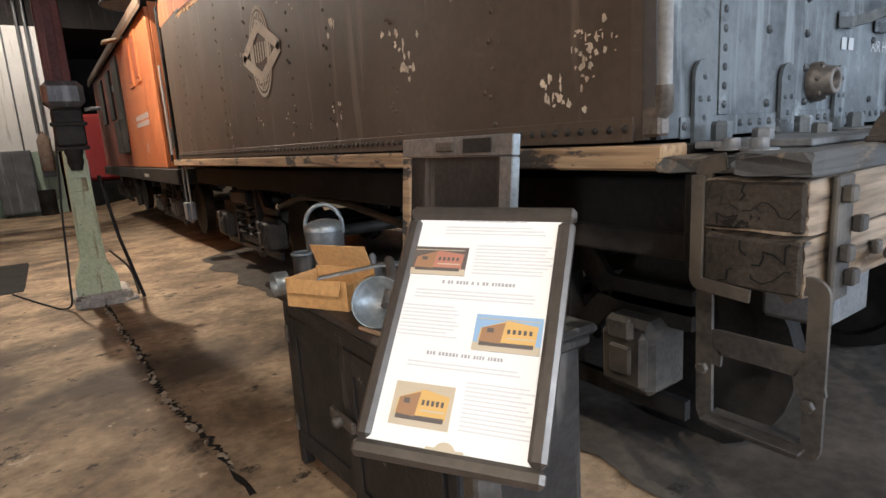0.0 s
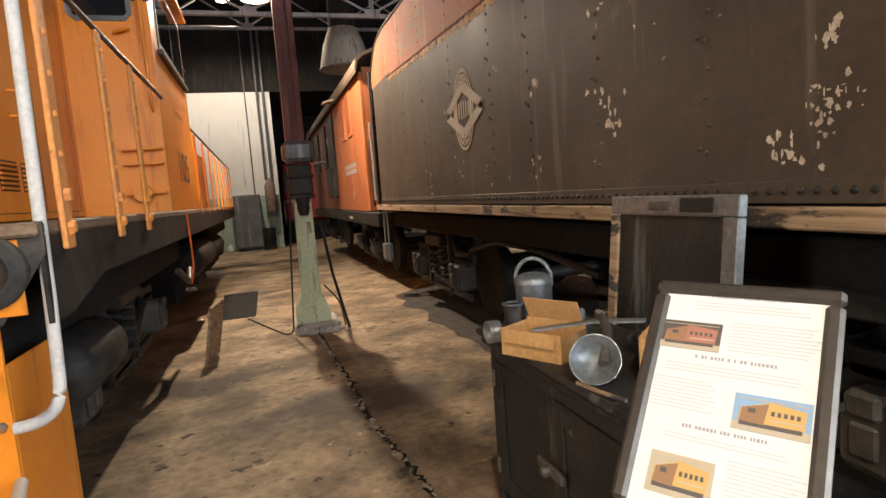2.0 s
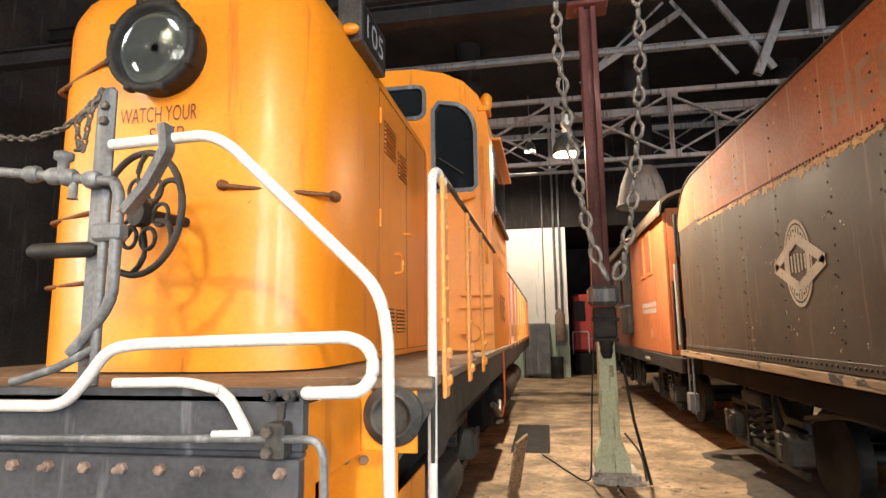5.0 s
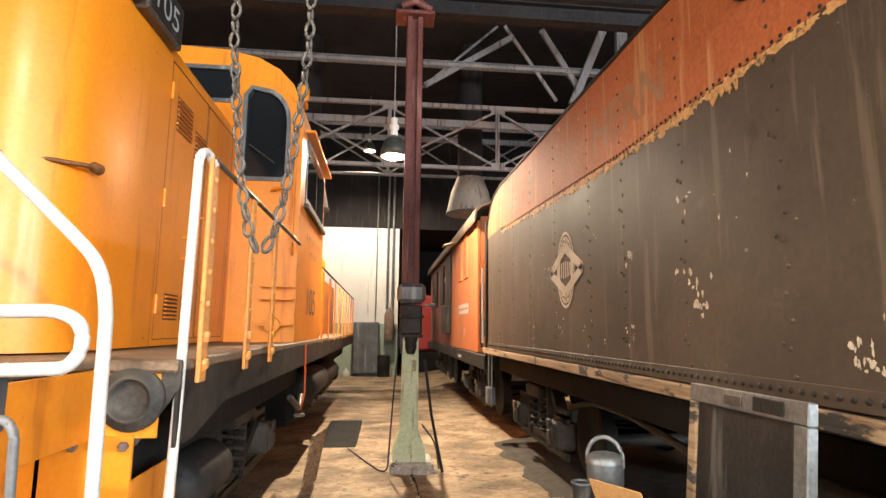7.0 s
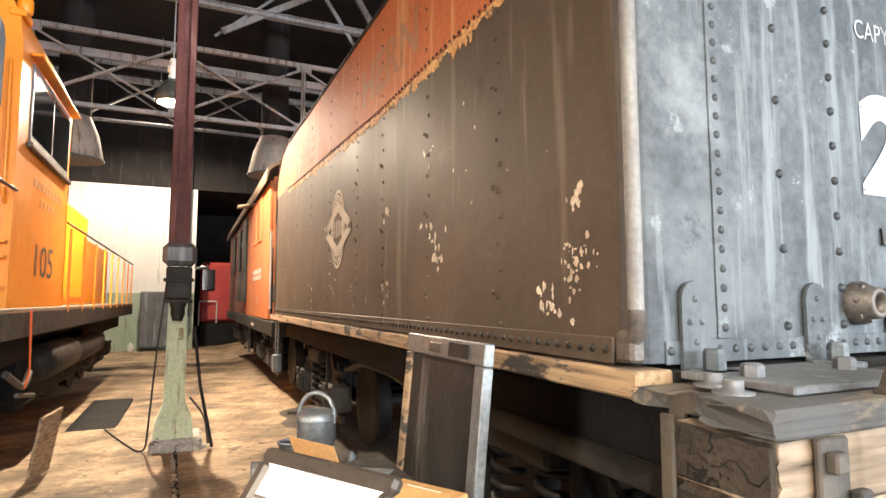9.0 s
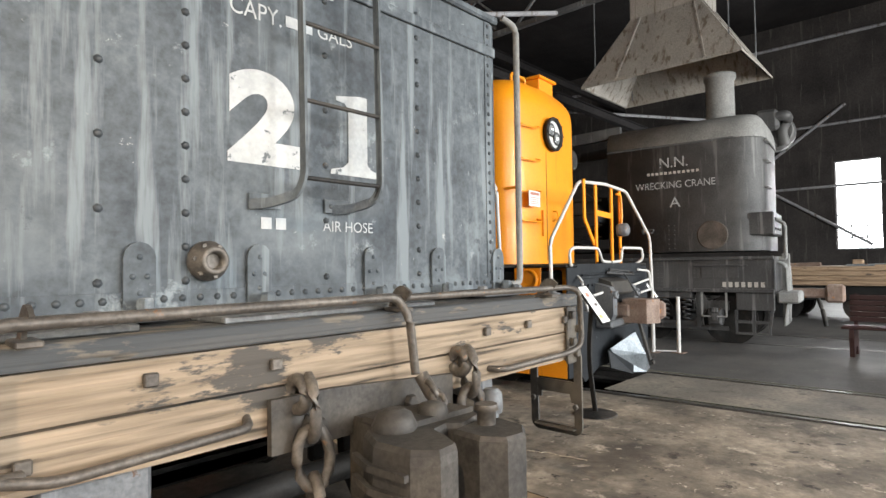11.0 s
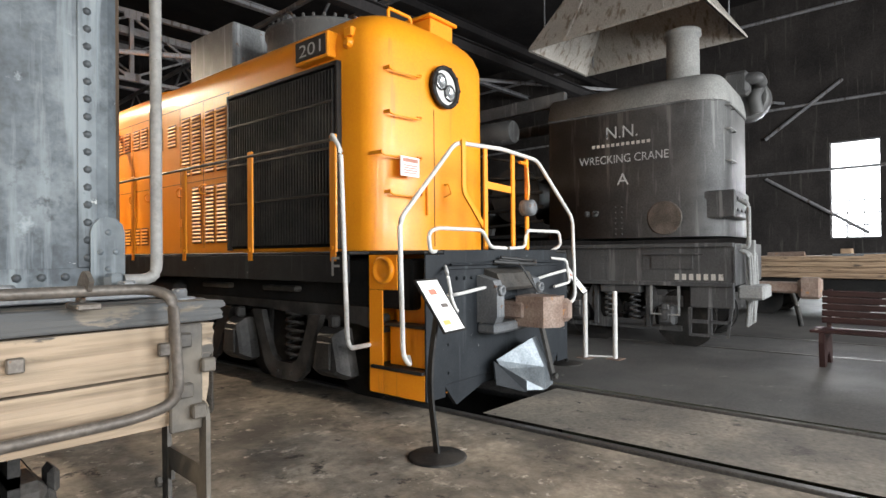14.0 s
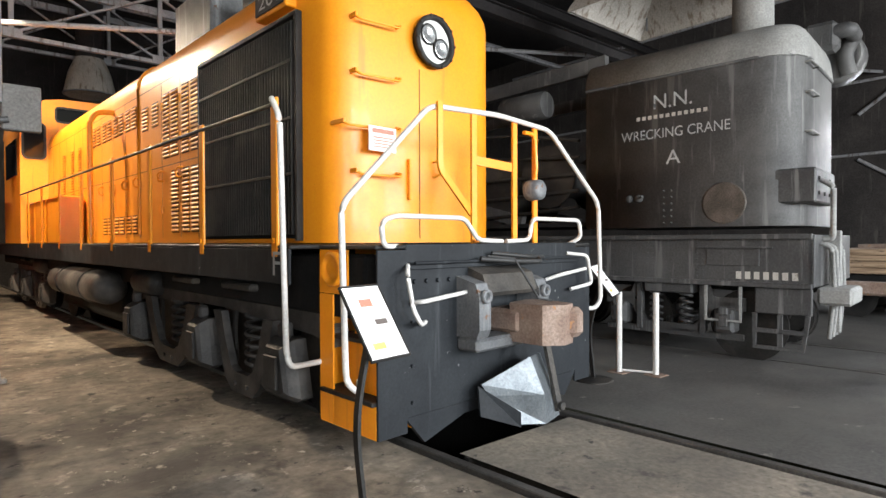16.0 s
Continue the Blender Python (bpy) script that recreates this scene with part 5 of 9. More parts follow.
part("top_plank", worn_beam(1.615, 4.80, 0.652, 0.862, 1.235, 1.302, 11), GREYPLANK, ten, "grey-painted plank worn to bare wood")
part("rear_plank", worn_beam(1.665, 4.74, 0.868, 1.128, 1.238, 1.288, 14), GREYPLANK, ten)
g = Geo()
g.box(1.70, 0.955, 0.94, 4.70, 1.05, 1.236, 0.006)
part("backing_timber", g, NEARBLACK, ten)
for x0, x1 in ((1.632, 1.641), (4.769, 4.778)):
    g = Geo()
    g.box(x0 - 0.004, 0.678, 1.092, x1 + 0.004, 0.945, 1.224, 0.008)
    g.box(x0 - 0.002, 0.682, 0.928, x1 + 0.006, 0.942, 1.072, 0.008)
    part("end_grain", g, ENDGRAIN, ten, "checked grey end grain")
rng = random.Random(9)
g = Geo()
for z0, z1 in ((0.928, 1.072), (1.092, 1.224)):
    yc, zc = rng.uniform(0.77, 0.87), rng.uniform(z0 + 0.05, z1 - 0.05)
    for k in range(4):
        a = 2 * math.pi * (k + rng.uniform(-0.35, 0.35)) / 4
        pts, r = [], rng.uniform(0.0, 0.05)
        while r < 0.2 and len(pts) < 9:
            y, z = yc + r * math.cos(a), zc + 0.8 * r * math.sin(a)
            if not (0.686 < y < 0.938 and z0 + 0.004 < z < z1 - 0.004):
                break
            pts.append((1.6275, y, z))
            r += rng.uniform(0.012, 0.026)
            a += rng.uniform(-0.5, 0.5)
        if len(pts) > 1:
            g.bar(pts, rng.uniform(0.002, 0.0065), 0.003, (1, 0, 0))
part("end_checks", g, NEARBLACK, ten, "", "stuff")
for x in (1.78, 4.68):
    g = Geo()
    g.box(x - 0.05, 0.645, 0.90, x + 0.05, 0.662, 1.232, 0.005)
    part("strap_plate", g, STEPIRON, ten)
    for z, dx in ((0.96, 0.03), (1.03, -0.01), (1.10, 0.06), (1.185, -0.015)):
        g = Geo()
        g.box(x + dx - 0.022, 0.618, z - 0.022, x + dx + 0.022, 0.645, z + 0.022, 0.005)
        part("strap_nut", g, STEPIRON, ten)
g = Geo()
for x, z in ((2.35, 1.17), (2.75, 1.16), (3.9, 1.16), (4.25, 1.165), (4.62, 1.16), (2.05, 1.0), (3.05, 0.97)):
    g.box(x - 0.02, 0.648, z - 0.02, x + 0.02, 0.668, z + 0.02, 0.004)
part("bolt_heads", g, IRON, ten, "", "stuff")
g = Geo()
g.prism([(2.72, 0.86), (3.62, 0.86), (3.62, 1.0), (2.98, 1.045), (2.72, 1.045)], 0.640, 0.666, "y")
for x in (2.9, 3.35, 3.5):
    g.nut((x, 0.640, 0.93), "y", 0.028, -0.03)
part("draft_plate", g, STEPIRON, ten)
for x0, x1, y0, y1 in ((1.80, 2.35, 0.74, 1.08), (2.6, 3.6, 0.72, 0.98), (4.2, 4.7, 0.9, 1.08)):
    g = Geo()
    g.box(x0, y0, 1.303, x1, y1, 1.325, 0.004)
    for x in (x0 + 0.08, x1 - 0.08):
        g.nut((x, (y0 + y1) / 2, 1.325), "z", 0.03, 0.035)
    part("deck_plate", g, GREYSTEEL, ten)
g = Geo()
for x, y in ((1.72, 0.84), (1.78, 0.95), (4.72, 0.8)):
    g.lathe([(0.05, 0), (0.05, 0.006), (0.025, 0.008), (0.025, 0.03), (0.02, 0.035)], (x, y, 1.30), "z", 10)
part("deck_bolts", g, GREYSTEEL, ten, "", "stuff")
# uncoupling rods and grab irons
g = Geo()
g.tube([(2.04, 0.62, 0.99), (1.94, 0.58, 1.0), (1.94, 0.58, 1.36), (3.27, 0.62, 1.36), (3.30, 0.58, 1.28), (3.33, 0.58, 1.05)], 0.018, 10, 0.07)
part("uncoupling_rod", g, IRON, ten)
g = Geo()
g.tube([(1.96, 0.6, 1.0), (2.1, 0.58, 0.97), (2.62, 0.60, 0.985), (2.66, 0.70, 1.0)], 0.015, 8, 0.04)
part("beam_grab_iron", g, IRON, ten)
g = Geo()
g.tube([(3.25, 0.63, 1.355), (4.55, 0.60, 1.35), (4.60, 0.55, 1.33), (4.62, 0.55, 1.02), (4.5, 0.57, 0.99), (3.95, 0.60, 0.975), (3.92, 0.70, 0.975)], 0.016, 10, 0.06)
part("beam_grab_iron", g, IRON, ten)
for x in (2.05, 3.30, 4.40):
    g = Geo()
    g.box(x - 0.03, 0.585, 1.30, x + 0.03, 0.70, 1.318, 0.004)
    g.bar([(x, 0.68, 1.30), (x, 0.66, 1.36), (x, 0.62, 1.39), (x, 0.58, 1.36)], 0.045, 0.012, (1, 0, 0), 0.03)
    part("rod_bracket", g, IRON, ten)
# steps
for xs in (1.665, 4.735):
    g = Geo()
    g.bar([(xs, 0.74, 0.915), (xs, 0.70, 0.955), (xs, 0.645, 0.955), (xs, 0.645, 0.49), (xs, 0.945, 0.49), (xs, 0.962, 1.262), (xs, 0.90, 1.275)], 0.050, 0.014, (1, 0, 0), 0.03)
    part("stirrup", g, STEPIRON, ten)
    g = Geo()
    g.box(xs - 0.05, 0.655, 0.497, xs + 0.05, 0.935, 0.507, 0.003)
    part("step_tread", g, STEPIRON, ten, "foot-worn lower tread")
    g = Geo()
    g.bar([(xs, 0.652, 0.66), (xs, 0.668, 0.735), (xs, 0.70, 0.742), (xs, 0.93, 0.742), (xs, 0.935, 0.67)], 0.075, 0.012, (1, 0, 0), 0.025)
    part("step_tread", g, STEPIRON, ten)
    for y, z in ((0.648, 0.64), (0.94, 0.66)):
        g = Geo()
        g.nut((xs - 0.025, y, z), "x", 0.018, -0.016)
        part("step_bolt", g, STEPIRON, ten)
    g = Geo()
    q = -1 if xs < 3 else 1
    g.bar([(xs + q * 0.045, 0.955, 1.24), (xs + q * 0.045, 0.957, 0.925), (xs + q * 0.045, 0.80, 0.912)], 0.035, 0.012, (1, 0, 0), 0.02)
    part("beam_strap", g, STEPIRON, ten)
# coupler and chains
g = Geo()
head = [(3.06, 0.66), (3.05, 0.50), (2.96, 0.46), (2.90, 0.34), (2.91, 0.18), (2.97, 0.11), (3.06, 0.12), (3.10, 0.20), (3.13, 0.29), (3.22, 0.31), (3.26, 0.26), (3.40, 0.30), (3.44, 0.40), (3.38, 0.50), (3.30, 0.53), (3.30, 0.66)]
rings = []
for z, k in ((0.60, 0.93), (0.615, 0.985), (0.64, 1.0), (0.88, 1.0), (0.91, 0.985), (0.925, 0.93)):
    rings.append([(3.17 + (x - 3.17) * k, 0.38 + (y - 0.38) * k, z) for x, y in head])
g.loft(rings, False, True)
cp = part("coupler", g, STEPIRON, ten, "heavy cast iron coupler")
g = Geo()
kn = [(3.20, 0.27), (3.19, 0.14), (3.24, 0.06), (3.33, 0.05), (3.41, 0.11), (3.43, 0.24), (3.40, 0.29)]
g.loft([[(3.31 + (x - 3.31) * k, 0.17 + (y - 0.17) * k, z) for x, y in kn] for z, k in ((0.655, 0.9), (0.67, 1.0), (0.90, 1.0), (0.915, 0.9))], False)
part("knuckle", g, STEPIRON, cp)
for z in (0.70, 0.78, 0.85):
    g = Geo()
    g.bar([(2.93, 0.47, z), (2.885, 0.34, z), (2.895, 0.18, z)], 0.02, 0.022, (0, 0, 1))
    part("rib", g, STEPIRON, cp)
g = Geo()
g.lathe([(0.075, 0), (0.08, 0.02), (0.06, 0.06), (0.03, 0.075)], (3.05, 0.40, 0.92), "z", 16)
part("top_lug", g, STEPIRON, cp)
g = Geo()
g.lathe([(0.055, 0), (0.06, 0.02), (0.05, 0.055), (0.02, 0.065)], (3.24, 0.40, 0.92), "z", 16)
part("top_lug", g, STEPIRON, cp)
g = Geo()
g.prism([(3.02, 0.36), (3.40, 0.34), (3.36, 0.52), (3.04, 0.56)], 0.924, 0.945, "z")
part("top_plate", g, STEPIRON, cp)
g = Geo()
g.lathe([(0.034, 0), (0.034, 0.05), (0.045, 0.055), (0.04, 0.075)], (3.33, 0.22, 0.912), "z", 12)
part("knuckle_pin", g, IRON, cp)
g = Geo()
g.tube([(3.33, 0.55, 1.05), (3.34, 0.50, 0.98), (3.33, 0.46, 0.97)], 0.03, 8)
chain_links(g, [(3.32, 0.50, 1.02), (3.31, 0.42, 0.96)], 0.05, 0.012)
part("lift_chain", g, IRON, ten)
for x in (2.84, 3.68):
    g = Geo()
    g.ring((x - 0.02, 0.635, 1.05), "x", 0.05, 0.024, 18)
    chain_links(g, [(x, 0.60, 1.09), (x + 0.01, 0.585, 0.78), (x + 0.02, 0.57, 0.42)], 0.145, 0.021)
    part("safety_chain", g, IRON, ten)
g = Geo()
g.tube([(3.86, 0.9, 0.88), (3.84, 0.66, 0.86), (3.80, 0.56, 0.80), (3.79, 0.55, 0.74)], 0.032, 10, 0.06)
g.lathe([(0.05, 0), (0.055, 0.03), (0.05, 0.09), (0.03, 0.11)], (3.82, 0.58, 0.80), "z", 12)
part("angle_cock", g, GREYSTEEL, ten)
g = Geo()
g.tube([(3.79, 0.55, 0.74), (3.78, 0.52, 0.55), (3.74, 0.46, 0.36), (3.62, 0.40, 0.28)], 0.030, 12, 0.1)
part("air_hose", g, surface("faded_green_hose", (0.17, 0.21, 0.15), (0.24, 0.27, 0.20), 0.7, 0, 5.0, 50, 0.2), ten, "faded green rubber air hose")
g = Geo()
g.tube([(3.79, 0.55, 0.74), (3.787, 0.538, 0.68)], 0.036, 12)
part("hose_clamp", g, ZINC, ten)
g = Geo()
g.box(4.02, 0.8, 0.45, 4.12, 0.86, 0.9, 0.01)
g.box(2.1, 0.78, 0.70, 2.4, 1.0, 0.90, 0.015)
part_each("hanger_box", g, GREYSTEEL, ten)
for y0, y1 in ((1.42, 3.05), (6.0, 7.62)):
    for y in (y0, y1):
        wheelset(ten, TCX, y, 0.42)
    for xs in (2.02, 4.34):
        archbar_truck(ten, TCX, y0, y1, xs)
g = Geo()
g.tube([(2.05, 3.3, 0.82), (2.0, 4.2, 0.95), (2.0, 5.0, 0.95), (2.05, 5.8, 0.8)], 0.03, 8, 0.2)
g.box(1.84, 1.1, 0.92, 1.92, 2.6, 1.02, 0.01)
part("brake_rigging", g, BLACKIRON, ten)
g = Geo()
g.bar([(1.74, 8.86, 1.26), (1.74, 8.86, 0.46), (1.74, 8.60, 0.46), (1.74, 8.60, 1.24)], 0.06, 0.014, (1, 0, 0), 0.03)
g.box(1.68, 8.62, 0.47, 1.80, 8.84, 0.72, 0.01)
part("front_stirrup", g, GREYSTEEL, ten)
g = Geo()
g.tube([(1.64, 8.85, 1.4), (1.64, 8.85, 2.6)], 0.017, 8)
part("front_grab_iron", g, WHITEPIPE, ten)

# ---- the red car behind the tender ----
car = thing("wooden_caboose", (3.17, 15, 0), "red wooden outfit car coupled ahead of the tender", "rail car")
CY0, CY1 = 10.0, 20.2
# one red in two copies, lit near and shaded far, light in the colour
g = Geo()
g.box(1.74, CY0, 1.2, 1.80, 10.0 + 3.9, 3.62, 0.01)
g.box(1.80, CY0, 1.2, 4.55, CY0 + 0.06, 3.7, 0.01)
part("near_side", g, BOXRED, car)
g = Geo()
g.box(1.745, 13.905, 1.2, 1.80, CY1, 3.62, 0.01)
g.box(1.8, CY1 - 0.06, 1.2, 4.55, CY1, 3.7, 0.01)
g.box(4.55, CY0, 1.2, 4.61, CY1, 3.62, 0.01)
part("far_side", g, surface("shaded_red_car_paint", (0.22, 0.06, 0.04), (0.28, 0.085, 0.055), 0.65, 0, 0.8, 40, 0.1, ((0.14, 0.06, 0.045), 0.3)), car)
g = Geo()
rings = []
for y in (CY0 - 0.3, CY1 + 0.3):
    arc = [(3.17 + 1.54 * math.sin(radians(a)), y, 3.60 + 0.46 * math.cos(radians(a)) ** 0.6 if abs(a) < 90 else 3.60) for a in range(-90, 91, 12)]
    rings.append(arc + [(p[0] * 0.985 + 0.0475, p[1], p[2] - 0.05) for p in reversed(arc)])
g.loft(rings, False)
part("roof", g, surface("tan_roof_canvas", (0.10, 0.07, 0.05), (0.16, 0.115, 0.08), 0.8, 0, 2, 40, 0.2), car)
for y0, y1 in ((11.15, 11.65), (11.95, 12.45)):
    g = Geo()
    g.box(1.715, y0, 2.66, 1.742, y1, 3.5, 0.006)
    w = part("window_frame", g, BOXRED, car)
    g = Geo()
    g.box(1.705, y0 + 0.08, 2.74, 1.716, y1 - 0.08, 3.42, 0.003)
    part("pane", g, surface("boarded_window_red", (0.26, 0.07, 0.03), (0.30, 0.09, 0.04), 0.6), w)
for y0, y1, z0, z1 in ((13.95, 14.9, 1.75, 3.5), (15.6, 16.4, 2.3, 3.4), (17.5, 18.3, 2.3, 3.4)):
    g = Geo()
    g.box(1.70, y0, z0, 1.744, y1, z1, 0.01)
    part("shutter", g, BLACKIRON, car)
g = Geo()
g.box(1.60, 14.0, 1.5, 1.74, 15.0, 2.2, 0.02)
part("side_locker", g, BLACKIRON, car)
g = Geo()
for k in range(28):
    y = CY0 + 0.14 + k * 0.138
    g.box(1.7385, y, 1.21, 1.7405, y + 0.004, 3.60, 0)
part("board_grooves", g, BLACKIRON, car, "", "stuff")
g = Geo()
rng = random.Random(8)
for row, z in ((0, 2.10), (1, 1.98)):
    for k in range(7):
        y = 12.45 - k * 0.22
        g.box(1.7345, y - 0.08, z - 0.045, 1.7375, y + 0.06, z + 0.045, 0)
g.box(1.7345, 14.2, 2.9, 1.7375, 15.6, 3.05, 0)
part("worn_letter_bars", g, WHITEPAINT, car, "white road name, too small to read", "stuff")
lettering("car_letter", "B", 0.16, 0.16, facing(1.7365, 11.6, 1.55, "+x"), WHITEPAINT, car)
g = Geo()
g.box(1.72, 9.2, 0.95, 4.6, CY1 + 0.6, 1.19, 0.015)
part("underframe", g, BLACKIRON, car)
g = Geo()
for k in range(5):
    g.box(1.715, 11.9 + k * 0.12, 1.02, 1.719, 11.97 + k * 0.12, 1.08, 0)
part("frame_stencil", g, FADEDWHITE, car, "", "stuff")
g = Geo()
g.box(1.76, 9.25, 1.19, 1.82, 9.31, 3.45, 0.01)
g.tube([(1.74, 9.5, 1.3), (1.74, 9.5, 2.4)], 0.02, 8)
g.box(1.80, 9.3, 1.5, 2.2, 9.9, 1.8, 0.02)
part("platform_post", g, BLACKIRON, car)
g = Geo()
g.prism([(1.40, 3.52), (1.82, 3.62), (1.82, 3.66), (1.40, 3.56)], 12.6, 12.95, "y")
part("drip_hood", g, surface("bare_tin", (0.4, 0.34, 0.26), (0.3, 0.25, 0.19), 0.5, 0.5), car)
for y0, y1 in ((10.9, 12.5), (17.6, 19.2)):
    for y in (y0, y1):
        wheelset(car, 3.17, y, 0.42)
    for xs in (2.02, 4.32):
        archbar_truck(car, 3.17, y0, y1, xs)
for y in (13.3, 14.2):
    g = Geo()
    g.bar([(1.8, y, 0.95), (1.8, y, 0.4), (1.8, y + 0.45, 0.4), (1.8, y + 0.45, 0.95)], 0.05, 0.012, (1, 0, 0), 0.03)
    part("stirrup", g, BLACKIRON, car)


# ---- the yellow-orange switcher ----
LCX, DECK = -2.25, 1.47
sw = thing("orange_switcher", (LCX, 9, 0), "yellow-orange diesel switching locomotive with white handrails", "locomotive")


def hood_ring(y, half, zb, zt, r, cx, bulge=0.0, inset=0.0):
    """A hood's cross-section at y: flat sides, rounded shoulders."""
    h = half - inset
    zt = zt - inset
    out = [(cx - h, y, zb), (cx - h, y, zt - r)]
    for k in range(1, 7):
        a = radians(180 - 15 * k)
        out.append((cx - h + r + r * math.cos(a), y, zt - r + r * math.sin(a)))
    for k in range(0, 7):
        a = radians(90 - 15 * k)
        out.append((cx + h - r + r * math.cos(a), y, zt - r + r * math.sin(a)))
    out.append((cx + h, y, zb))
    return out


def nose(g, cx, half, zb, zt, y_front, y_side, shoulder, corner, bow):
    """A rounded hood nose: bowed front, rounded upright corners and a rounded top edge."""
    nz, na = 10, 22
    rows = []
    for j in range(nz + 1):
        z = zb + (zt - shoulder - zb) * j / 4 if j <= 4 else None
        pull = 0.0
        if j > 4:
            a = radians(90 * (j - 4) / (nz - 4))
            z = zt - shoulder + shoulder * math.sin(a)
            pull = shoulder * (1 - math.cos(a))
        row = []
        hh = half - pull
        for i in range(na + 1):
            u = -1 + 2 * i / na
            c = corner
            flat = hh - c
            L = 2 * flat + math.pi * c
            s = (u + 1) / 2 * L
            if s < math.pi * c / 2:
                a = s / c
                x, dy = -hh + c - c * math.cos(a), c - c * math.sin(a)
            elif s < math.pi * c / 2 + 2 * flat:
                x, dy = -flat + (s - math.pi * c / 2), 0.0
            else:
                a = (s - math.pi * c / 2 - 2 * flat) / c
                x, dy = flat + c * math.sin(a), c - c * math.cos(a)
            y = y_front + pull * 0.8 + dy + bow * (x / hh) ** 2 * (1 if abs(x) < flat + c else 0)
            row.append((cx + x, min(y, y_side) if abs(x) > hh - 1e-6 else y, z))
        row[0] = (cx - hh, y_side, z)
        row[-1] = (cx + hh, y_side, z)
        rows.append(row)
    g.loft(rows, True, False, False)
    top = rows[-1]
    g.add(top, [list(range(len(top)))])


HALF105 = 0.82
g = Geo()
nose(g, LCX, HALF105, DECK + 0.01, 3.74, 2.38, 3.28, 0.36, 0.26, 0.13)
part("nose", g, ORANGE, sw)
g = Geo()
g.loft([hood_ring(y, HALF105, DECK + 0.01, 3.74, 0.36, LCX) for y in (3.27, 5.32)], True, False, False)
part("short_hood", g, ORANGE, sw)
hx = LCX + HALF105
g = Geo()
for y0, y1, z0, z1 in ((3.62, 4.42, 1.52, 3.42), (4.44, 5.2, 1.52, 3.42)):
    for a, b, c, d in ((y0, y0 + 0.006, z0, z1), (y1 - 0.006, y1, z0, z1), (y0, y1, z0, z0 + 0.006), (y0, y1, z1 - 0.006, z1)):
        g.box(hx - 0.002, a, c, hx + 0.0015, b, d, 0)
part("door_gap", g, DARKLETTER, sw, "dark gap round the hood doors")
for y in (3.62,):
    for z in (1.75, 2.45, 3.2):
        g = Geo()
        g.tube([(hx + 0.012, y - 0.005, z - 0.06), (hx + 0.012, y - 0.005, z + 0.06)], 0.011, 8)
        part("hinge", g, ORANGE, sw)
for y0, z0, n, dz, w in ((3.76, 2.98, 7, 0.034, 0.30), (4.16, 2.90, 6, 0.034, 0.26), (3.78, 1.66, 6, 0.028, 0.24), (4.10, 1.66, 6, 0.028, 0.24)):
    g = Geo()
    g.box(hx - 0.004, y0 - 0.01, z0 - 0.01, hx + 0.002, y0 + w + 0.01, z0 + n * dz, 0)
    lv = part("louvre_opening", g, DARKLETTER, sw)
    for k in range(n):
        g = Geo()
        g.prism([(hx, z0 + dz * k), (hx + 0.016, z0 + dz * k + 0.003), (hx + 0.014, z0 + dz * k + 0.008), (hx, z0 + dz * k + dz * 0.62)], y0, y0 + w, "y")
        part("slat", g, ORANGE, lv)
g = Geo()
g.tube([(hx, 4.05, 2.25), (hx + 0.04, 4.05, 2.25), (hx + 0.045, 4.12, 2.22), (hx + 0.045, 4.12, 2.12), (hx + 0.04, 4.05, 2.10), (hx, 4.05, 2.10)], 0.009, 8, 0.02)
part("door_handle", g, ORANGE, sw)
g = Geo()
g.tube([(hx, 4.32, 2.45), (hx + 0.05, 4.32, 2.45), (hx + 0.05, 4.37, 2.44)], 0.01, 8)
part("door_latch", g, ORANGE, sw)
# number board
g = Geo()
g.box(hx - 0.10, 3.02, 3.46, hx + 0.06, 3.58, 3.76, 0.012)
nb = part("number_board", g, IRON, sw)
g = Geo()
g.box(hx + 0.055, 3.05, 3.49, hx + 0.066, 3.55, 3.73, 0.004)
part("board_face", g, BLACKPAINT, nb)
lettering("board_number", "105", 0.36, 0.16, facing(hx + 0.068, 3.30, 3.61, "-x"), WHITEPAINT, nb)
g = Geo()
g.lathe([(0.03, 0), (0.035, 0.03), (0.03, 0.07), (0.01, 0.09)], (hx - 0.02, 2.95, 3.50), "x", 12)
part("marker_lamp", g, ORANGE, sw)
# headlight, wheel, writing on the nose
g = Geo()
hl = (-2.235, 2.40, 3.125)
g.lathe([(0.23, 0.06), (0.235, -0.10), (0.25, -0.11), (0.25, -0.15), (0.215, -0.16), (0.205, -0.13), (0.2, 0.0)], hl, "y", 32)
for k in range(8):
    a = 2 * math.pi * k / 8 + 0.3
    g.box(hl[0] + 0.245 * math.cos(a) - 0.018, hl[1] - 0.16, hl[2] + 0.245 * math.sin(a) - 0.018, hl[0] + 0.245 * math.cos(a) + 0.018, hl[1] - 0.10, hl[2] + 0.245 * math.sin(a) + 0.018, 0.006)
head = part("headlight", g, BLACKIRON, sw)
g = Geo()
g.lathe([(0.205, 0.0), (0.19, -0.03), (0.12, -0.055), (0.01, -0.065)], (hl[0], hl[1] - 0.09, hl[2]), "y", 28)
glass = bpy.data.materials.new("clear_headlight_glass")
glass.use_nodes = True
gb = glass.node_tree.nodes["Principled BSDF"]
gb.inputs["Roughness"].default_value, gb.inputs["Transmission Weight"].default_value, gb.inputs["IOR"].default_value = 0.02, 1.0, 1.45
lens = part("lens", g, glass, head)
lens.visible_shadow = False
g = Geo()
g.lathe([(0.20, -0.085), (0.15, -0.045), (0.08, -0.02), (0.03, -0.012), (0.001, -0.012)], (hl[0], hl[1], hl[2]), "y", 28)
part("reflector", g, plain("silvered_reflector", (0.62, 0.66, 0.62), 0.10, 0.95), head)
g = Geo()
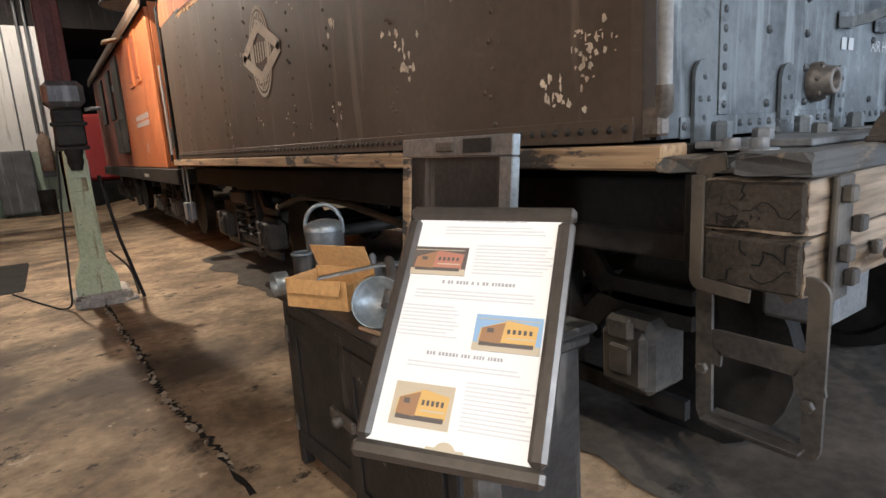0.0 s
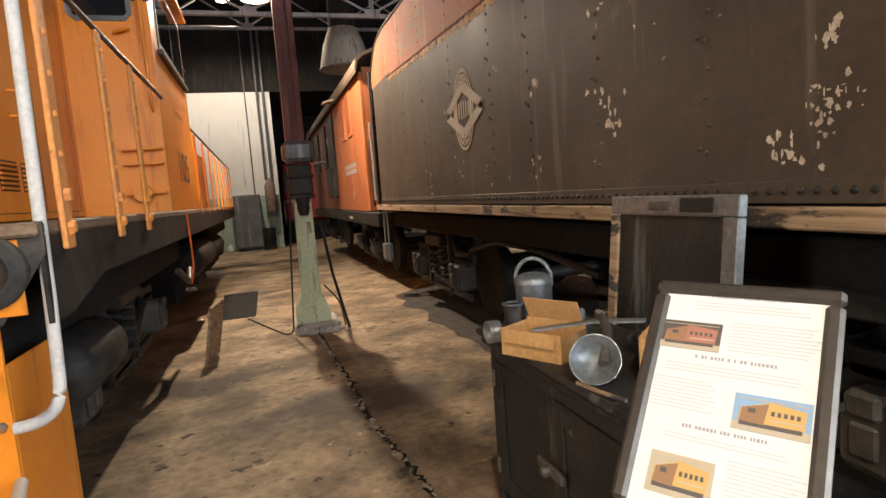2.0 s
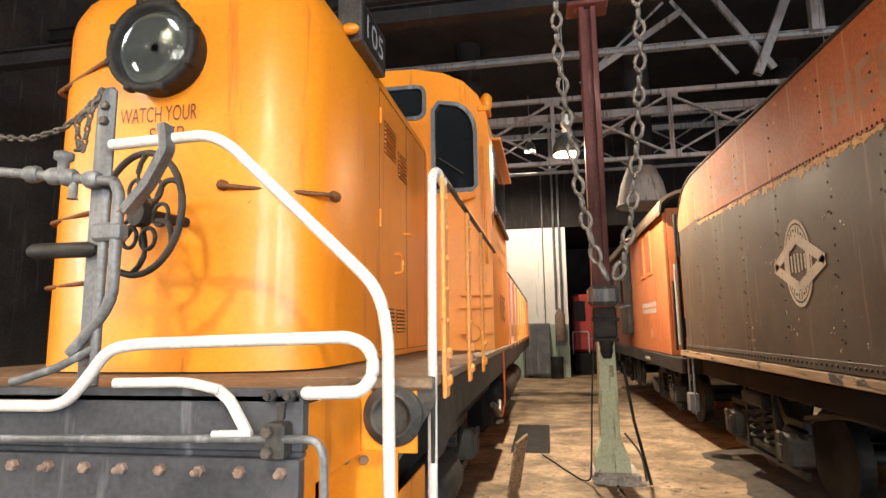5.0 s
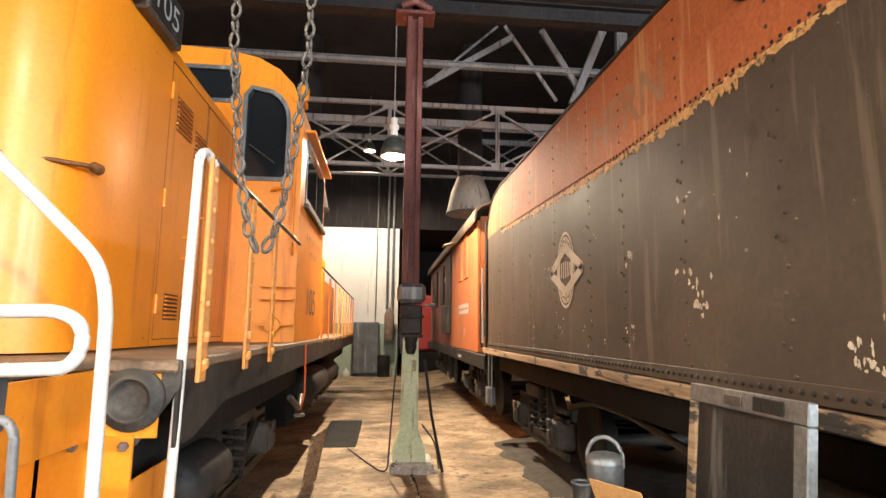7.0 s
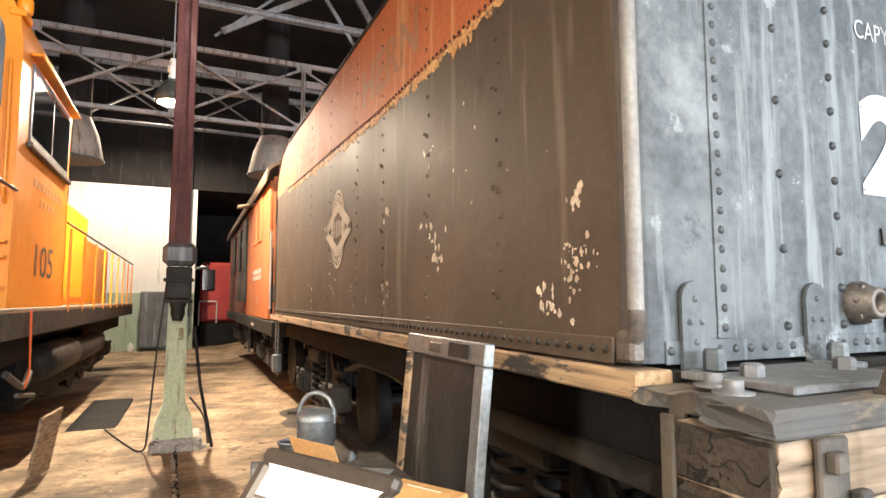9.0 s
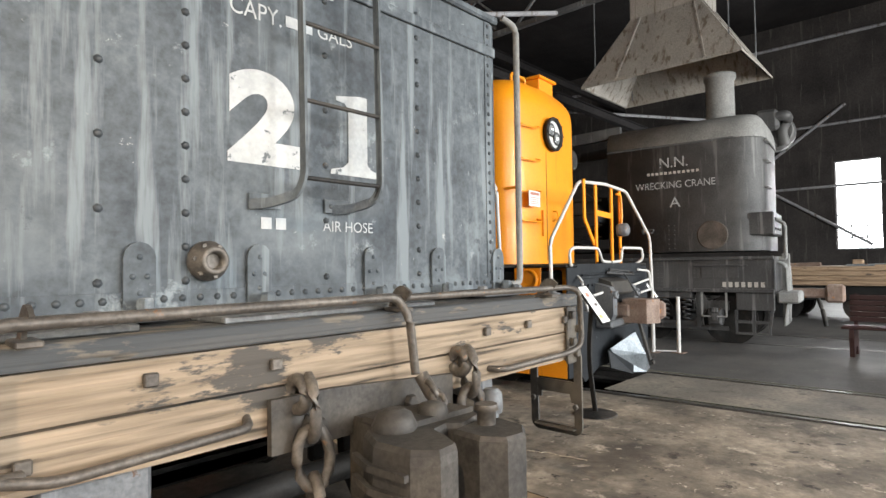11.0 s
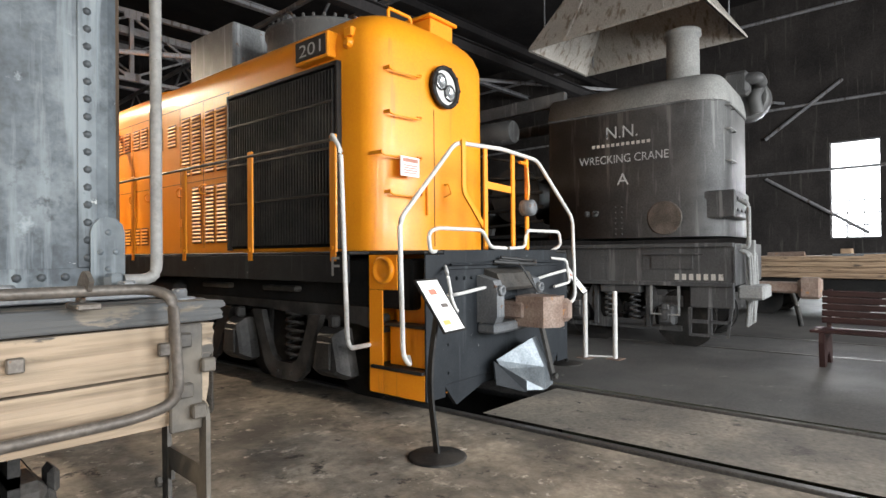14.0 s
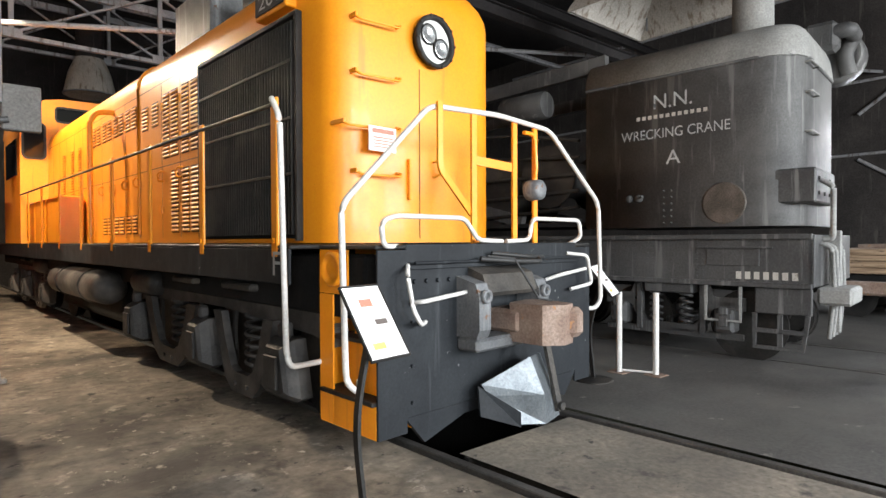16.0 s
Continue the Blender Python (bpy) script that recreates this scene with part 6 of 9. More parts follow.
g.tube([(hl[0], hl[1] - 0.02, hl[2]), (hl[0], hl[1] - 0.085, hl[2])], 0.022, 10)
part("lamp_bulb", g, LENS, head)
lettering("warning_text", "WATCH YOUR", 0.445, 0.085, facing(-2.255, 2.372, 2.80, "+y"), DARKLETTER, sw, "brown stencilled warning")
lettering("warning_text", "STEP", 0.20, 0.085, facing(-2.20, 2.372, 2.685, "+y"), DARKLETTER, sw)
g = Geo()
wc_ = (0.0, 0.0, 0.0)
wheel_pose = pose(-2.13, 2.12, 2.215, 0, 0, -16)
g.ring(wc_, "y", 0.285, 0.016, 36)
for k in range(6):
    a = 2 * math.pi * k / 6 + 0.4
    pts = []
    for j in range(7):
        t = j / 6
        aa = a + 0.35 * math.sin(math.pi * t)
        pts.append((wc_[0] + (0.05 + 0.235 * t) * math.cos(aa), wc_[1] + 0.03 * (1 - t), wc_[2] + (0.05 + 0.235 * t) * math.sin(aa)))
    g.tube(pts, 0.013, 8)
    b = a + math.pi / 6
    g.ring((wc_[0] + 0.13 * math.cos(b), wc_[1] + 0.015, wc_[2] + 0.13 * math.sin(b)), "y", 0.05, 0.01, 14, 6)
g.lathe([(0.06, -0.02), (0.065, 0.03), (0.03, 0.05), (0.025, 0.26)], wc_, "y", 14)
g.v = [tuple(wheel_pose @ Vector(p)) for p in g.v]
part("brake_wheel", g, BLACKIRON, sw)
RUSTBROWN = surface("rust_brown_iron", (0.13, 0.055, 0.025), (0.2, 0.085, 0.03), 0.6, 0.2, 6, 50, 0.2)
for pts in ([(-1.885, 2.44, 2.405), (-1.885, 2.36, 2.395), (-1.40, 2.60, 2.375), (-1.40, 2.72, 2.385)], [(-3.05, 2.75, 3.05), (-3.02, 2.52, 3.05), (-2.60, 2.38, 3.13), (-2.57, 2.46, 3.18)], [(-3.03, 2.7, 2.28), (-3.0, 2.52, 2.28), (-2.62, 2.38, 2.30), (-2.60, 2.44, 2.30)], [(-3.03, 2.7, 1.92), (-3.0, 2.52, 1.92), (-2.62, 2.38, 1.93), (-2.60, 2.44, 1.95)]):
    g = Geo()
    g.tube(pts, 0.012, 8, 0.03)
    for p in (pts[0], pts[-1]):
        g.lathe([(0.03, 0.02), (0.028, -0.03), (0.012, -0.05)], (p[0], p[1] - 0.03, p[2]), "y", 8)
    part("grab_iron", g, RUSTBROWN, sw)
# deck and sides
g = Geo()
g.box(LCX - 1.47, 2.20, DECK - 0.05, LCX + 1.47, 16.2, DECK, 0.01)
g.box(LCX - 1.165, 1.60, DECK - 0.035, LCX + 1.165, 2.205, DECK - 0.003, 0.008)
part("deck", g, surface("worn_dusty_deck", (0.17, 0.115, 0.075), (0.25, 0.18, 0.12), 0.7, 0.2, 3, 40, 0.2), sw, "worn dusty steel deck")
DIAMOND = surface("worn_checker_plate", (0.035, 0.033, 0.031), (0.085, 0.08, 0.072), 0.42, 0.6, 5.0, 60, 0.2)
for s in (-1, 1):
    g = Geo()
    g.prism([(2.24, DECK - 0.05), (2.24, 1.12), (2.45, 1.12), (2.95, 1.22), (16.2, 1.20), (16.2, DECK - 0.05)], LCX + s * 1.455, LCX + s * 1.47, "x")
    part("side_sill", g, BLACKIRON, sw)
    for nm, x0, y0, z0, x1, y1, z1, mt in (("step_panel", 0.98, 2.205, 0.18, 1.32, 2.225, 1.172, ORANGE), ("corner_panel", 1.0, 2.228, 1.16, 1.40, 2.242, DECK - 0.055, ORANGE), ("well_side", 0.955, 1.66, 0.18, 0.97, 2.20, DECK - 0.06, ORANGE), ("box_side", 1.15, 1.625, 1.16, 1.163, 2.20, DECK - 0.04, ORANGE), ("step_side", 1.31, 2.226, 0.18, 1.32, 2.75, 1.0, ORANGE)):
        g = Geo()
        g.box(LCX + s * x0, y0, z0, LCX + s * x1, y1, z1, 0.003)
        part(nm, g, mt, sw)
    for z in (0.40, 0.74):
        g = Geo()
        g.box(LCX + s * 0.972, 1.70, z, LCX + s * 1.16, 2.203, z + 0.02, 0.004)
        tread = part("step_tread", g, DIAMOND, sw, "worn checker-plate tread")
        g = Geo()
        for a in range(4):
            for b in range(9):
                cx_, cy_ = LCX + s * (0.995 + 0.045 * a), 1.73 + 0.053 * b
                q_ = 0.013 if (a + b) % 2 else -0.013
                g.bar([(cx_ - 0.013, cy_ - q_, z + 0.0215), (cx_ + 0.013, cy_ + q_, z + 0.0215)], 0.008, 0.004)
        part("tread_lugs", g, GREYSTEEL, tread, "", "stuff")
    for dx in (1.0, 1.10, 1.18, 1.29):
        g = Geo()
        g.nut((LCX + s * dx, 2.205, 1.135), "y", 0.02, -0.022)
        part("step_bolt", g, RUST, sw)
    for z in (0.80, 0.50):
        for dx in (1.23, 1.29):
            g = Geo()
            g.nut((LCX + s * dx, 2.205, z), "y", 0.018, -0.018)
            part("step_bolt", g, RUST, sw)
    lx = LCX + s * 1.30
    g = Geo()
    g.lathe([(0.125, 0.0), (0.13, -0.02), (0.122, -0.035), (0.098, -0.04), (0.092, -0.055), (0.082, -0.058), (0.078, -0.02), (0.05, -0.015), (0.01, -0.012)], (lx, 2.232, 1.315), "y", 28)
    part("corner_lamp", g, STEPIRON if s > 0 else ORANGE, sw)
g = Geo()
g.prism([(-1.00, 1.47), (-0.775, 1.47), (-0.775, 1.36), (-0.93, 1.13), (-1.00, 1.13)], 2.238, 2.252, "y")
part("corner_bracket", g, STEPIRON, sw, "dark iron corner bracket round the lamp")
# projecting buffer plate of the end platform
PLATE = surface("scuffed_grey_buffer_paint", (0.040, 0.042, 0.047), (0.072, 0.075, 0.083), 0.45, 0.1, 2.4, 40, 0.15, ((0.14, 0.143, 0.152), 0.14), ((0.22, 0.15, 0.12), -0.12, 6.0), ((0.105, 0.108, 0.116), 0.22))
g = Geo()
g.box(LCX - 1.168, 1.60, 1.285, LCX + 1.168, 1.655, 1.486, 0.006)
g.box(LCX - 1.168, 1.575, 0.50, LCX + 1.168, 1.63, 1.268, 0.006)
g.box(LCX - 1.168, 1.612, 1.268, LCX + 1.168, 1.64, 1.285, 0.002)
part("buffer_plate", g, PLATE, sw, "scuffed grey bolted buffer plate")
g = Geo()
g.box(LCX - 0.95, 1.66, 0.5, LCX + 0.95, 2.2, DECK - 0.045, 0)
g.box(LCX - 1.145, 1.66, 1.17, LCX + 1.145, 2.2, DECK - 0.046, 0)
part("platform_box", g, NEARBLACK, sw)
for k in range(11):
    x = -1.135 - 0.1395 * k
    g = Geo()
    g.nut((x, 1.575, 1.23), "y", 0.019, -0.022)
    if k % 2 == 0:
        g.lathe([(0.012, -0.02), (0.012, -0.04), (0.006, -0.045)], (x, 1.575, 1.23), "y", 8)
    part("plate_bolt", g, RUST, sw)
for x in (-1.118, -1.185):
    g = Geo()
    g.nut((x, 1.60, 1.463), "y", 0.021, -0.03)
    g.lathe([(0.011, -0.028), (0.011, -0.045)], (x, 1.60, 1.463), "y", 8)
    part("rail_bolt", g, STEPIRON, sw)
g = Geo()
g.prism([(-1.165, 1.44), (-1.135, 1.44), (-1.14, 1.39), (-1.16, 1.38)], 1.585, 1.60, "y")
part("locking_tab", g, STEPIRON, sw)
g = Geo()
g.box(-1.178, 1.53, 1.275, -1.112, 1.60, 1.385, 0.008)
br = part("rod_bracket", g, STEPIRON, sw)
for z in (1.30, 1.362):
    g = Geo()
    g.nut((-1.16, 1.53, z), "y", 0.019, -0.026)
    part("bolt", g, IRON, br)
g = Geo()
g.tube([(-3.4, 1.545, 1.300), (-1.12, 1.545, 1.338), (-1.01, 1.54, 1.338), (-0.985, 1.54, 1.30), (-0.975, 1.54, 1.0), (-1.01, 1.545, 0.945), (-1.19, 1.55, 0.94)], 0.0135, 10, 0.05)
part("cut_lever", g, GREYSTEEL, sw, "worn grey uncoupling rod")
g = Geo()
g.tube([(-1.58, 1.575, 1.00), (-1.59, 1.52, 1.03), (-1.57, 1.505, 1.118), (-1.18, 1.50, 1.135), (-1.105, 1.505, 1.09), (-1.13, 1.52, 1.03), (-1.28, 1.53, 1.01), (-1.30, 1.575, 1.01)], 0.0125, 10, 0.04)
part("plate_grab_iron", g, GREYSTEEL, sw)
g = Geo()
g.tube([(-1.715, 1.54, 1.506), (-1.45, 1.54, 1.510), (-1.335, 1.54, 1.485)], 0.017, 10, 0.06)
g.bar([(-1.345, 1.54, 1.488), (-1.30, 1.54, 1.455), (-1.238, 1.54, 1.356)], 0.034, 0.012, (0, 1, 0.05), 0.02)
g.tube([(-1.355, 1.54, 1.349), (-1.222, 1.54, 1.353)], 0.012, 8)
part("lever_handle", g, WHITEPIPE, sw, "white painted lever handle")
g = Geo()
g.tube([(-2.35, 1.58, 1.424), (-1.93, 1.57, 1.426), (-1.83, 1.56, 1.53), (-1.755, 1.55, 1.618), (-1.63, 1.55, 1.633), (-0.905, 1.55, 1.647), (-0.836, 1.55, 1.61), (-0.832, 1.55, 1.53), (-0.87, 1.55, 1.480), (-1.055, 1.56, 1.474), (-1.062, 1.60, 1.474)], 0.0205, 12, 0.07)
part("platform_rail", g, WHITEPIPE, sw)
g = Geo()
g.tube([(-1.87, 1.63, 2.362), (-1.47, 1.62, 2.368), (-1.385, 1.62, 2.325), (-0.965, 1.62, 1.925), (-0.838, 1.62, 1.80), (-0.805, 1.62, 1.66), (-0.80, 1.63, 0.80), (-0.83, 1.85, 0.62), (-0.93, 2.20, 0.60)], 0.0205, 12, 0.10)
part("front_handrail", g, WHITEPIPE, sw, "white painted bent-pipe front handrail")
g = Geo()
g.tube([(-0.765, 2.46, 2.36), (-0.785, 2.40, 2.415), (-0.795, 2.33, 2.37), (-0.795, 2.28, 1.2), (-0.79, 2.24, 0.90), (-0.80, 2.22, 0.83), (-0.86, 2.22, 0.79), (-0.93, 2.215, 0.785)], 0.021, 12, 0.06)
part("side_handrail", g, WHITEPIPE, sw)
POSTRUST = surface("rust_stained_orange", (0.70, 0.28, 0.05), (0.62, 0.26, 0.09), 0.6, 0, 3, 40, 0.15, None, ((0.25, 0.10, 0.04), 0.08, 9.0))
for y, w in ((2.46, 0.10), (3.30, 0.09), (4.05, 0.09)):
    g = Geo()
    g.box(-0.775, y - w / 2, 1.36, -0.755, y + w / 2, 2.40, 0.006)
    for k in range(7):
        g.rivet((-0.755, y, 1.42 + k * 0.145), (1, 0, 0), 0.016)
    for z in (1.44, 1.56):
        g.nut((-0.755, y, z), "x", 0.026, 0.02)
    part("rail_post", g, POSTRUST, sw)
g = Geo()
g.tube([(-0.765, 2.42, 2.39), (-0.765, 5.26, 2.40)], 0.014, 8)
part("side_rail_rod", g, IRON, sw)
for z in (1.62, 1.86, 1.98):
    g = Geo()
    g.box(-1.1, 5.20, z, -0.80, 5.27, z + 0.02, 0.004)
    part("cab_step", g, ORANGE, sw)
g = Geo()
g.lathe([(0.07, 0), (0.075, 0.03), (0.045, 0.05), (0.04, 0.02)], (-0.98, 5.19, 1.63), "y", 14)
part("drain_fitting", g, ORANGE, sw)
# upright post, valves and pipes at the platform's middle
g = Geo()
g.box(-1.985, 1.66, 1.47, -1.905, 1.70, 2.615, 0.015)
part("gate_post", g, GREYSTEEL, sw)
for z in (2.47, 2.53):
    g = Geo()
    g.nut((-1.93, 1.66, z), "y", 0.018, -0.022)
    part("post_bolt", g, IRON, sw)
g = Geo()
g.bar([(-1.63, 1.60, 2.41), (-1.615, 1.60, 2.32), (-1.70, 1.62, 2.20), (-1.80, 1.64, 2.11)], 0.03, 0.052, (0, 1, 0.1), 0.02)
part("rail_bracket", g, GREYSTEEL, sw)
g = Geo()
g.tube([(-1.845, 1.63, 2.215), (-1.825, 1.63, 2.18), (-1.825, 1.63, 1.80), (-1.86, 1.63, 1.73), (-1.98, 1.63, 1.60)], 0.021, 10, 0.04)
g.tube([(-1.84, 1.63, 2.22), (-2.35, 1.63, 2.29)], 0.019, 10)
for x in (-1.94, -2.04, -2.10, -2.2):
    g.lathe([(0.024, -0.03), (0.033, -0.018), (0.033, 0.018), (0.024, 0.03)], (x, 1.63, 2.235 - 0.137 * (x + 1.94)), "x", 10)
g.lathe([(0.02, 0), (0.02, 0.05), (0.034, 0.06), (0.034, 0.085), (0.02, 0.09)], (-2.07, 1.63, 2.26), "z", 10)
g.lathe([(0.015, 0), (0.015, -0.06), (0.022, -0.065)], (-2.02, 1.63, 2.23), "z", 8)
part("valve_piping", g, GREYSTEEL, sw)
g = Geo()
g.tube([(-1.885, 1.64, 2.16), (-1.885, 1.64, 1.49)], 0.017, 10)
g.tube([(-1.885, 1.64, 1.62), (-2.02, 1.62, 1.55), (-2.2, 1.62, 1.50)], 0.016, 8)
part("signal_pipe", g, GREYSTEEL, sw)
g = Geo()
g.box(-1.915, 1.605, 2.00, -1.80, 1.668, 2.065, 0.01)
part("pipe_clamp", g, GREYSTEEL, sw)
g = Geo()
g.lathe([(0.022, -0.22), (0.03, -0.20), (0.03, 0.02), (0.014, 0.06)], (-1.97, 1.64, 1.975), "x", 12)
part("hose_end", g, BLACKIRON, sw)
g = Geo()
chain_links(g, [(-1.95, 1.655, 2.60), (-1.99, 1.65, 2.50), (-2.01, 1.65, 2.36), (-2.03, 1.65, 2.36), (-2.045, 1.65, 2.47), (-1.97, 1.65, 2.56), (-2.03, 1.65, 2.50), (-2.11, 1.65, 2.45), (-2.25, 1.65, 2.42), (-2.4, 1.65, 2.44)], 0.022, 0.0055)
part("gate_chain", g, IRON, sw)
# cab
g = Geo()
CH, CYA, CYB = 1.46, 5.30, 7.45
def cab_ring(y, h=CH, grow=0.0):
    pts = [(LCX - h, DECK), (LCX - h, 3.55)]
    for k in range(0, 13):
        a = radians(180 - 15 * k)
        pts.append((LCX + (h + grow) * (abs(math.cos(a)) ** 0.55) * (1 if math.cos(a) > 0 else -1), 3.58 + grow + 0.80 * abs(math.sin(a)) ** 0.85))
    pts += [(LCX + h, 3.55), (LCX + h, DECK)]
    return [(p[0], y, p[1]) for p in pts]


g.loft([cab_ring(CYA + 0.06), cab_ring(CYB)], True, False, False)
part("cab_shell", g, ORANGE, sw)
# front wall with real openings
def wall_with_holes(outline, holes, y0, y1):
    bm = bmesh.new()
    edges = []
    for loop in [outline] + holes:
        vs = [bm.verts.new((x, y0, z)) for x, z in loop]
        edges += [bm.edges.new((vs[i], vs[(i + 1) % len(vs)])) for i in range(len(vs))]
    bmesh.ops.triangle_fill(bm, edges=edges, use_beauty=True)
    me = Geo()
    bm.verts.index_update()
    vs = [tuple(v.co) for v in bm.verts]
    fs = [[v.index for v in f.verts] for f in bm.faces]
    bm.free()
    me.add(vs, fs)
    me.add([(x, y1, z) for x, _, z in vs], fs)
    for loop in [outline] + holes:
        n = len(loop)
        me.add([(x, y0, z) for x, z in loop] + [(x, y1, z) for x, z in loop], [[i, (i + 1) % n, n + (i + 1) % n, n + i] for i in range(n)])
    return me


def window_loop(x0, x1, z0, z1, r, arch=0.0):
    pts = []
    for cx, cz, a0 in ((x1 - r, z0 + r, 270), (x1 - r, z1 - r, 0), (x0 + r, z1 - r, 90), (x0 + r, z0 + r, 180)):
        for k in range(5):
            a = radians(a0 + 22.5 * k)
            pts.append((cx + r * math.cos(a), cz + r * math.sin(a)))
    return pts


def arch_window(x0, x1, z0, z1):
    """A door window whose top follows the roof: high inside, curving down outside."""
    pts = [(x0, z0 + 0.04), (x0 + 0.04, z0), (x1 - 0.04, z0), (x1, z0 + 0.04), (x1, z1 - 0.34)]
    for k in range(1, 6):
        a = radians(18 * k)
        pts.append((x1 - 0.26 + 0.26 * math.cos(a), z1 - 0.34 + 0.32 * math.sin(a)))
    pts += [(x0 + 0.06, z1), (x0, z1 - 0.08)]
    return pts


outline = [(p[0], p[2]) for p in cab_ring(0)]
right_win = arch_window(-1.36, -0.93, 3.04, 3.97)
left_win = [(2 * LCX - x, z) for x, z in right_win]
top_l = window_loop(LCX - 0.80, LCX - 0.1, 3.82, 4.16, 0.08)
top_r = window_loop(LCX + 0.1, LCX + 0.80, 3.82, 4.16, 0.08)
part("cab_front", wall_with_holes(outline, [right_win, left_win, top_l, top_r], CYA, CYA + 0.06), ORANGE, sw)
for loop in (right_win, left_win, top_l, top_r):
    g = Geo()
    g.sweep([(x, CYA - 0.004, z) for x, z in loop], [(-0.02, -0.012), (0.02, -0.012), (0.02, 0.02), (-0.02, 0.02)], (0, 1, 0), True, False)
    wf = part("window_gasket", g, GREYSTEEL, sw)
    g = Geo()
    g.add([(x, CYA + 0.03, z) for x, z in loop], [list(range(len(loop)))])
    part("pane", g, BLACKGLASS, wf)
g = Geo()
g.box(LCX - CH, CYB - 0.05, DECK, LCX + CH, CYB, 3.6, 0)
part("cab_back", g, ORANGE, sw)
xs = LCX + CH
g = Geo()
g.box(xs - 0.02, 5.62, 2.88, xs + 0.012, 7.28, 3.58, 0.01)
sd = part("side_window_frame", g, GREYSTEEL, sw)
for y0, y1 in ((5.68, 6.42), (6.48, 7.22)):
    g = Geo()
    g.box(xs + 0.012, y0, 2.95, xs + 0.016, y1, 3.52, 0)
    part("pane", g, BLACKGLASS, sd)
g = Geo()
g.box(xs, 5.55, 2.82, xs + 0.05, 7.30, 2.87, 0.01)
part("arm_rest", g, IRON, sw)
g = Geo()
g.box(xs, 5.5, 3.60, xs + 0.10, 7.35, 3.63, 0.01)
part("drip_rail", g, ORANGE, sw)
lettering("cab_number", "105", 0.72, 0.30, facing(xs + 0.004, 6.46, 1.90, "-x"), IRON, sw, "faded dark cab number")
g = Geo()
for k in range(9):
    g.box(xs + 0.001, 5.9 + k * 0.14, 2.55, xs + 0.003, 5.98 + k * 0.14, 2.62, 0)
    if k < 5:
        g.box(xs + 0.001, 6.15 + k * 0.14, 2.40, xs + 0.003, 6.23 + k * 0.14, 2.46, 0)
part("worn_letter_bars", g, surface("faded_brown_print", (0.42, 0.16, 0.03), (0.5, 0.2, 0.03), 0.6), sw, "faded unreadable lettering", "stuff")
g = Geo()
g.tube([(-0.86, CYA - 0.01, 3.45), (-0.85, CYA - 0.07, 3.45), (-0.84, CYA - 0.08, 2.6), (-0.84, CYA - 0.08, 2.35), (-0.84, CYA, 2.3)], 0.012, 8, 0.05)
part("cab_grab_iron", g, ORANGE, sw)
g = Geo()
g.lathe([(0.05, 0), (0.06, 0.03), (0.06, 0.12), (0.03, 0.16)], (-0.82, CYA + 0.1, 3.90), "z", 12)
g.box(-0.9, CYA - 0.02, 3.84, -0.78, CYA + 0.2, 3.90, 0.01)
part("class_lamp", g, ORANGE, sw)
g = Geo()
g.tube([(-1.30, CYA - 0.02, 3.38), (-1.05, CYA - 0.02, 3.20)], 0.006, 6)
part("wiper", g, IRON, sw)
g = Geo()
g.tube([(-1.06, CYA - 0.0, 2.93), (-1.06, CYA - 0.05, 2.92), (-0.94, CYA - 0.06, 2.95)], 0.012, 8)
part("door_lever", g, ORANGE, sw)
# hood behind the cab
for y0, y1, half, zt in ((7.5, 8.9, 1.18, 2.92), (9.3, 11.4, 1.10, 2.98), (11.4, 16.0, 0.90, 2.75)):
    g = Geo()
    g.loft([hood_ring(y, half, DECK + 0.01, zt, 0.06, LCX) for y in (y0, y1)], False)
    part("long_hood", g, YELLOW, sw)
g = Geo()
g.box(LCX - 1.1, 8.92, DECK, LCX + 1.1, 9.28, 2.80, 0.02)
part("intake_box", g, GREYSTEEL, sw)
for k in range(9):
    g = Geo()
    y = 7.75 + k * 1.0
    g.box(-0.80, y - 0.03, 1.40, -0.775, y + 0.03, 2.38, 0.005)
    part("rail_post", g, ORANGE, sw)
g = Geo()
g.tube([(-0.787, 7.5, 2.42), (-0.787, 15.9, 2.42)], 0.014, 8)
part("side_rail_rod", g, IRON, sw)
# underneath
for y0, y1 in ((3.6, 6.0), (12.2, 14.6)):
    for y in (y0, (y0 + y1) / 2 - 0.0, y1):
        wheelset(sw, LCX, y, 0.5)
    for xs_ in (LCX + 1.04, LCX - 1.04):
        archbar_truck(sw, LCX, y0, y1, xs_)
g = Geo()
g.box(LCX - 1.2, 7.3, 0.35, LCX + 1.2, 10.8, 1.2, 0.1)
part("fuel_tank", g, NEARBLACK, sw)
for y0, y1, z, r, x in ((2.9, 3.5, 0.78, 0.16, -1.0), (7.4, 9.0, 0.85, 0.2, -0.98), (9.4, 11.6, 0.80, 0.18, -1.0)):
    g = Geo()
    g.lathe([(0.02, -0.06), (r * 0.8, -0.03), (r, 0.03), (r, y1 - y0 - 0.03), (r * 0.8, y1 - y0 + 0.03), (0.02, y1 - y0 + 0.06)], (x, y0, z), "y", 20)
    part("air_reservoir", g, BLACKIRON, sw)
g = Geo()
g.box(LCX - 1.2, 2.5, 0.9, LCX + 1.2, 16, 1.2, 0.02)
part("underframe", g, NEARBLACK, sw)
g = Geo()
g.tube([(-0.86, 5.7, 0.92), (-0.82, 6.0, 0.78), (-0.84, 6.25, 0.75), (-0.86, 6.5, 0.85)], 0.03, 8, 0.1)
g.tube([(-0.84, 6.0, 0.7), (-0.84, 6.6, 0.62)], 0.02, 8)
part("brake_gear", g, IRON, sw)
g = Geo()
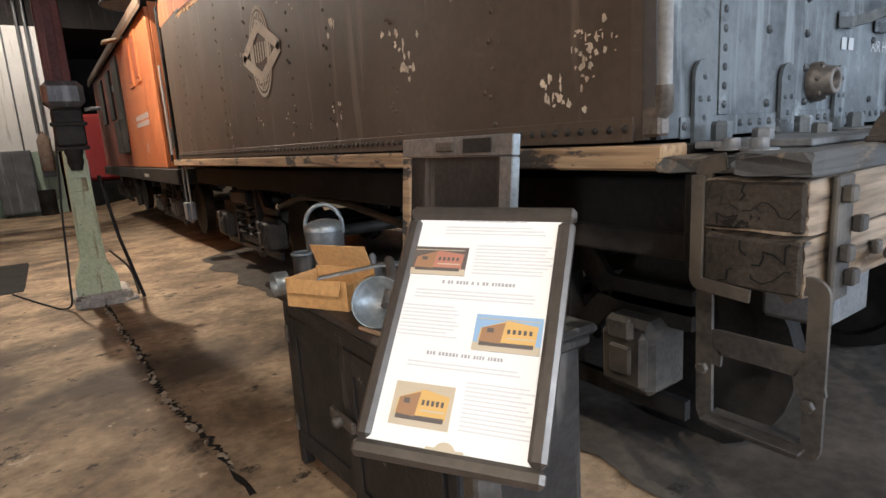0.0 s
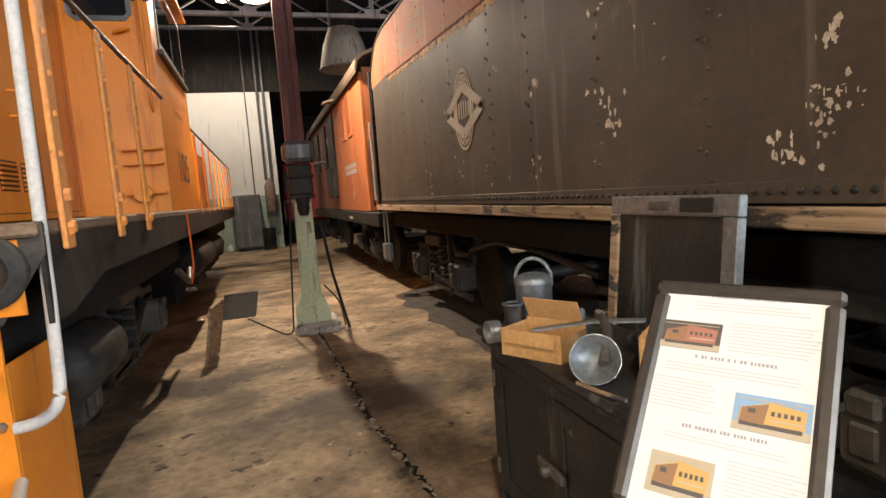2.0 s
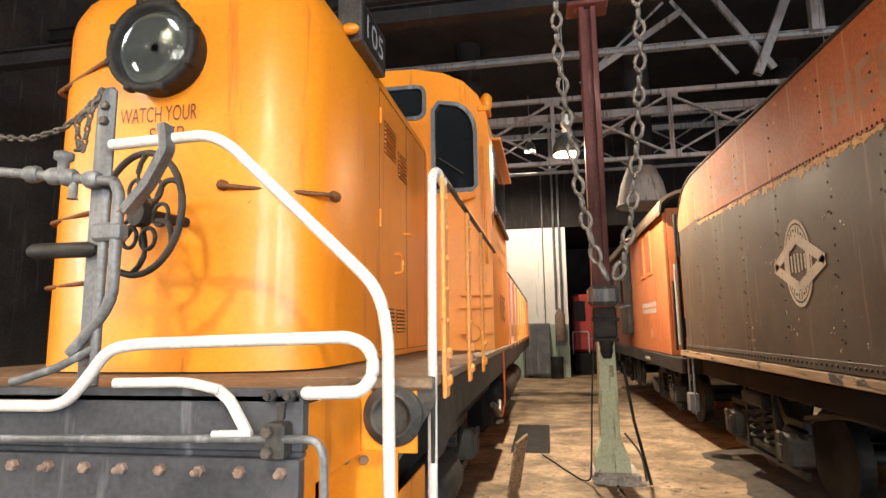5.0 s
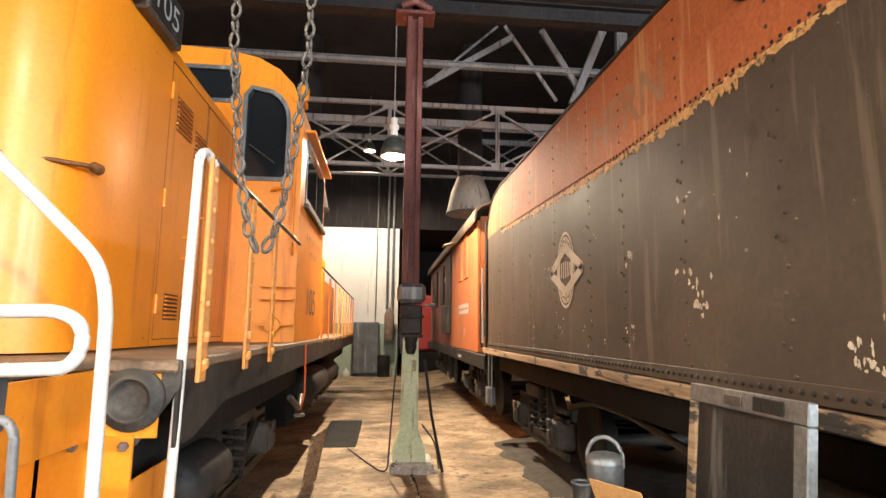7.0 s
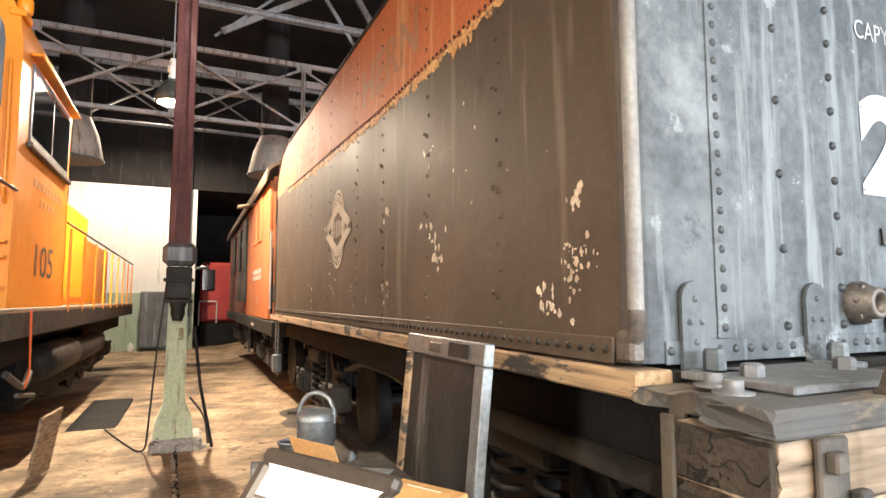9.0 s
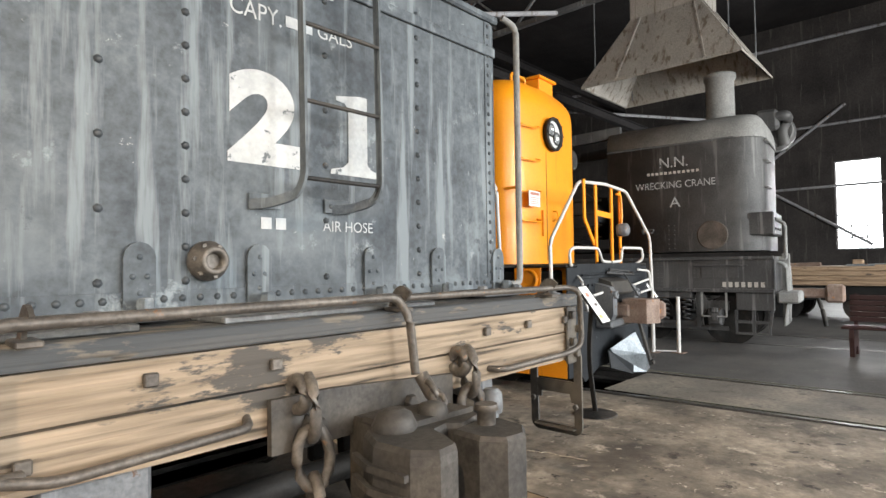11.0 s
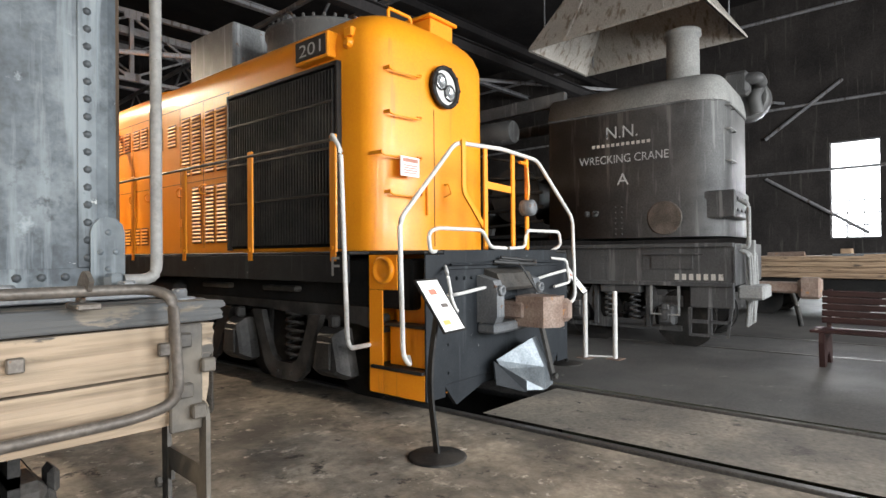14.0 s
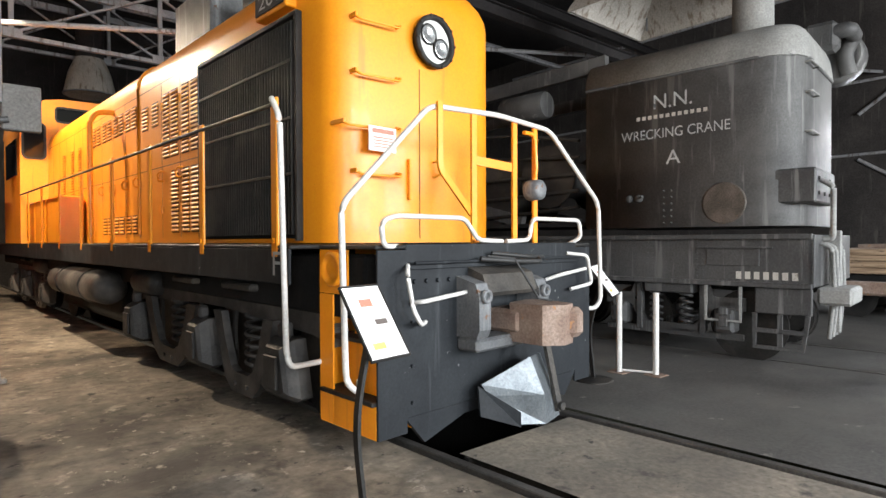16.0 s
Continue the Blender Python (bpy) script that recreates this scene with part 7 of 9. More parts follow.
g.tube([(-0.76, 5.95, 1.44), (-0.755, 5.97, 1.1), (-0.76, 6.02, 0.9), (-0.80, 6.05, 0.75)], 0.010, 6, 0.1)
solid("extension_cord", g, ORANGECORD, "orange extension cord hanging from the locomotive deck", "cord")
g = Geo()
g.box(-0.16, -0.015, 0, 0.16, 0.015, 0.62, 0.006, pose(-0.72, 6.35, floor_z(-0.6, 6.35) + 0.01, 14, -8, 70))
solid("leaning_board", g, LOGS, "weathered board leaning against the locomotive truck", "board")

# ---- the yellow road switcher ----
RCX = 8.53
rs = thing("yellow_road_switcher", (RCX, 9, 0), "bright yellow diesel road switcher with black pilot and white rails", "locomotive")
turn(rs, 8.53, 2.6, TRACK_TURN)
HALF201 = 1.0
g = Geo()
nose(g, RCX, HALF201, DECK + 0.01, 3.98, 3.13, 3.72, 0.40, 0.29, 0.08)
part("nose", g, YELLOW, rs)
g = Geo()
g.loft([hood_ring(y, HALF201, DECK + 0.01, 3.98, 0.40, RCX) for y in (3.71, 14.3)], True, False, False)
part("long_hood", g, YELLOW, rs)
sx = RCX - HALF201
g = Geo()
g.box(sx - 0.02, 3.66, 1.52, sx + 0.01, 5.70, 3.38, 0.01)
gr = part("radiator_screen", g, NEARBLACK, rs, "black slatted radiator screen")
for k in range(40):
    y = 3.70 + k * 0.0505
    g = Geo()
    g.box(sx - 0.07, y, 1.55, sx - 0.02, y + 0.016, 3.35, 0.004)
    part("slat", g, BLACKIRON, gr)
for z in (2.05, 2.52, 3.0):
    g = Geo()
    g.box(sx - 0.08, 3.68, z, sx - 0.07, 5.70, z + 0.025, 0.002)
    part("tie_bar", g, BLACKIRON, gr)
g = Geo()
for a, b, c, d in ((3.63, 3.67, 1.50, 3.40), (5.70, 5.74, 1.50, 3.40), (3.63, 5.74, 3.38, 3.42)):
    g.box(sx - 0.06, a, c, sx, b, d, 0.004)
part("screen_frame", g, BLACKIRON, gr)
for y in (5.78, 6.42, 7.06, 7.98, 8.62, 9.26, 9.9, 10.54, 11.18, 11.82, 12.46, 13.1, 13.74):
    g = Geo()
    g.box(sx - 0.0015, y, 1.55, sx + 0.002, y + 0.009, 3.5, 0)
    part("door_gap", g, DARKLETTER, rs)
for z in (2.44, 3.5):
    g = Geo()
    g.box(sx - 0.0015, 5.76, z, sx + 0.002, 14.2, z + 0.008, 0)
    part("door_gap", g, DARKLETTER, rs)
g = Geo()
g.tube([(sx - 0.008, 7.98, 1.6), (sx - 0.008, 7.98, 3.60)] + [(sx + 0.40 - 0.41 * math.cos(radians(a)), 7.98, 3.58 + 0.41 * math.sin(radians(a))) for a in range(0, 91, 15)], 0.02, 8)
part("hood_seam", g, YELLOW, rs)
for y in (6.40, 7.04, 8.60, 9.24):
    for z in (1.9, 2.75, 3.2):
        g = Geo()
        g.tube([(sx - 0.012, y, z - 0.05), (sx - 0.012, y, z + 0.05)], 0.012, 8)
        part("hinge", g, YELLOW, rs)
# slat yellow is a darker copy of the hood paint, shade put into it
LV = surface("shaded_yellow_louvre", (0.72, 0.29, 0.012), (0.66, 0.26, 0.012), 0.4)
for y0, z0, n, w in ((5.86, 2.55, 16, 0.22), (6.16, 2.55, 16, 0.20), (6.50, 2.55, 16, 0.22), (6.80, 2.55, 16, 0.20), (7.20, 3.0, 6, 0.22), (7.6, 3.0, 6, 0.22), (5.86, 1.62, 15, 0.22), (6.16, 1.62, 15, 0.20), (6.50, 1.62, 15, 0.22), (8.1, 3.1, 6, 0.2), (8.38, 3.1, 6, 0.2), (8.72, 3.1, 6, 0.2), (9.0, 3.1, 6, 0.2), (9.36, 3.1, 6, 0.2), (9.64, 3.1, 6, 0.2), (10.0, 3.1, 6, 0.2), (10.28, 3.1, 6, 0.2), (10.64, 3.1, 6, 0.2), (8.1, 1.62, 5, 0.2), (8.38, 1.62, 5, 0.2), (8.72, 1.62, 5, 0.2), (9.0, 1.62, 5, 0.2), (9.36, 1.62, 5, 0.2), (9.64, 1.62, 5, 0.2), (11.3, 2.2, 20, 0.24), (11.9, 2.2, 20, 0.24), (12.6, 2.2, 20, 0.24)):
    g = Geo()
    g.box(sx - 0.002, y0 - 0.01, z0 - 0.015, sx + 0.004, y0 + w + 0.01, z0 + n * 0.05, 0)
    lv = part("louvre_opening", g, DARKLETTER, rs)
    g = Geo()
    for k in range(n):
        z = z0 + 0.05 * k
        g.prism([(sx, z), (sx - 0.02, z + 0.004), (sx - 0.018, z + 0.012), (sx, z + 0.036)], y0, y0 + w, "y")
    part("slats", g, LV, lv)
for y in (6.36, 7.0, 8.0, 8.55, 9.2, 9.85, 10.5):
    g = Geo()
    g.tube([(sx, y, 2.38), (sx - 0.05, y, 2.38), (sx - 0.05, y + 0.10, 2.34), (sx - 0.05, y + 0.06, 2.26), (sx, y, 2.26)], 0.013, 8, 0.03)
    part("door_handle", g, YELLOW, rs)
g = Geo()
g.box(sx - 0.10, 3.72, 3.47, sx + 0.1, 4.28, 3.74, 0.012)
nb = part("number_board", g, YELLOW, rs)
g = Geo()
g.box(sx - 0.112, 3.75, 3.50, sx - 0.10, 4.25, 3.71, 0.004)
part("board_face", g, BLACKIRON, nb)
lettering("board_number", "201", 0.36, 0.13, facing(sx - 0.114, 4.0, 3.60, "+x"), WHITEPAINT, nb)
g = Geo()
g.lathe([(0.05, 0), (0.06, -0.03), (0.055, -0.08), (0.03, -0.1)], (sx + 0.06, 3.52, 3.58), "x", 14)
g.box(sx - 0.02, 3.46, 3.64, sx + 0.12, 3.58, 3.74, 0.01)
part("class_lamp", g, YELLOW, rs)
# nose fittings
g = Geo()
hc = (RCX, 3.13, 3.26)
g.lathe([(0.20, 0.05), (0.215, -0.03), (0.235, -0.05), (0.235, -0.075), (0.2, -0.085), (0.19, -0.05), (0.18, 0.02)], hc, "y", 32)
hd = part("headlight", g, BLACKIRON, rs)
g = Geo()
g.lathe([(0.192, -0.005), (0.19, -0.045)], hc, "y", 28)
part("backing", g, plain("dull_white_backing", (0.55, 0.55, 0.54), 0.5), hd)
for dx, dz in ((-0.075, 0.05), (0.075, -0.05)):
    g = Geo()
    g.lathe([(0.082, -0.046), (0.082, -0.062), (0.076, -0.066), (0.05, -0.056), (0.001, -0.05)], (hc[0] + dx, hc[1], hc[2] + dz), "y", 20)
    part("lamp_bulb", g, plain("sealed_beam_mirror", (0.62, 0.64, 0.65), 0.22, 0.8), hd)
    g = Geo()
    g.ring((hc[0] + dx, hc[1] - 0.06, hc[2] + dz), "y", 0.086, 0.009, 24, 6)
    part("lamp_rim", g, BLACKIRON, hd)
for k in range(10):
    a = 2 * math.pi * k / 10
    g = Geo()
    g.nut((hc[0] + 0.222 * math.cos(a), hc[1] - 0.07, hc[2] + 0.222 * math.sin(a)), "y", 0.016, -0.02)
    part("bolt", g, BLACKIRON, hd)
for z, xa, xb in ((3.30, 7.72, 8.14), (2.86, 7.72, 8.14), (2.44, 7.60, 8.14), (2.06, 7.72, 8.14)):
    g = Geo()
    g.tube([(xa, 3.36, z), (xa, 3.15, z), (xa + 0.03, 3.11, z - 0.03), (xb - 0.03, 3.06, z - 0.03), (xb, 3.08, z), (xb, 3.18, z)], 0.010, 8, 0.02)
    for x in (xa, xb):
        g.box(x - 0.012, 3.12, z - 0.014, x + 0.012, 3.30, z + 0.022, 0.004)
    part("grab_iron", g, YELLOW, rs)
g = Geo()
g.box(7.78, 3.045, 2.22, 8.06, 3.06, 2.42, 0.004)
sg = part("warning_plate", g, PAPER, rs, "small white warning plate")
g = Geo()
g.box(7.81, 3.042, 2.365, 8.03, 3.044, 2.40, 0)
for k in range(4):
    g.box(7.82, 3.042, 2.25 + k * 0.025, 8.02, 3.044, 2.26 + k * 0.025, 0)
part("print_bars", g, PICTURES[3], sg, "", "stuff")
g = Geo()
g.box(RCX - 0.14, 3.125, 1.52, RCX - 0.135, 3.132, 3.0, 0)
g.box(RCX + 0.62, 3.18, 1.52, RCX + 0.625, 3.21, 2.9, 0)
part("door_seam", g, DARKLETTER, rs, "", "stuff")
g = Geo()
g.tube([(8.55, 3.12, 2.2), (8.55, 3.06, 2.2), (8.6, 3.06, 2.1), (8.55, 3.12, 2.06)], 0.01, 8, 0.02)
g.box(8.25, 3.10, 1.85, 8.29, 3.14, 2.2, 0.006)
part("door_handle", g, YELLOW, rs)
g = Geo()
g.tube([(8.0, 3.42, 3.95), (8.0, 3.42, 4.06), (8.35, 3.42, 4.06), (8.35, 3.42, 3.95)], 0.02, 8, 0.04)
part("roof_grab_iron", g, YELLOW, rs)
g = Geo()
g.box(8.55, 3.3, 3.85, 8.95, 3.75, 4.10, 0.01)
g.box(8.5, 3.26, 4.10, 9.0, 3.8, 4.14, 0.012)
part("roof_box", g, YELLOW, rs)
g = Geo()
g.lathe([(0.80, -0.1), (0.80, 0.22), (0.83, 0.24), (0.83, 0.28), (0.6, 0.30), (0.3, 0.28)], (RCX, 5.0, 3.95), "z", 36)
for k in range(40):
    a = 2 * math.pi * k / 40
    g.nut((RCX + 0.8 * math.cos(a), 5.0 + 0.8 * math.sin(a), 4.23), "z", 0.02, 0.05)
part("fan_housing", g, CRANEGREY, rs)
g = Geo()
g.box(7.75, 6.05, 3.9, 8.6, 7.2, 4.55, 0.02)
part("roof_hatch_box", g, GREYSTEEL, rs)
g = Geo()
for k in range(60):
    g.nut((sx + 0.18, 6.1 + k * 0.11, 3.87), "z", 0.014, 0.035)
part("roof_bolts", g, YELLOW, rs, "", "stuff")
# deck, sill, pilot
g = Geo()
g.box(RCX - 1.27, 2.29, DECK - 0.03, RCX + 1.27, 2.96, DECK, 0.008)
g.box(RCX - 1.50, 2.96, DECK - 0.03, RCX + 1.50, 19.6, DECK, 0.008)
part("deck", g, BLACKIRON, rs)
for s in (-1, 1):
    g = Geo()
    g.box(RCX + s * 1.48, 2.98, 1.19, RCX + s * 1.50, 19.6, DECK - 0.03, 0.004)
    part("side_sill", g, NAVY, rs)
    o = RCX + s * 1.26
    q = -s
    for nm, x0, y0, z0, x1, y1, z1 in (("corner_strip", 0, 2.80, 0.20, 0.015, 2.97, 1.12), ("lamp_panel", 0, 2.62, 1.125, 0.015, 2.97, 1.435), ("well_back", 0.30, 2.31, 0.22, 0.315, 2.95, 1.435), ("well_end", 0.016, 2.93, 0.34, 0.29, 2.945, 1.12), ("riser", 0, 2.31, 0.20, 0.015, 2.795, 0.42), ("riser", 0.09, 2.31, 0.455, 0.105, 2.795, 0.79), ("riser", 0.18, 2.31, 0.825, 0.195, 2.795, 1.12)):
        g = Geo()
        g.box(o + q * x0, y0, z0, o + q * x1, y1, z1, 0.003)
        part(nm, g, YELLOW, rs)
    g = Geo()
    g.box(o, 2.285, 0.20, o + q * 0.25, 2.305, 1.435, 0.003)
    part("well_front", g, NAVY, rs)
    for z, x0 in ((0.422, -0.03), (0.795, 0.06)):
        g = Geo()
        g.box(o + q * x0, 2.31, z, o + q * 0.29, 2.93, z + 0.028, 0.005)
        part("step_tread", g, BLACKIRON, rs)
    g = Geo()
    g.lathe([(0.12, 0), (0.125, -0.03 * q), (0.1, -0.05 * q), (0.095, -0.02 * q), (0.05, -0.03 * q), (0.01, -0.035 * q)], (o, 2.77, 1.30), "x", 22)
    part("corner_lamp", g, YELLOW, rs)
g = Geo()
g.box(RCX - 1.02, 2.285, 0.30, RCX + 1.02, 2.335, DECK + 0.005, 0.006)
g.prism([(RCX - 1.02, 0.30), (RCX - 0.85, 0.10), (RCX - 0.45, 0.22), (RCX + 0.45, 0.22), (RCX + 0.85, 0.10), (RCX + 1.02, 0.30)], 2.29, 2.33, "y")
part("pilot_plate", g, NAVY, rs, "scuffed blue-black pilot plate")
g = Geo()
for k in range(8):
    g.nut((RCX - 0.95 + k * 0.11, 2.285, 1.22), "y", 0.018, -0.02)
for z in (0.4, 0.65, 0.95):
    g.nut((RCX - 0.97, 2.285, z), "y", 0.014, -0.014)
part("pilot_bolts", g, NAVY, rs, "", "stuff")
for x0 in (RCX - 0.54, RCX + 0.16):
    g = Geo()
    ring0 = [(2.29, 1.24), (2.10, 1.19), (2.06, 1.10), (2.06, 0.86), (2.09, 0.80), (2.29, 0.80)]
    g.loft([[(x0 + d, a, b) for a, b in ring0] for d in (0.0, 0.012, 0.11, 0.122)], False)
    g.lathe([(0.05, 0), (0.05, -0.03), (0.03, -0.035), (0.028, 0.0)], (x0 + 0.06, 2.06, 1.10), "y", 14)
    part("draft_cheek", g, GREYSTEEL, rs)
g = Geo()
g.prism([(2.29, 1.30), (2.14, 1.25), (2.08, 1.12), (2.11, 1.09), (2.17, 1.20), (2.29, 1.24)], RCX - 0.42, RCX + 0.17, "x")
part("striker_casting", g, STEPIRON, rs, "dark cast striker above the coupler")
g = Geo()
g.box(RCX - 0.54, 2.08, 0.70, RCX + 0.28, 2.29, 0.795, 0.02)
part("carrier_iron", g, GREYSTEEL, rs)
g = Geo()
g.box(RCX - 1.0, 2.262, 1.30, RCX + 1.0, 2.284, 1.335, 0.004)
part("pilot_rib", g, NAVY, rs)
g = Geo()
g.tube([(RCX - 0.98, 2.24, 1.345), (RCX + 0.98, 2.24, 1.345)], 0.012, 8)
part("cut_lever", g, NAVY, rs)
g = Geo()
g.box(RCX - 0.18, 2.0, 0.80, RCX + 0.08, 2.4, 0.98, 0.03)
g.prism([(RCX - 0.16, 2.10), (RCX - 0.16, 1.80), (RCX - 0.02, 1.70), (RCX + 0.12, 1.73), (RCX + 0.16, 1.88), (RCX + 0.20, 2.10), (RCX + 0.10, 2.15)], 0.74, 1.03, "z")
g.box(RCX + 0.06, 1.68, 0.78, RCX + 0.22, 1.92, 1.0, 0.04)
part("coupler", g, RUST, rs, "rusty knuckle coupler")
g = Geo()
g.tube([(RCX - 0.3, 2.2, 1.38), (RCX - 0.1, 2.1, 1.36), (RCX, 1.95, 1.06), (RCX + 0.1, 1.9, 1.04)], 0.01, 6)
g.tube([(RCX - 0.35, 2.22, 1.36), (RCX - 0.1, 2.10, 1.34), (RCX + 0.22, 2.08, 1.33), (RCX + 0.3, 2.2, 1.36)], 0.02, 8, 0.1)
g.tube([(RCX - 0.2, 2.24, 1.40), (RCX + 0.1, 2.12, 1.37), (RCX + 0.4, 2.2, 1.36)], 0.016, 8, 0.1)
part_each("air_hose", g, RUBBER, rs)
g = Geo()
rows_ = [[(RCX - 0.40, 2.16, 0.44), (RCX - 0.06, 1.98, 0.62), (RCX + 0.22, 2.10, 0.60), (RCX + 0.40, 2.2, 0.46)], [(RCX - 0.36, 2.12, 0.36), (RCX - 0.05, 1.86, 0.36), (RCX + 0.22, 1.98, 0.36), (RCX + 0.42, 2.14, 0.34)], [(RCX - 0.22, 1.98, 0.15), (RCX - 0.03, 1.86, 0.14), (RCX + 0.20, 1.90, 0.15), (RCX + 0.32, 2.02, 0.18)]]
v = [p for r_ in rows_ for p in r_]
f_ = [[r_ * 4 + k, r_ * 4 + k + 1, (r_ + 1) * 4 + k + 1, (r_ + 1) * 4 + k] for r_ in range(2) for k in range(3)]
g.add(v + [(x, y + 0.012, z) for x, y, z in v], f_ + [[i + 12 for i in q_] for q_ in f_])
part("snow_deflector", g, SHINYSTEEL, rs, "bent bright steel deflector plate")
for x0, y0, dx in ((RCX - 0.42, 2.12, -0.02), (RCX + 0.44, 2.14, 0.03)):
    g = Geo()
    g.loft([[(x0, y0 + 0.06, 0.43), (x0 + 0.22 * (1 if dx < 0 else -1), y0 - 0.16, 0.24), (x0 + 0.22 * (1 if dx < 0 else -1), y0 - 0.16, 0.13), (x0 + dx, y0 + 0.02, 0.22)], [(x0, y0 + 0.075, 0.43), (x0 + 0.22 * (1 if dx < 0 else -1), y0 - 0.145, 0.24), (x0 + 0.22 * (1 if dx < 0 else -1), y0 - 0.145, 0.13), (x0 + dx, y0 + 0.035, 0.22)]], False)
    part("deflector_wing", g, NAVY, rs)
g = Geo()
g.bar([(RCX + 0.18, 2.02, 0.74), (RCX + 0.14, 1.86, 0.20)], 0.06, 0.03, (0, 1, 0))
g.nut((RCX + 0.145, 1.855, 0.24), "y", 0.035, -0.03)
part("deflector_arm", g, STEPIRON, rs)
# white and yellow end rails
g = Geo()
g.tube([(7.28, 2.50, 0.56), (7.22, 2.42, 0.50), (7.09, 2.38, 0.60), (7.06, 2.38, 1.72), (7.84, 2.40, 2.47), (8.55, 2.36, 2.50), (9.25, 2.36, 2.47), (9.94, 2.28, 1.85), (9.95, 2.26, 0.92), (9.88, 2.28, 0.84), (9.72, 2.36, 0.86)], 0.021, 10, 0.09)
part("end_handrail", g, WHITEPIPE, rs, "white painted bent-pipe end rail")
g = Geo()
g.tube([(7.46, 2.32, 1.46), (7.30, 2.26, 1.46), (7.28, 2.26, 1.62), (7.40, 2.26, 1.66), (8.05, 2.26, 1.66), (8.22, 2.28, 1.50), (8.55, 2.32, 1.49)], 0.018, 10, 0.06)
part("platform_rail", g, WHITEPIPE, rs)
g = Geo()
g.tube([(8.6, 2.32, 1.49), (8.88, 2.30, 1.50), (8.92, 2.30, 1.68), (9.6, 2.28, 1.68), (9.64, 2.28, 1.52), (9.55, 2.36, 1.46)], 0.018, 10, 0.06)
part("platform_rail", g, WHITEPIPE, rs)
for pts in ([(7.52, 2.28, 1.33), (7.44, 2.19, 1.28), (7.47, 2.17, 1.05), (7.54, 2.17, 0.94), (7.66, 2.26, 0.94)], [(7.55, 2.28, 1.08), (7.56, 2.18, 1.09), (8.0, 2.18, 1.13), (8.02, 2.28, 1.12)], [(9.4, 2.28, 1.38), (9.58, 2.18, 1.36), (9.66, 2.18, 1.10), (9.4, 2.24, 1.06)], [(9.05, 2.26, 1.16), (9.15, 2.18, 1.20), (9.55, 2.18, 1.24)]):
    g = Geo()
    g.tube(pts, 0.016, 8, 0.05)
    part("pilot_grab_iron", g, WHITEPIPE, rs)
g = Geo()
g.bar([(7.90, 2.36, 2.50), (7.90, 2.36, 2.02), (8.28, 2.40, 1.70)], 0.05, 0.02, (0, 1, 0.05), 0.05)
part("gate_brace", g, YELLOW, rs)
for x, zt in ((8.28, 2.50), (8.78, 2.50), (9.06, 2.48)):
    g = Geo()
    g.bar([(x, 2.38, DECK), (x, 2.38, zt)], 0.055, 0.02, (0, 1, 0))
    part("rail_post", g, YELLOW, rs)
g = Geo()
g.bar([(8.28, 2.39, 2.12), (8.80, 2.39, 2.10)], 0.07, 0.02, (0, 1, 0))
g.tube([(8.86, 2.34, 2.40), (9.0, 2.34, 2.40), (9.03, 2.34, 2.1), (8.98, 2.34, 1.95)], 0.018, 8, 0.05)
part("gate_panel", g, YELLOW, rs)
g = Geo()
g.lathe([(0.085, 0), (0.09, -0.03), (0.085, -0.12), (0.06, -0.14), (0.02, -0.14)], (8.95, 2.36, 1.92), "y", 20)
part("plug_receptacle", g, GREYSTEEL, rs)
g = Geo()
g.tube([(7.42, 2.98, 0.62), (7.02, 2.95, 0.62), (6.99, 2.95, 0.72), (6.99, 3.02, 2.36), (6.99, 3.14, 2.52), (7.03, 3.18, 2.48)], 0.021, 10, 0.07)
part("side_handrail", g, WHITEPIPE, rs)
for y in (3.18, 4.52, 5.95, 7.4, 9.0, 10.5, 12.0, 13.4):
    g = Geo()
    g.box(7.025, y - 0.045, 1.38, 7.05, y + 0.045, 2.53, 0.008)
    g.nut((7.025, y, 1.50), "x", 0.022, -0.015)
    part("rail_post", g, YELLOW, rs)
g = Geo()
g.tube([(7.03, 3.2, 2.48), (7.03, 14.3, 2.50)], 0.017, 8)
part("side_rail_rod", g, IRON, rs)
lettering("end_letter", "F", 0.11, 0.17, facing(7.022, 3.14, 1.335, "+x"), WHITEPAINT, rs)
# cab
KF, KB = 14.3, 16.6
def road_cab_outline():
    pts = [(7.03, DECK), (7.03, 3.90)]
    for k in range(0, 13):
        a = radians(180 - 15 * k)
        pts.append((RCX + 1.52 * (abs(math.cos(a)) ** 0.55) * (1 if math.cos(a) > 0 else -1), 3.95 + 0.72 * abs(math.sin(a)) ** 0.85))
    return pts + [(10.03, 3.90), (10.03, DECK)]
g = Geo()
g.loft([[(x, y, z) for x, z in road_cab_outline()] for y in (KF + 0.06, KB)], True, False, False)
part("cab_shell", g, YELLOW, rs)
wl = window_loop(7.08, 7.48, 3.30, 4.06, 0.09)
wr = [(2 * RCX - x, z) for x, z in wl]
tl_ = window_loop(7.68, 8.38, 4.14, 4.46, 0.08)
tr_ = [(2 * RCX - x, z) for x, z in tl_]
part("cab_front", wall_with_holes(road_cab_outline(), [wl, wr, tl_, tr_], KF, KF + 0.06), YELLOW, rs)
part("cab_back", wall_with_holes(road_cab_outline(), [], KB - 0.05, KB), YELLOW, rs)
for loop in (wl, wr, tl_, tr_):
    g = Geo()
    g.sweep([(x, KF - 0.004, z) for x, z in loop], [(-0.02, -0.012), (0.02, -0.012), (0.02, 0.02), (-0.02, 0.02)], (0, 1, 0), True, False)
    wf = part("window_gasket", g, RUBBER, rs)
    g = Geo()
    g.add([(x, KF + 0.03, z) for x, z in loop], [list(range(len(loop)))])
    part("pane", g, BLACKGLASS, wf)
g = Geo()
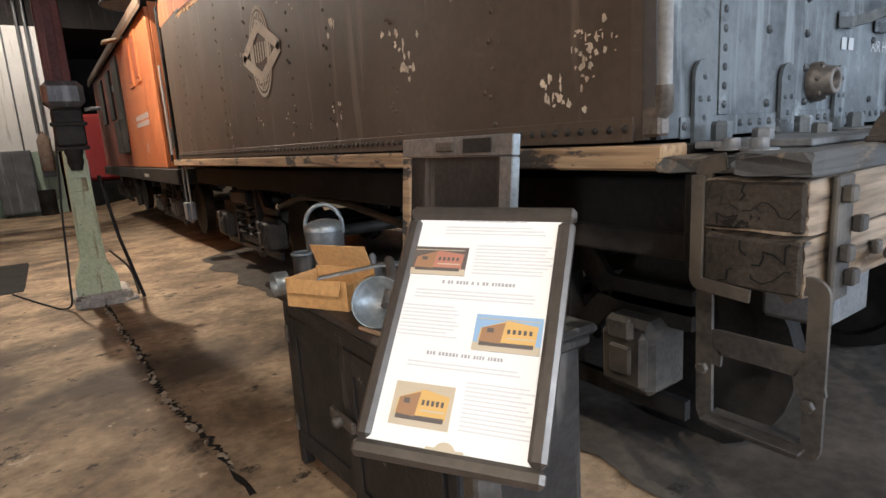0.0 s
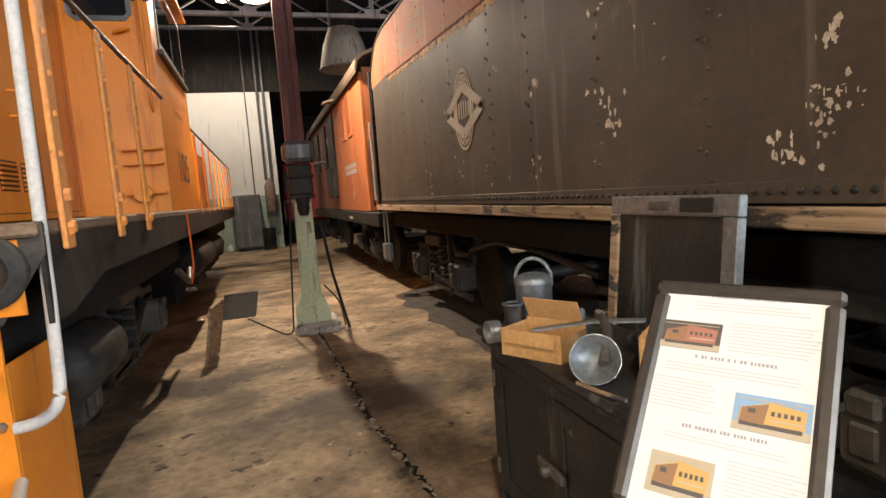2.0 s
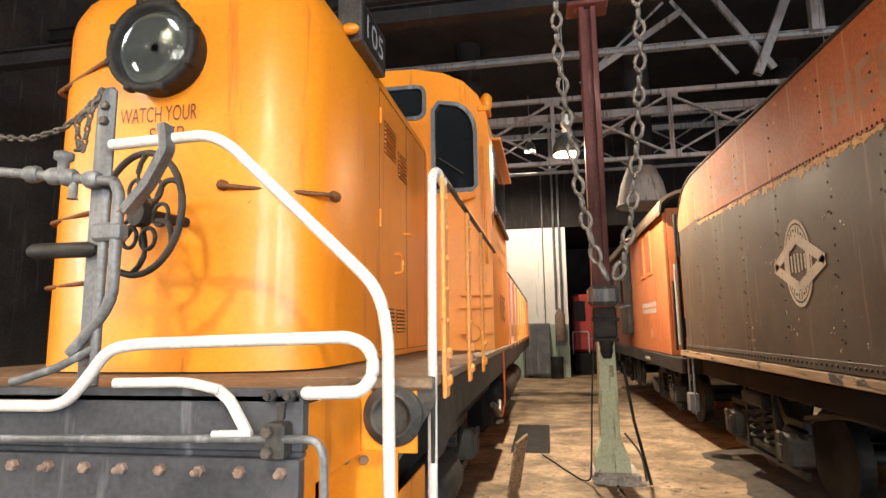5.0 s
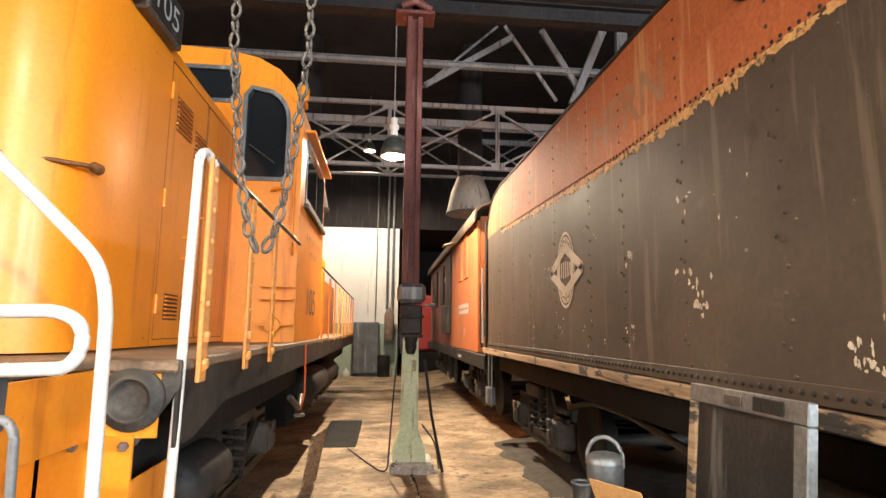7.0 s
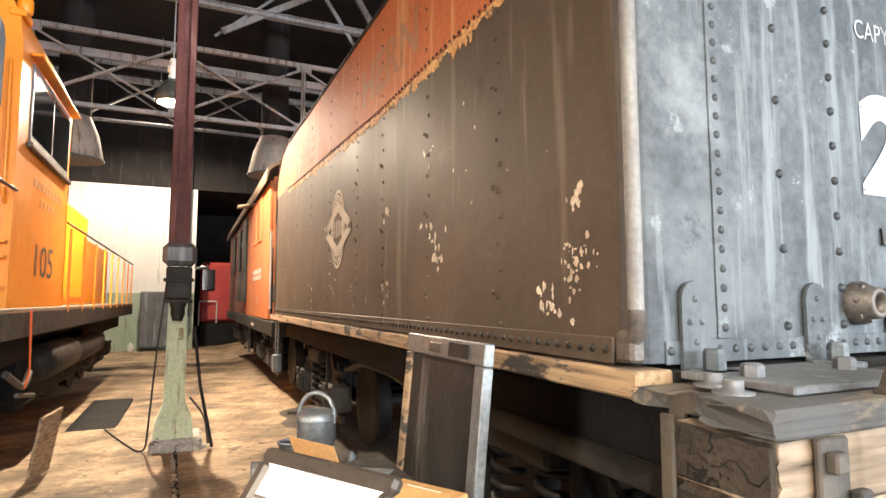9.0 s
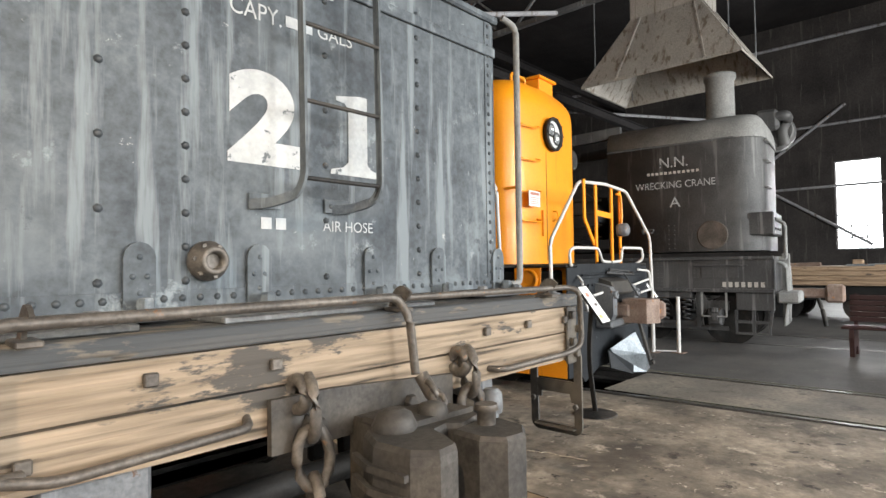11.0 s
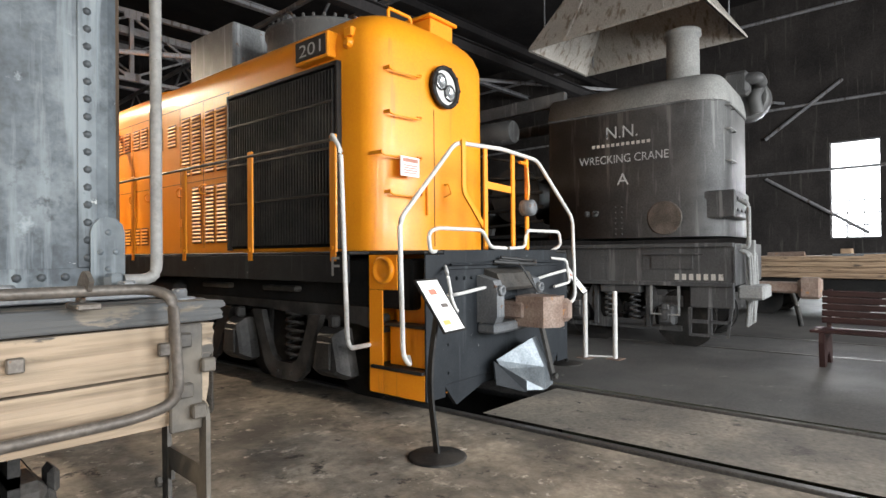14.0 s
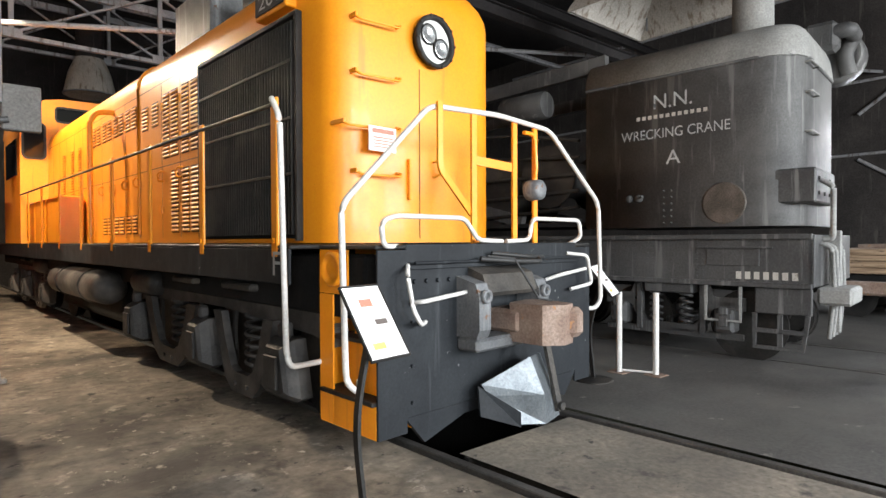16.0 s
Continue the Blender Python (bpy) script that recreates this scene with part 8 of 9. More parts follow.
g.box(7.01, 14.7, 2.95, 7.035, 16.2, 3.75, 0.02)
part("cab_window", g, BLACKGLASS, rs)
g = Geo()
g.tube([(7.20, 9.2, DECK), (7.20, 9.2, 3.30), (7.30, 9.2, 3.46), (7.56, 9.2, 3.48)], 0.04, 10, 0.12)
part("vent_pipe", g, YELLOW, rs)
for y0, y1 in ((11.0, 12.1), (12.2, 13.2), (13.25, 14.2)):
    g = Geo()
    g.box(7.12, y0, DECK, 7.50, y1, 2.30, 0.02)
    part("battery_box", g, YELLOW, rs)
g = Geo()
g.loft([hood_ring(y, HALF201, DECK + 0.01, 3.9, 0.4, RCX) for y in (16.6, 19.4)], True, True, False)
part("short_hood", g, YELLOW, rs)
# three-axle trucks with an uneven wheelbase, equaliser bars dipping between the axles
TRUCKGREY = surface("dusty_black_truck_iron", (0.026, 0.026, 0.026), (0.055, 0.052, 0.049), 0.55, 0.1, 3.0, 50, 0.3, None, None, ((0.12, 0.11, 0.10), 0.35))
for yc, way in ((5.1, 1), (15.0, -1)):
    axles = [yc - 1.65 * way, yc, yc + 2.1 * way]
    for y in axles:
        wheelset(rs, RCX, y, 0.5)
    for s in (-1, 1):
        xf = RCX + s * 1.12
        g = Geo()
        top = [(-2.2, 0.86), (-2.05, 1.02), (-1.3, 1.04), (-0.3, 1.06), (0.4, 1.06), (1.7, 1.04), (2.45, 1.0), (2.6, 0.84)]
        low = [(2.6, 0.72), (2.3, 0.78), (1.85, 0.80), (0.3, 0.86), (-0.3, 0.86), (-1.4, 0.80), (-1.9, 0.78), (-2.2, 0.72)]
        g.prism([(yc + way * a, b) for a, b in top + low], xf - 0.06, xf + 0.06, "x")
        part("truck_frame", g, TRUCKGREY, rs)
        for a0, a1, mid in ((-1.42, -0.22, -1.0), (0.22, 1.86, 1.05)):
            g = Geo()
            c0 = (a0 + a1) / 2
            w_ = (a1 - a0) / 2
            outer = [(c0 - w_, 0.84), (c0 - w_ * 0.80, 0.56), (c0 - w_ * 0.58, 0.24), (c0 - w_ * 0.34, 0.13), (c0 + w_ * 0.34, 0.13), (c0 + w_ * 0.58, 0.24), (c0 + w_ * 0.80, 0.56), (c0 + w_, 0.84)]
            inner = [(c0 + w_ * 0.70, 0.84), (c0 + w_ * 0.55, 0.58), (c0 + w_ * 0.36, 0.36), (c0 + w_ * 0.2, 0.31), (c0 - w_ * 0.2, 0.31), (c0 - w_ * 0.36, 0.36), (c0 - w_ * 0.55, 0.58), (c0 - w_ * 0.70, 0.84)]
            g.prism([(yc + way * p[0], p[1]) for p in outer + inner], xf + s * 0.065, xf + s * 0.135, "x")
            eq = part("equaliser", g, TRUCKGREY, rs)
            for dx in (-0.12, 0.12):
                g = Geo()
                g.nut((xf + s * 0.135, yc + way * (c0 + dx), 0.21), "x", 0.022, s * 0.02)
                part("bolt", g, TRUCKGREY, eq)
            g = Geo()
            g.tube([(xf + 0.075 * math.sin(k * 0.62), yc + way * c0 + 0.095 * math.cos(k * 0.62), 0.33 + 0.0085 * k) for k in range(61)], 0.02, 6)
            part("spring", g, TRUCKGREY, rs)
        for y in axles:
            g = Geo()
            rings = []
            for d, k in ((0.06, 1.0), (0.16, 1.0), (0.24, 0.82), (0.27, 0.7)):
                rings.append([(xf + s * d, y + a * k, 0.5 + (b - 0.5) * k) for a, b in ((-0.25, 0.30), (-0.17, 0.26), (0.17, 0.26), (0.25, 0.30), (0.20, 0.52), (0.15, 0.74), (-0.15, 0.74), (-0.20, 0.52))])
            g.loft(rings, False)
            box_ = part("journal_box", g, TRUCKGREY, rs)
            g = Geo()
            g.box(xf + s * 0.27, y - 0.10, 0.36, xf + s * 0.295, y + 0.10, 0.62, 0.01)
            part("cover", g, TRUCKGREY, box_)
            g = Geo()
            g.box(xf + s * 0.10, y - 0.05, 0.74, xf + s * 0.20, y + 0.05, 0.86, 0.02)
            part("hinge_lug", g, TRUCKGREY, box_)
        for a0 in (-0.75, 0.55):
            g = Geo()
            g.box(xf + s * 0.02, yc + way * a0 - 0.3, 1.06, xf + s * 0.16, yc + way * a0 + 0.3, 1.12, 0.015)
            part("spring_plank", g, STEPIRON, rs)
        g = Geo()
        g.lathe([(0.05, -0.16), (0.12, -0.13), (0.15, -0.05), (0.15, 0.55), (0.13, 0.6)], (xf + s * 0.08, yc + way * 1.55, 1.0), "y", 18)
        part("brake_cylinder", g, TRUCKGREY, rs)
        for a0 in (-1.25, -0.4, 0.45, 1.65):
            g = Geo()
            g.bar([(xf - s * 0.02, yc + way * a0, 0.98), (xf - s * 0.02, yc + way * (a0 + 0.05), 0.62), (xf - s * 0.02, yc + way * (a0 + 0.02), 0.34)], 0.05, 0.03, (1, 0, 0))
            part("brake_hanger", g, TRUCKGREY, rs)
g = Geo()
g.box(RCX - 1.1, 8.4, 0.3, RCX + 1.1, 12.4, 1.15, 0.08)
part("fuel_tank", g, NEARBLACK, rs)
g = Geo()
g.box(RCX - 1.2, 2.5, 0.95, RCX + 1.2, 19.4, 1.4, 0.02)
part("underframe", g, NEARBLACK, rs)
g = Geo()
g.lathe([(0.02, -0.12), (0.14, -0.09), (0.22, -0.02), (0.235, 0.08), (0.235, 2.92), (0.22, 3.02), (0.14, 3.09), (0.02, 3.12)], (7.20, 8.2, 0.86), "y", 24)
part("air_reservoir", g, TRUCKGREY, rs)
for y in (8.9, 10.4):
    g = Geo()
    g.tube([(7.20 + 0.245 * math.cos(radians(a)), y, 0.86 + 0.245 * math.sin(radians(a))) for a in range(-90, 271, 20)], 0.012, 6)
    part("reservoir_strap", g, TRUCKGREY, rs)


# ---- the wrecking crane ----
KX0, KX1, KY0, KY1 = 12.55, 14.85, 1.50, 4.20
KCX = 13.7
kr = thing("wrecking_crane", (KCX, 5, 0), "sooty grey steam wrecking crane on a heavy rail car", "crane")
turn(kr, 12.75, 1.6, 6.0)
g = Geo()
def crane_ring(z, pull=0.0, r=0.45):
    out = []
    for cx, cy, a0 in ((KX0 + r, KY0 + r, 180), (KX1 - r, KY0 + r, 270)):
        for k in range(7):
            a = radians(a0 + 15 * k)
            out.append((cx + (r - pull) * math.cos(a), cy + (r - pull) * math.sin(a), z))
    return out + [(KX1 - pull, KY1, z), (KX0 + pull, KY1, z)]
g.loft([crane_ring(1.70), crane_ring(2.18), crane_ring(3.66)], True, True)
part("cab_side", g, CRANEGREY, kr)
g = Geo()
g.loft([crane_ring(1.66, -0.012), crane_ring(2.20, -0.012)], True, True)
part("skirt", g, CRANEGREY, kr)
g = Geo()
rings = []
for k, z in ((1.0, 0.0), (0.985, 0.12), (0.94, 0.26), (0.85, 0.38), (0.70, 0.46), (0.4, 0.51), (0.05, 0.52)):
    rings.append([(KCX + (x - KCX) * k, y if y > 2.2 else 2.2 - (2.2 - y) * (0.35 + 0.65 * k), 3.66 + z) for x, y, _ in crane_ring(0, -0.02)])
g.loft(rings, True, True)
part("roof", g, DUSTROOF, kr, "dust-covered rounded roof")
g = Geo()
g.lathe([(0.40, -0.25), (0.36, 0.0), (0.29, 0.12), (0.27, 0.2), (0.265, 0.95), (0.30, 0.96), (0.30, 1.05), (0.26, 1.05)], (14.1, 2.4, 4.2), "z", 24)
part("smokestack", g, DUSTROOF, kr)
g = Geo()
g.lathe([(0.34, 0), (0.38, 0.05), (0.38, 0.35), (0.3, 0.42)], (14.75, 1.55, 4.1), "x", 20)
g.tube([(14.3, 1.45, 4.3), (14.3, 1.28, 4.3), (14.7, 1.28, 4.3), (14.7, 1.4, 4.1), (14.75, 1.35, 3.8)], 0.1, 10, 0.1)
g.box(14.2, 1.4, 4.05, 14.5, 1.8, 4.45, 0.06)
part_each("steam_fitting", g, CRANEGREY, kr)
g = Geo()
g.tube([(KX0 - 0.01, KY1, 3.66), (KX0 - 0.01, KY0 + 0.45, 3.66), (KX0 + 0.13, KY0 + 0.13, 3.66), (KX0 + 0.45, KY0 - 0.01, 3.66), (KX1 - 0.45, KY0 - 0.01, 3.66)], 0.022, 8)
part("rain_gutter", g, CRANEGREY, kr)
for z in (2.32, 2.78, 3.25, 3.6):
    g = Geo()
    g.tube([(KX0 + 0.35, KY0 + 0.02, z), (KX0 + 0.34, KY0 - 0.06, z), (KX0 + 0.72, KY0 - 0.07, z), (KX0 + 0.72, KY0 + 0.01, z)], 0.013, 6, 0.03)
    part("grab_iron", g, DUSTROOF, kr)
g = Geo()
g.box(KX0 + 0.05, KY0 - 0.16, 1.92, KX0 + 1.15, KY0 + 0.3, 2.32, 0.02)
for k in range(3):
    for z in (2.03, 2.2):
        g.nut((KX0 + 0.18 + 0.3 * k, KY0 - 0.16, z), "y", 0.025, -0.02)
part("counterweight", g, CRANEGREY, kr)
lettering("owner_initials", "N.N.", 0.50, 0.19, facing(KX0 - 0.003, 2.94, 3.34, "+x"), WHITEPAINT, kr)
lettering("crane_text", "WRECKING CRANE", 1.42, 0.13, facing(KX0 - 0.003, 2.94, 2.92, "+x"), WHITEPAINT, kr)
lettering("crane_letter", "A", 0.19, 0.18, facing(KX0 - 0.003, 2.93, 2.59, "+x"), WHITEPAINT, kr)
g = Geo()
for k in range(12):
    y = 2.50 + k * 0.08
    g.box(KX0 - 0.003, y, 3.12, KX0 - 0.001, y + 0.05, 3.17, 0)
part("small_letter_bars", g, FADEDWHITE, kr, "small unreadable lettering", "stuff")
g = Geo()
g.lathe([(0.26, 0.001), (0.26, -0.004), (0.24, -0.005)], (KX0 - 0.014, 2.30, 1.95), "x", 24)
part("round_patch", g, IRON, kr)
g = Geo()
for y in (2.95, 3.05):
    for k in range(6):
        g.rivet((KX0 - 0.012, y, 1.72 + k * 0.085), (-1, 0, 0), 0.016)
for k in range(2):
    g.lathe([(0.05, 0), (0.05, -0.05), (0.02, -0.06)], (KX0 - 0.012, 3.52 - 0.14 * k, 2.06), "x", 10)
g.tube([(KX0 - 0.06, 3.38, 2.06), (KX0 - 0.1, 3.30, 2.08)], 0.02, 6)
part("skirt_fittings", g, CRANEGREY, kr, "", "stuff")
g = Geo()
g.box(KX0 + 0.05, 4.2, 1.70, KX1 - 0.05, 9.0, 1.76, 0)
g.box(KX0 + 0.4, 4.25, 1.76, KX1 - 0.4, 4.3, 3.9, 0)
part("machinery_deck", g, NEARBLACK, kr)
for y, z, r, w in ((5.0, 2.5, 0.5, 1.6), (6.2, 2.3, 0.6, 1.4), (7.3, 2.8, 0.4, 1.5)):
    g = Geo()
    g.lathe([(r, 0), (r, 0.06), (r * 0.6, 0.08), (r * 0.6, w - 0.08), (r, w - 0.06), (r, w)], (KX0 + 0.2, y, z), "x", 24)
    part("winch_drum", g, BLACKIRON, kr)
for k in range(5):
    g = Geo()
    g.tube([(KX0 + 0.15, 4.4, 3.0 - 0.25 * k), (KX0 + 0.1, 5.5 + 0.4 * k, 3.2 - 0.35 * k), (KX0 + 0.3, 8.4, 3.5 - 0.2 * k)], 0.03, 6)
    part("control_rod", g, BLACKIRON, kr)
for x in (KX0 + 0.25, KX1 - 0.25):
    g = Geo()
    g.bar([(x, 4.0, 4.1), (x, 12.5, 3.75)], 0.12, 0.22, (0, 0, 1))
    g.bar([(x, 5.5, 1.8), (x, 12.5, 3.6)], 0.12, 0.2, (0, 0, 1))
    part("boom_chord", g, CRANEGREY, kr)
g = Geo()
g.lathe([(0.2, 0), (0.22, 0.04), (0.22, 0.8), (0.2, 0.84)], (KX0 + 0.2, 5.0, 3.65), "y", 16)
part("roof_cylinder", g, CRANEGREY, kr)
g = Geo()
g.box(KX0, 1.36, 0.95, KX0 + 0.05, 11, 1.55, 0.008)
g.box(KX0 - 0.06, 1.36, 1.50, KX0 + 0.05, 11, 1.56, 0.006)
g.box(KX0 - 0.06, 1.36, 0.93, KX0 + 0.05, 11, 0.99, 0.006)
g.box(KX1 - 0.05, 1.36, 0.95, KX1, 11, 1.55, 0.008)
g.box(KX0, 1.34, 0.95, KX1, 1.40, 1.55, 0.008)
part("car_frame", g, CRANEGREY, kr)
g = Geo()
for y in (2.55, 2.62, 3.2, 3.27, 3.9, 3.97):
    for k in range(7):
        g.rivet((KX0, y, 1.04 + k * 0.07), (-1, 0, 0), 0.014)
part("frame_rivets", g, CRANEGREY, kr, "", "stuff")
g = Geo()
g.box(KX0 - 0.02, 1.9, 1.18, KX0, 2.5, 1.42, 0.004)
g.tube([(KX0 - 0.05, 1.75, 1.40), (KX0 - 0.05, 2.6, 1.40)], 0.012, 6)
part("locker_door", g, CRANEGREY, kr)
g = Geo()
for k in range(7):
    g.box(KX0 - 0.003, 1.5 + k * 0.1, 1.02, KX0 - 0.001, 1.56 + k * 0.1, 1.11, 0)
part("weight_bars", g, FADEDWHITE, kr, "unreadable stencilled weight", "stuff")
g = Geo()
g.box(KX0, 1.36, 0.62, KX0 + 0.05, 1.95, 0.93, 0.01)
g.bar([(KX0, 1.40, 0.62), (KX0, 1.45, 0.22), (KX0, 1.95, 0.22), (KX0, 1.95, 0.62)], 0.05, 0.03, (1, 0, 0))
g.bar([(KX0, 1.4, 0.42), (KX0, 1.95, 0.42)], 0.05, 0.03, (1, 0, 0))
g.bar([(KX0, 1.68, 0.22), (KX0, 1.68, 0.62)], 0.05, 0.03, (1, 0, 0))
part("side_steps", g, CRANEGREY, kr)
g = Geo()
g.bar([(KX0 - 0.03, 2.1, 0.93), (KX0 - 0.03, 2.1, 0.5), (KX0 - 0.03, 2.5, 0.5), (KX0 - 0.03, 2.5, 0.93)], 0.035, 0.02, (1, 0, 0))
part("stirrup", g, DUSTROOF, kr)
g = Geo()
g.box(KX0 + 0.1, 1.0, 0.75, KX0 + 0.8, 1.34, 0.95, 0.03)
g.tube([(KX0 + 0.2, 1.3, 1.5), (KX0 + 0.2, 1.2, 1.5), (KX0 + 0.2, 1.2, 2.1), (KX0 + 0.2, 1.35, 2.2)], 0.03, 8, 0.05)
for k in range(4):
    g.tube([(KX0 + 0.25 + 0.22 * k, 1.33, 1.45), (KX0 + 0.25 + 0.22 * k, 1.22, 1.4), (KX0 + 0.3 + 0.2 * k, 1.2, 0.9), (KX0 + 0.3 + 0.2 * k, 1.25, 0.35)], 0.025, 8, 0.05)
g.box(KX0 + 0.55, 1.18, 0.4, KX0 + 0.65, 1.3, 1.6, 0.01)
part("end_piping", g, DUSTROOF, kr)
g = Geo()
g.box(13.95, 0.7, 0.78, 14.2, 1.34, 0.95, 0.03)
g.box(13.9, 0.42, 0.70, 14.3, 0.72, 1.02, 0.04)
part("coupler", g, RUST, kr)
g = Geo()
g.tube([(14.6, 1.3, 0.9), (14.6, 0.9, 0.85), (14.65, 0.8, 0.5), (14.66, 0.75, 0.2)], 0.04, 8, 0.1)
part("air_hose", g, BLACKIRON, kr)
for y in (2.1, 3.5, 5.2, 6.6):
    wheelset(kr, KCX, y, 0.42)
for xs_ in (KX0 + 0.12, KX1 - 0.12):
    archbar_truck(kr, KCX, 2.3, 3.7, xs_, CRANEGREY)
    archbar_truck(kr, KCX, 5.2, 6.6, xs_, CRANEGREY)
g = Geo()
g.box(KX0 + 0.3, 1.45, 0.85, KX1 - 0.3, 11, 1.5, 0)
part("underframe", g, NEARBLACK, kr)

# rails of the crane's own track
for rx in (KCX - 0.75, KCX + 0.75):
    g = Geo()
    g.box(rx - 0.035, -9.2, -0.05, rx + 0.035, 12, 0.008, 0.006)
    turn(solid("rail", g, RAILSTEEL, "worn steel rail flush with the dark floor", "rail", "embedded rails", "structure"), 12.75, 1.6, 6.0)

# white post stand, bench, flat car with timber
st = thing("pipe_stand", (11.0, 2.6, 0), "low white-painted pipe posts on small base plates", "post")
for x, y in ((10.93, 2.76), (11.10, 2.41)):
    g = Geo()
    g.tube([(x, y, 0.0), (x, y, 0.90), (x, y, 0.912)], 0.032, 12)
    part("post", g, WHITEPIPE, st)
    g = Geo()
    g.box(x - 0.10, y - 0.10, 0.0, x + 0.10, y + 0.10, 0.012, 0.004)
    part("base_plate", g, RUST, st)
g = Geo()
g.tube([(10.93, 2.76, 0.03), (11.10, 2.41, 0.03)], 0.014, 8)
part("tie_rod", g, WHITEPIPE, st)
bn = thing("slatted_bench", (12.5, -0.5, 0), "dark red slatted wooden waiting bench", "bench")
for k in range(4):
    g = Geo()
    g.box(12.22 + 0.115 * k, -1.7, 0.42, 12.325 + 0.115 * k, 0.38, 0.455, 0.008)
    part("seat_slat", g, BENCHRED, bn)
for k in range(5):
    g = Geo()
    g.box(12.70 + 0.018 * k, -1.65, 0.50 + 0.085 * k, 12.73 + 0.018 * k, 0.33, 0.575 + 0.085 * k, 0.008)
    part("back_slat", g, BENCHRED, bn)
for y in (0.25, -0.65, -1.55):
    g = Geo()
    g.prism([(12.24, 0.0), (12.36, 0.0), (12.42, 0.12), (12.50, 0.16), (12.58, 0.12), (12.64, 0.0), (12.76, 0.0), (12.72, 0.42), (12.22, 0.42), (12.20, 0.30)], y - 0.03, y + 0.03, "y")
    part("leg", g, BENCHRED, bn)
    g = Geo()
    g.bar([(12.72, y, 0.40), (12.83, y, 0.93)], 0.05, 0.05, (0, 1, 0))
    part("back_post", g, BENCHRED, bn)
fc = thing("flat_car", (19.3, -1, 0), "timber flat car loaded with planks and scrap", "rail car")
for k in range(4):
    g = Geo()
    g.box(17.9 + 0.02 * k, -7 + 0.3 * k, 0.86 + 0.115 * k, 20.6, 3.2 - 0.15 * k, 0.968 + 0.115 * k, 0.015)
    part("timber", g, LOGS, fc)
g = Geo()
g.box(18.0, -7.2, 0.5, 20.5, 3.3, 0.85, 0.02)
part("frame", g, NEARBLACK, fc)
for y in (-6.0, -4.4, 0.8, 2.4):
    wheelset(fc, 19.3, y, 0.36)
rng = random.Random(21)
for k in range(26):
    g = Geo()
    y, x = rng.uniform(-6.5, 2.6), rng.uniform(18.0, 19.4)
    a = rng.uniform(-0.5, 0.5)
    L = rng.uniform(0.5, 1.5)
    z = 1.33
    if k % 3:
        g.tube([(x, y, z), (x + L * a, y - L, z + 0.02)], rng.uniform(0.02, 0.07), 8)
    else:
        g.box(x, y, 1.32, x + 0.3, y + rng.uniform(0.2, 0.5), 1.32 + rng.uniform(0.1, 0.3), 0.02)
    solid("scrap_piece", g, rng.choice((IRON, GREYSTEEL, LOGS, RUST)), "piece of scrap lying on the flat car", "scrap", "scrap on the flat car")


# ---- signs ----
def framed_panel(parent, tl, tr, bl, frame_mat, width):
    """A flat framed sheet by three of its corners; returns the frame's pose and size."""
    tl, tr, bl = Vector(tl), Vector(tr), Vector(bl)
    ux, uy = (tr - tl), (tl - bl)
    w, h = ux.length, uy.length
    ex = ux.normalized()
    ez = ex.cross(uy.normalized()).normalized()
    ey = ez.cross(ex)
    c = (tr + bl) / 2
    m = Matrix(((ex.x, ey.x, ez.x, c.x), (ex.y, ey.y, ez.y, c.y), (ex.z, ey.z, ez.z, c.z), (0, 0, 0, 1)))
    f = width
    for x0, y0, x1, y1 in ((-w / 2, h / 2 - f, w / 2, h / 2), (-w / 2, -h / 2, w / 2, -h / 2 + f), (-w / 2, -h / 2 + f, -w / 2 + f, h / 2 - f), (w / 2 - f, -h / 2 + f, w / 2, h / 2 - f)):
        g = Geo()
        g.box(x0, y0, -0.012, x1, y1, 0.012, 0.007, m)
        part("frame_rail", g, frame_mat, parent)
    g = Geo()
    g.box(-w / 2 + f * 0.5, -h / 2 + f * 0.5, -0.008, w / 2 - f * 0.5, h / 2 - f * 0.5, 0.004, 0.001, m)
    sheet = part("printed_sheet", g, PAPER, parent, "white printed sheet under glass")
    return m, w, h, sheet


def print_blocks(sheet, m, blocks):
    for name, x0, y0, x1, y1, mt in blocks:
        g = Geo()
        g.box(x0, y0, 0.0045, x1, y1, 0.0055, 0, m)
        part(name, g, mt, sheet)


sg = thing("information_sign", (0.62, 0.9, 0), "framed white information sheet on a sloping stand", "sign")
m, w, h, sheet = framed_panel(sg, SIGN[0], SIGN[1], SIGN[2], FRAMEMETAL, 0.027)
rng = random.Random(2)


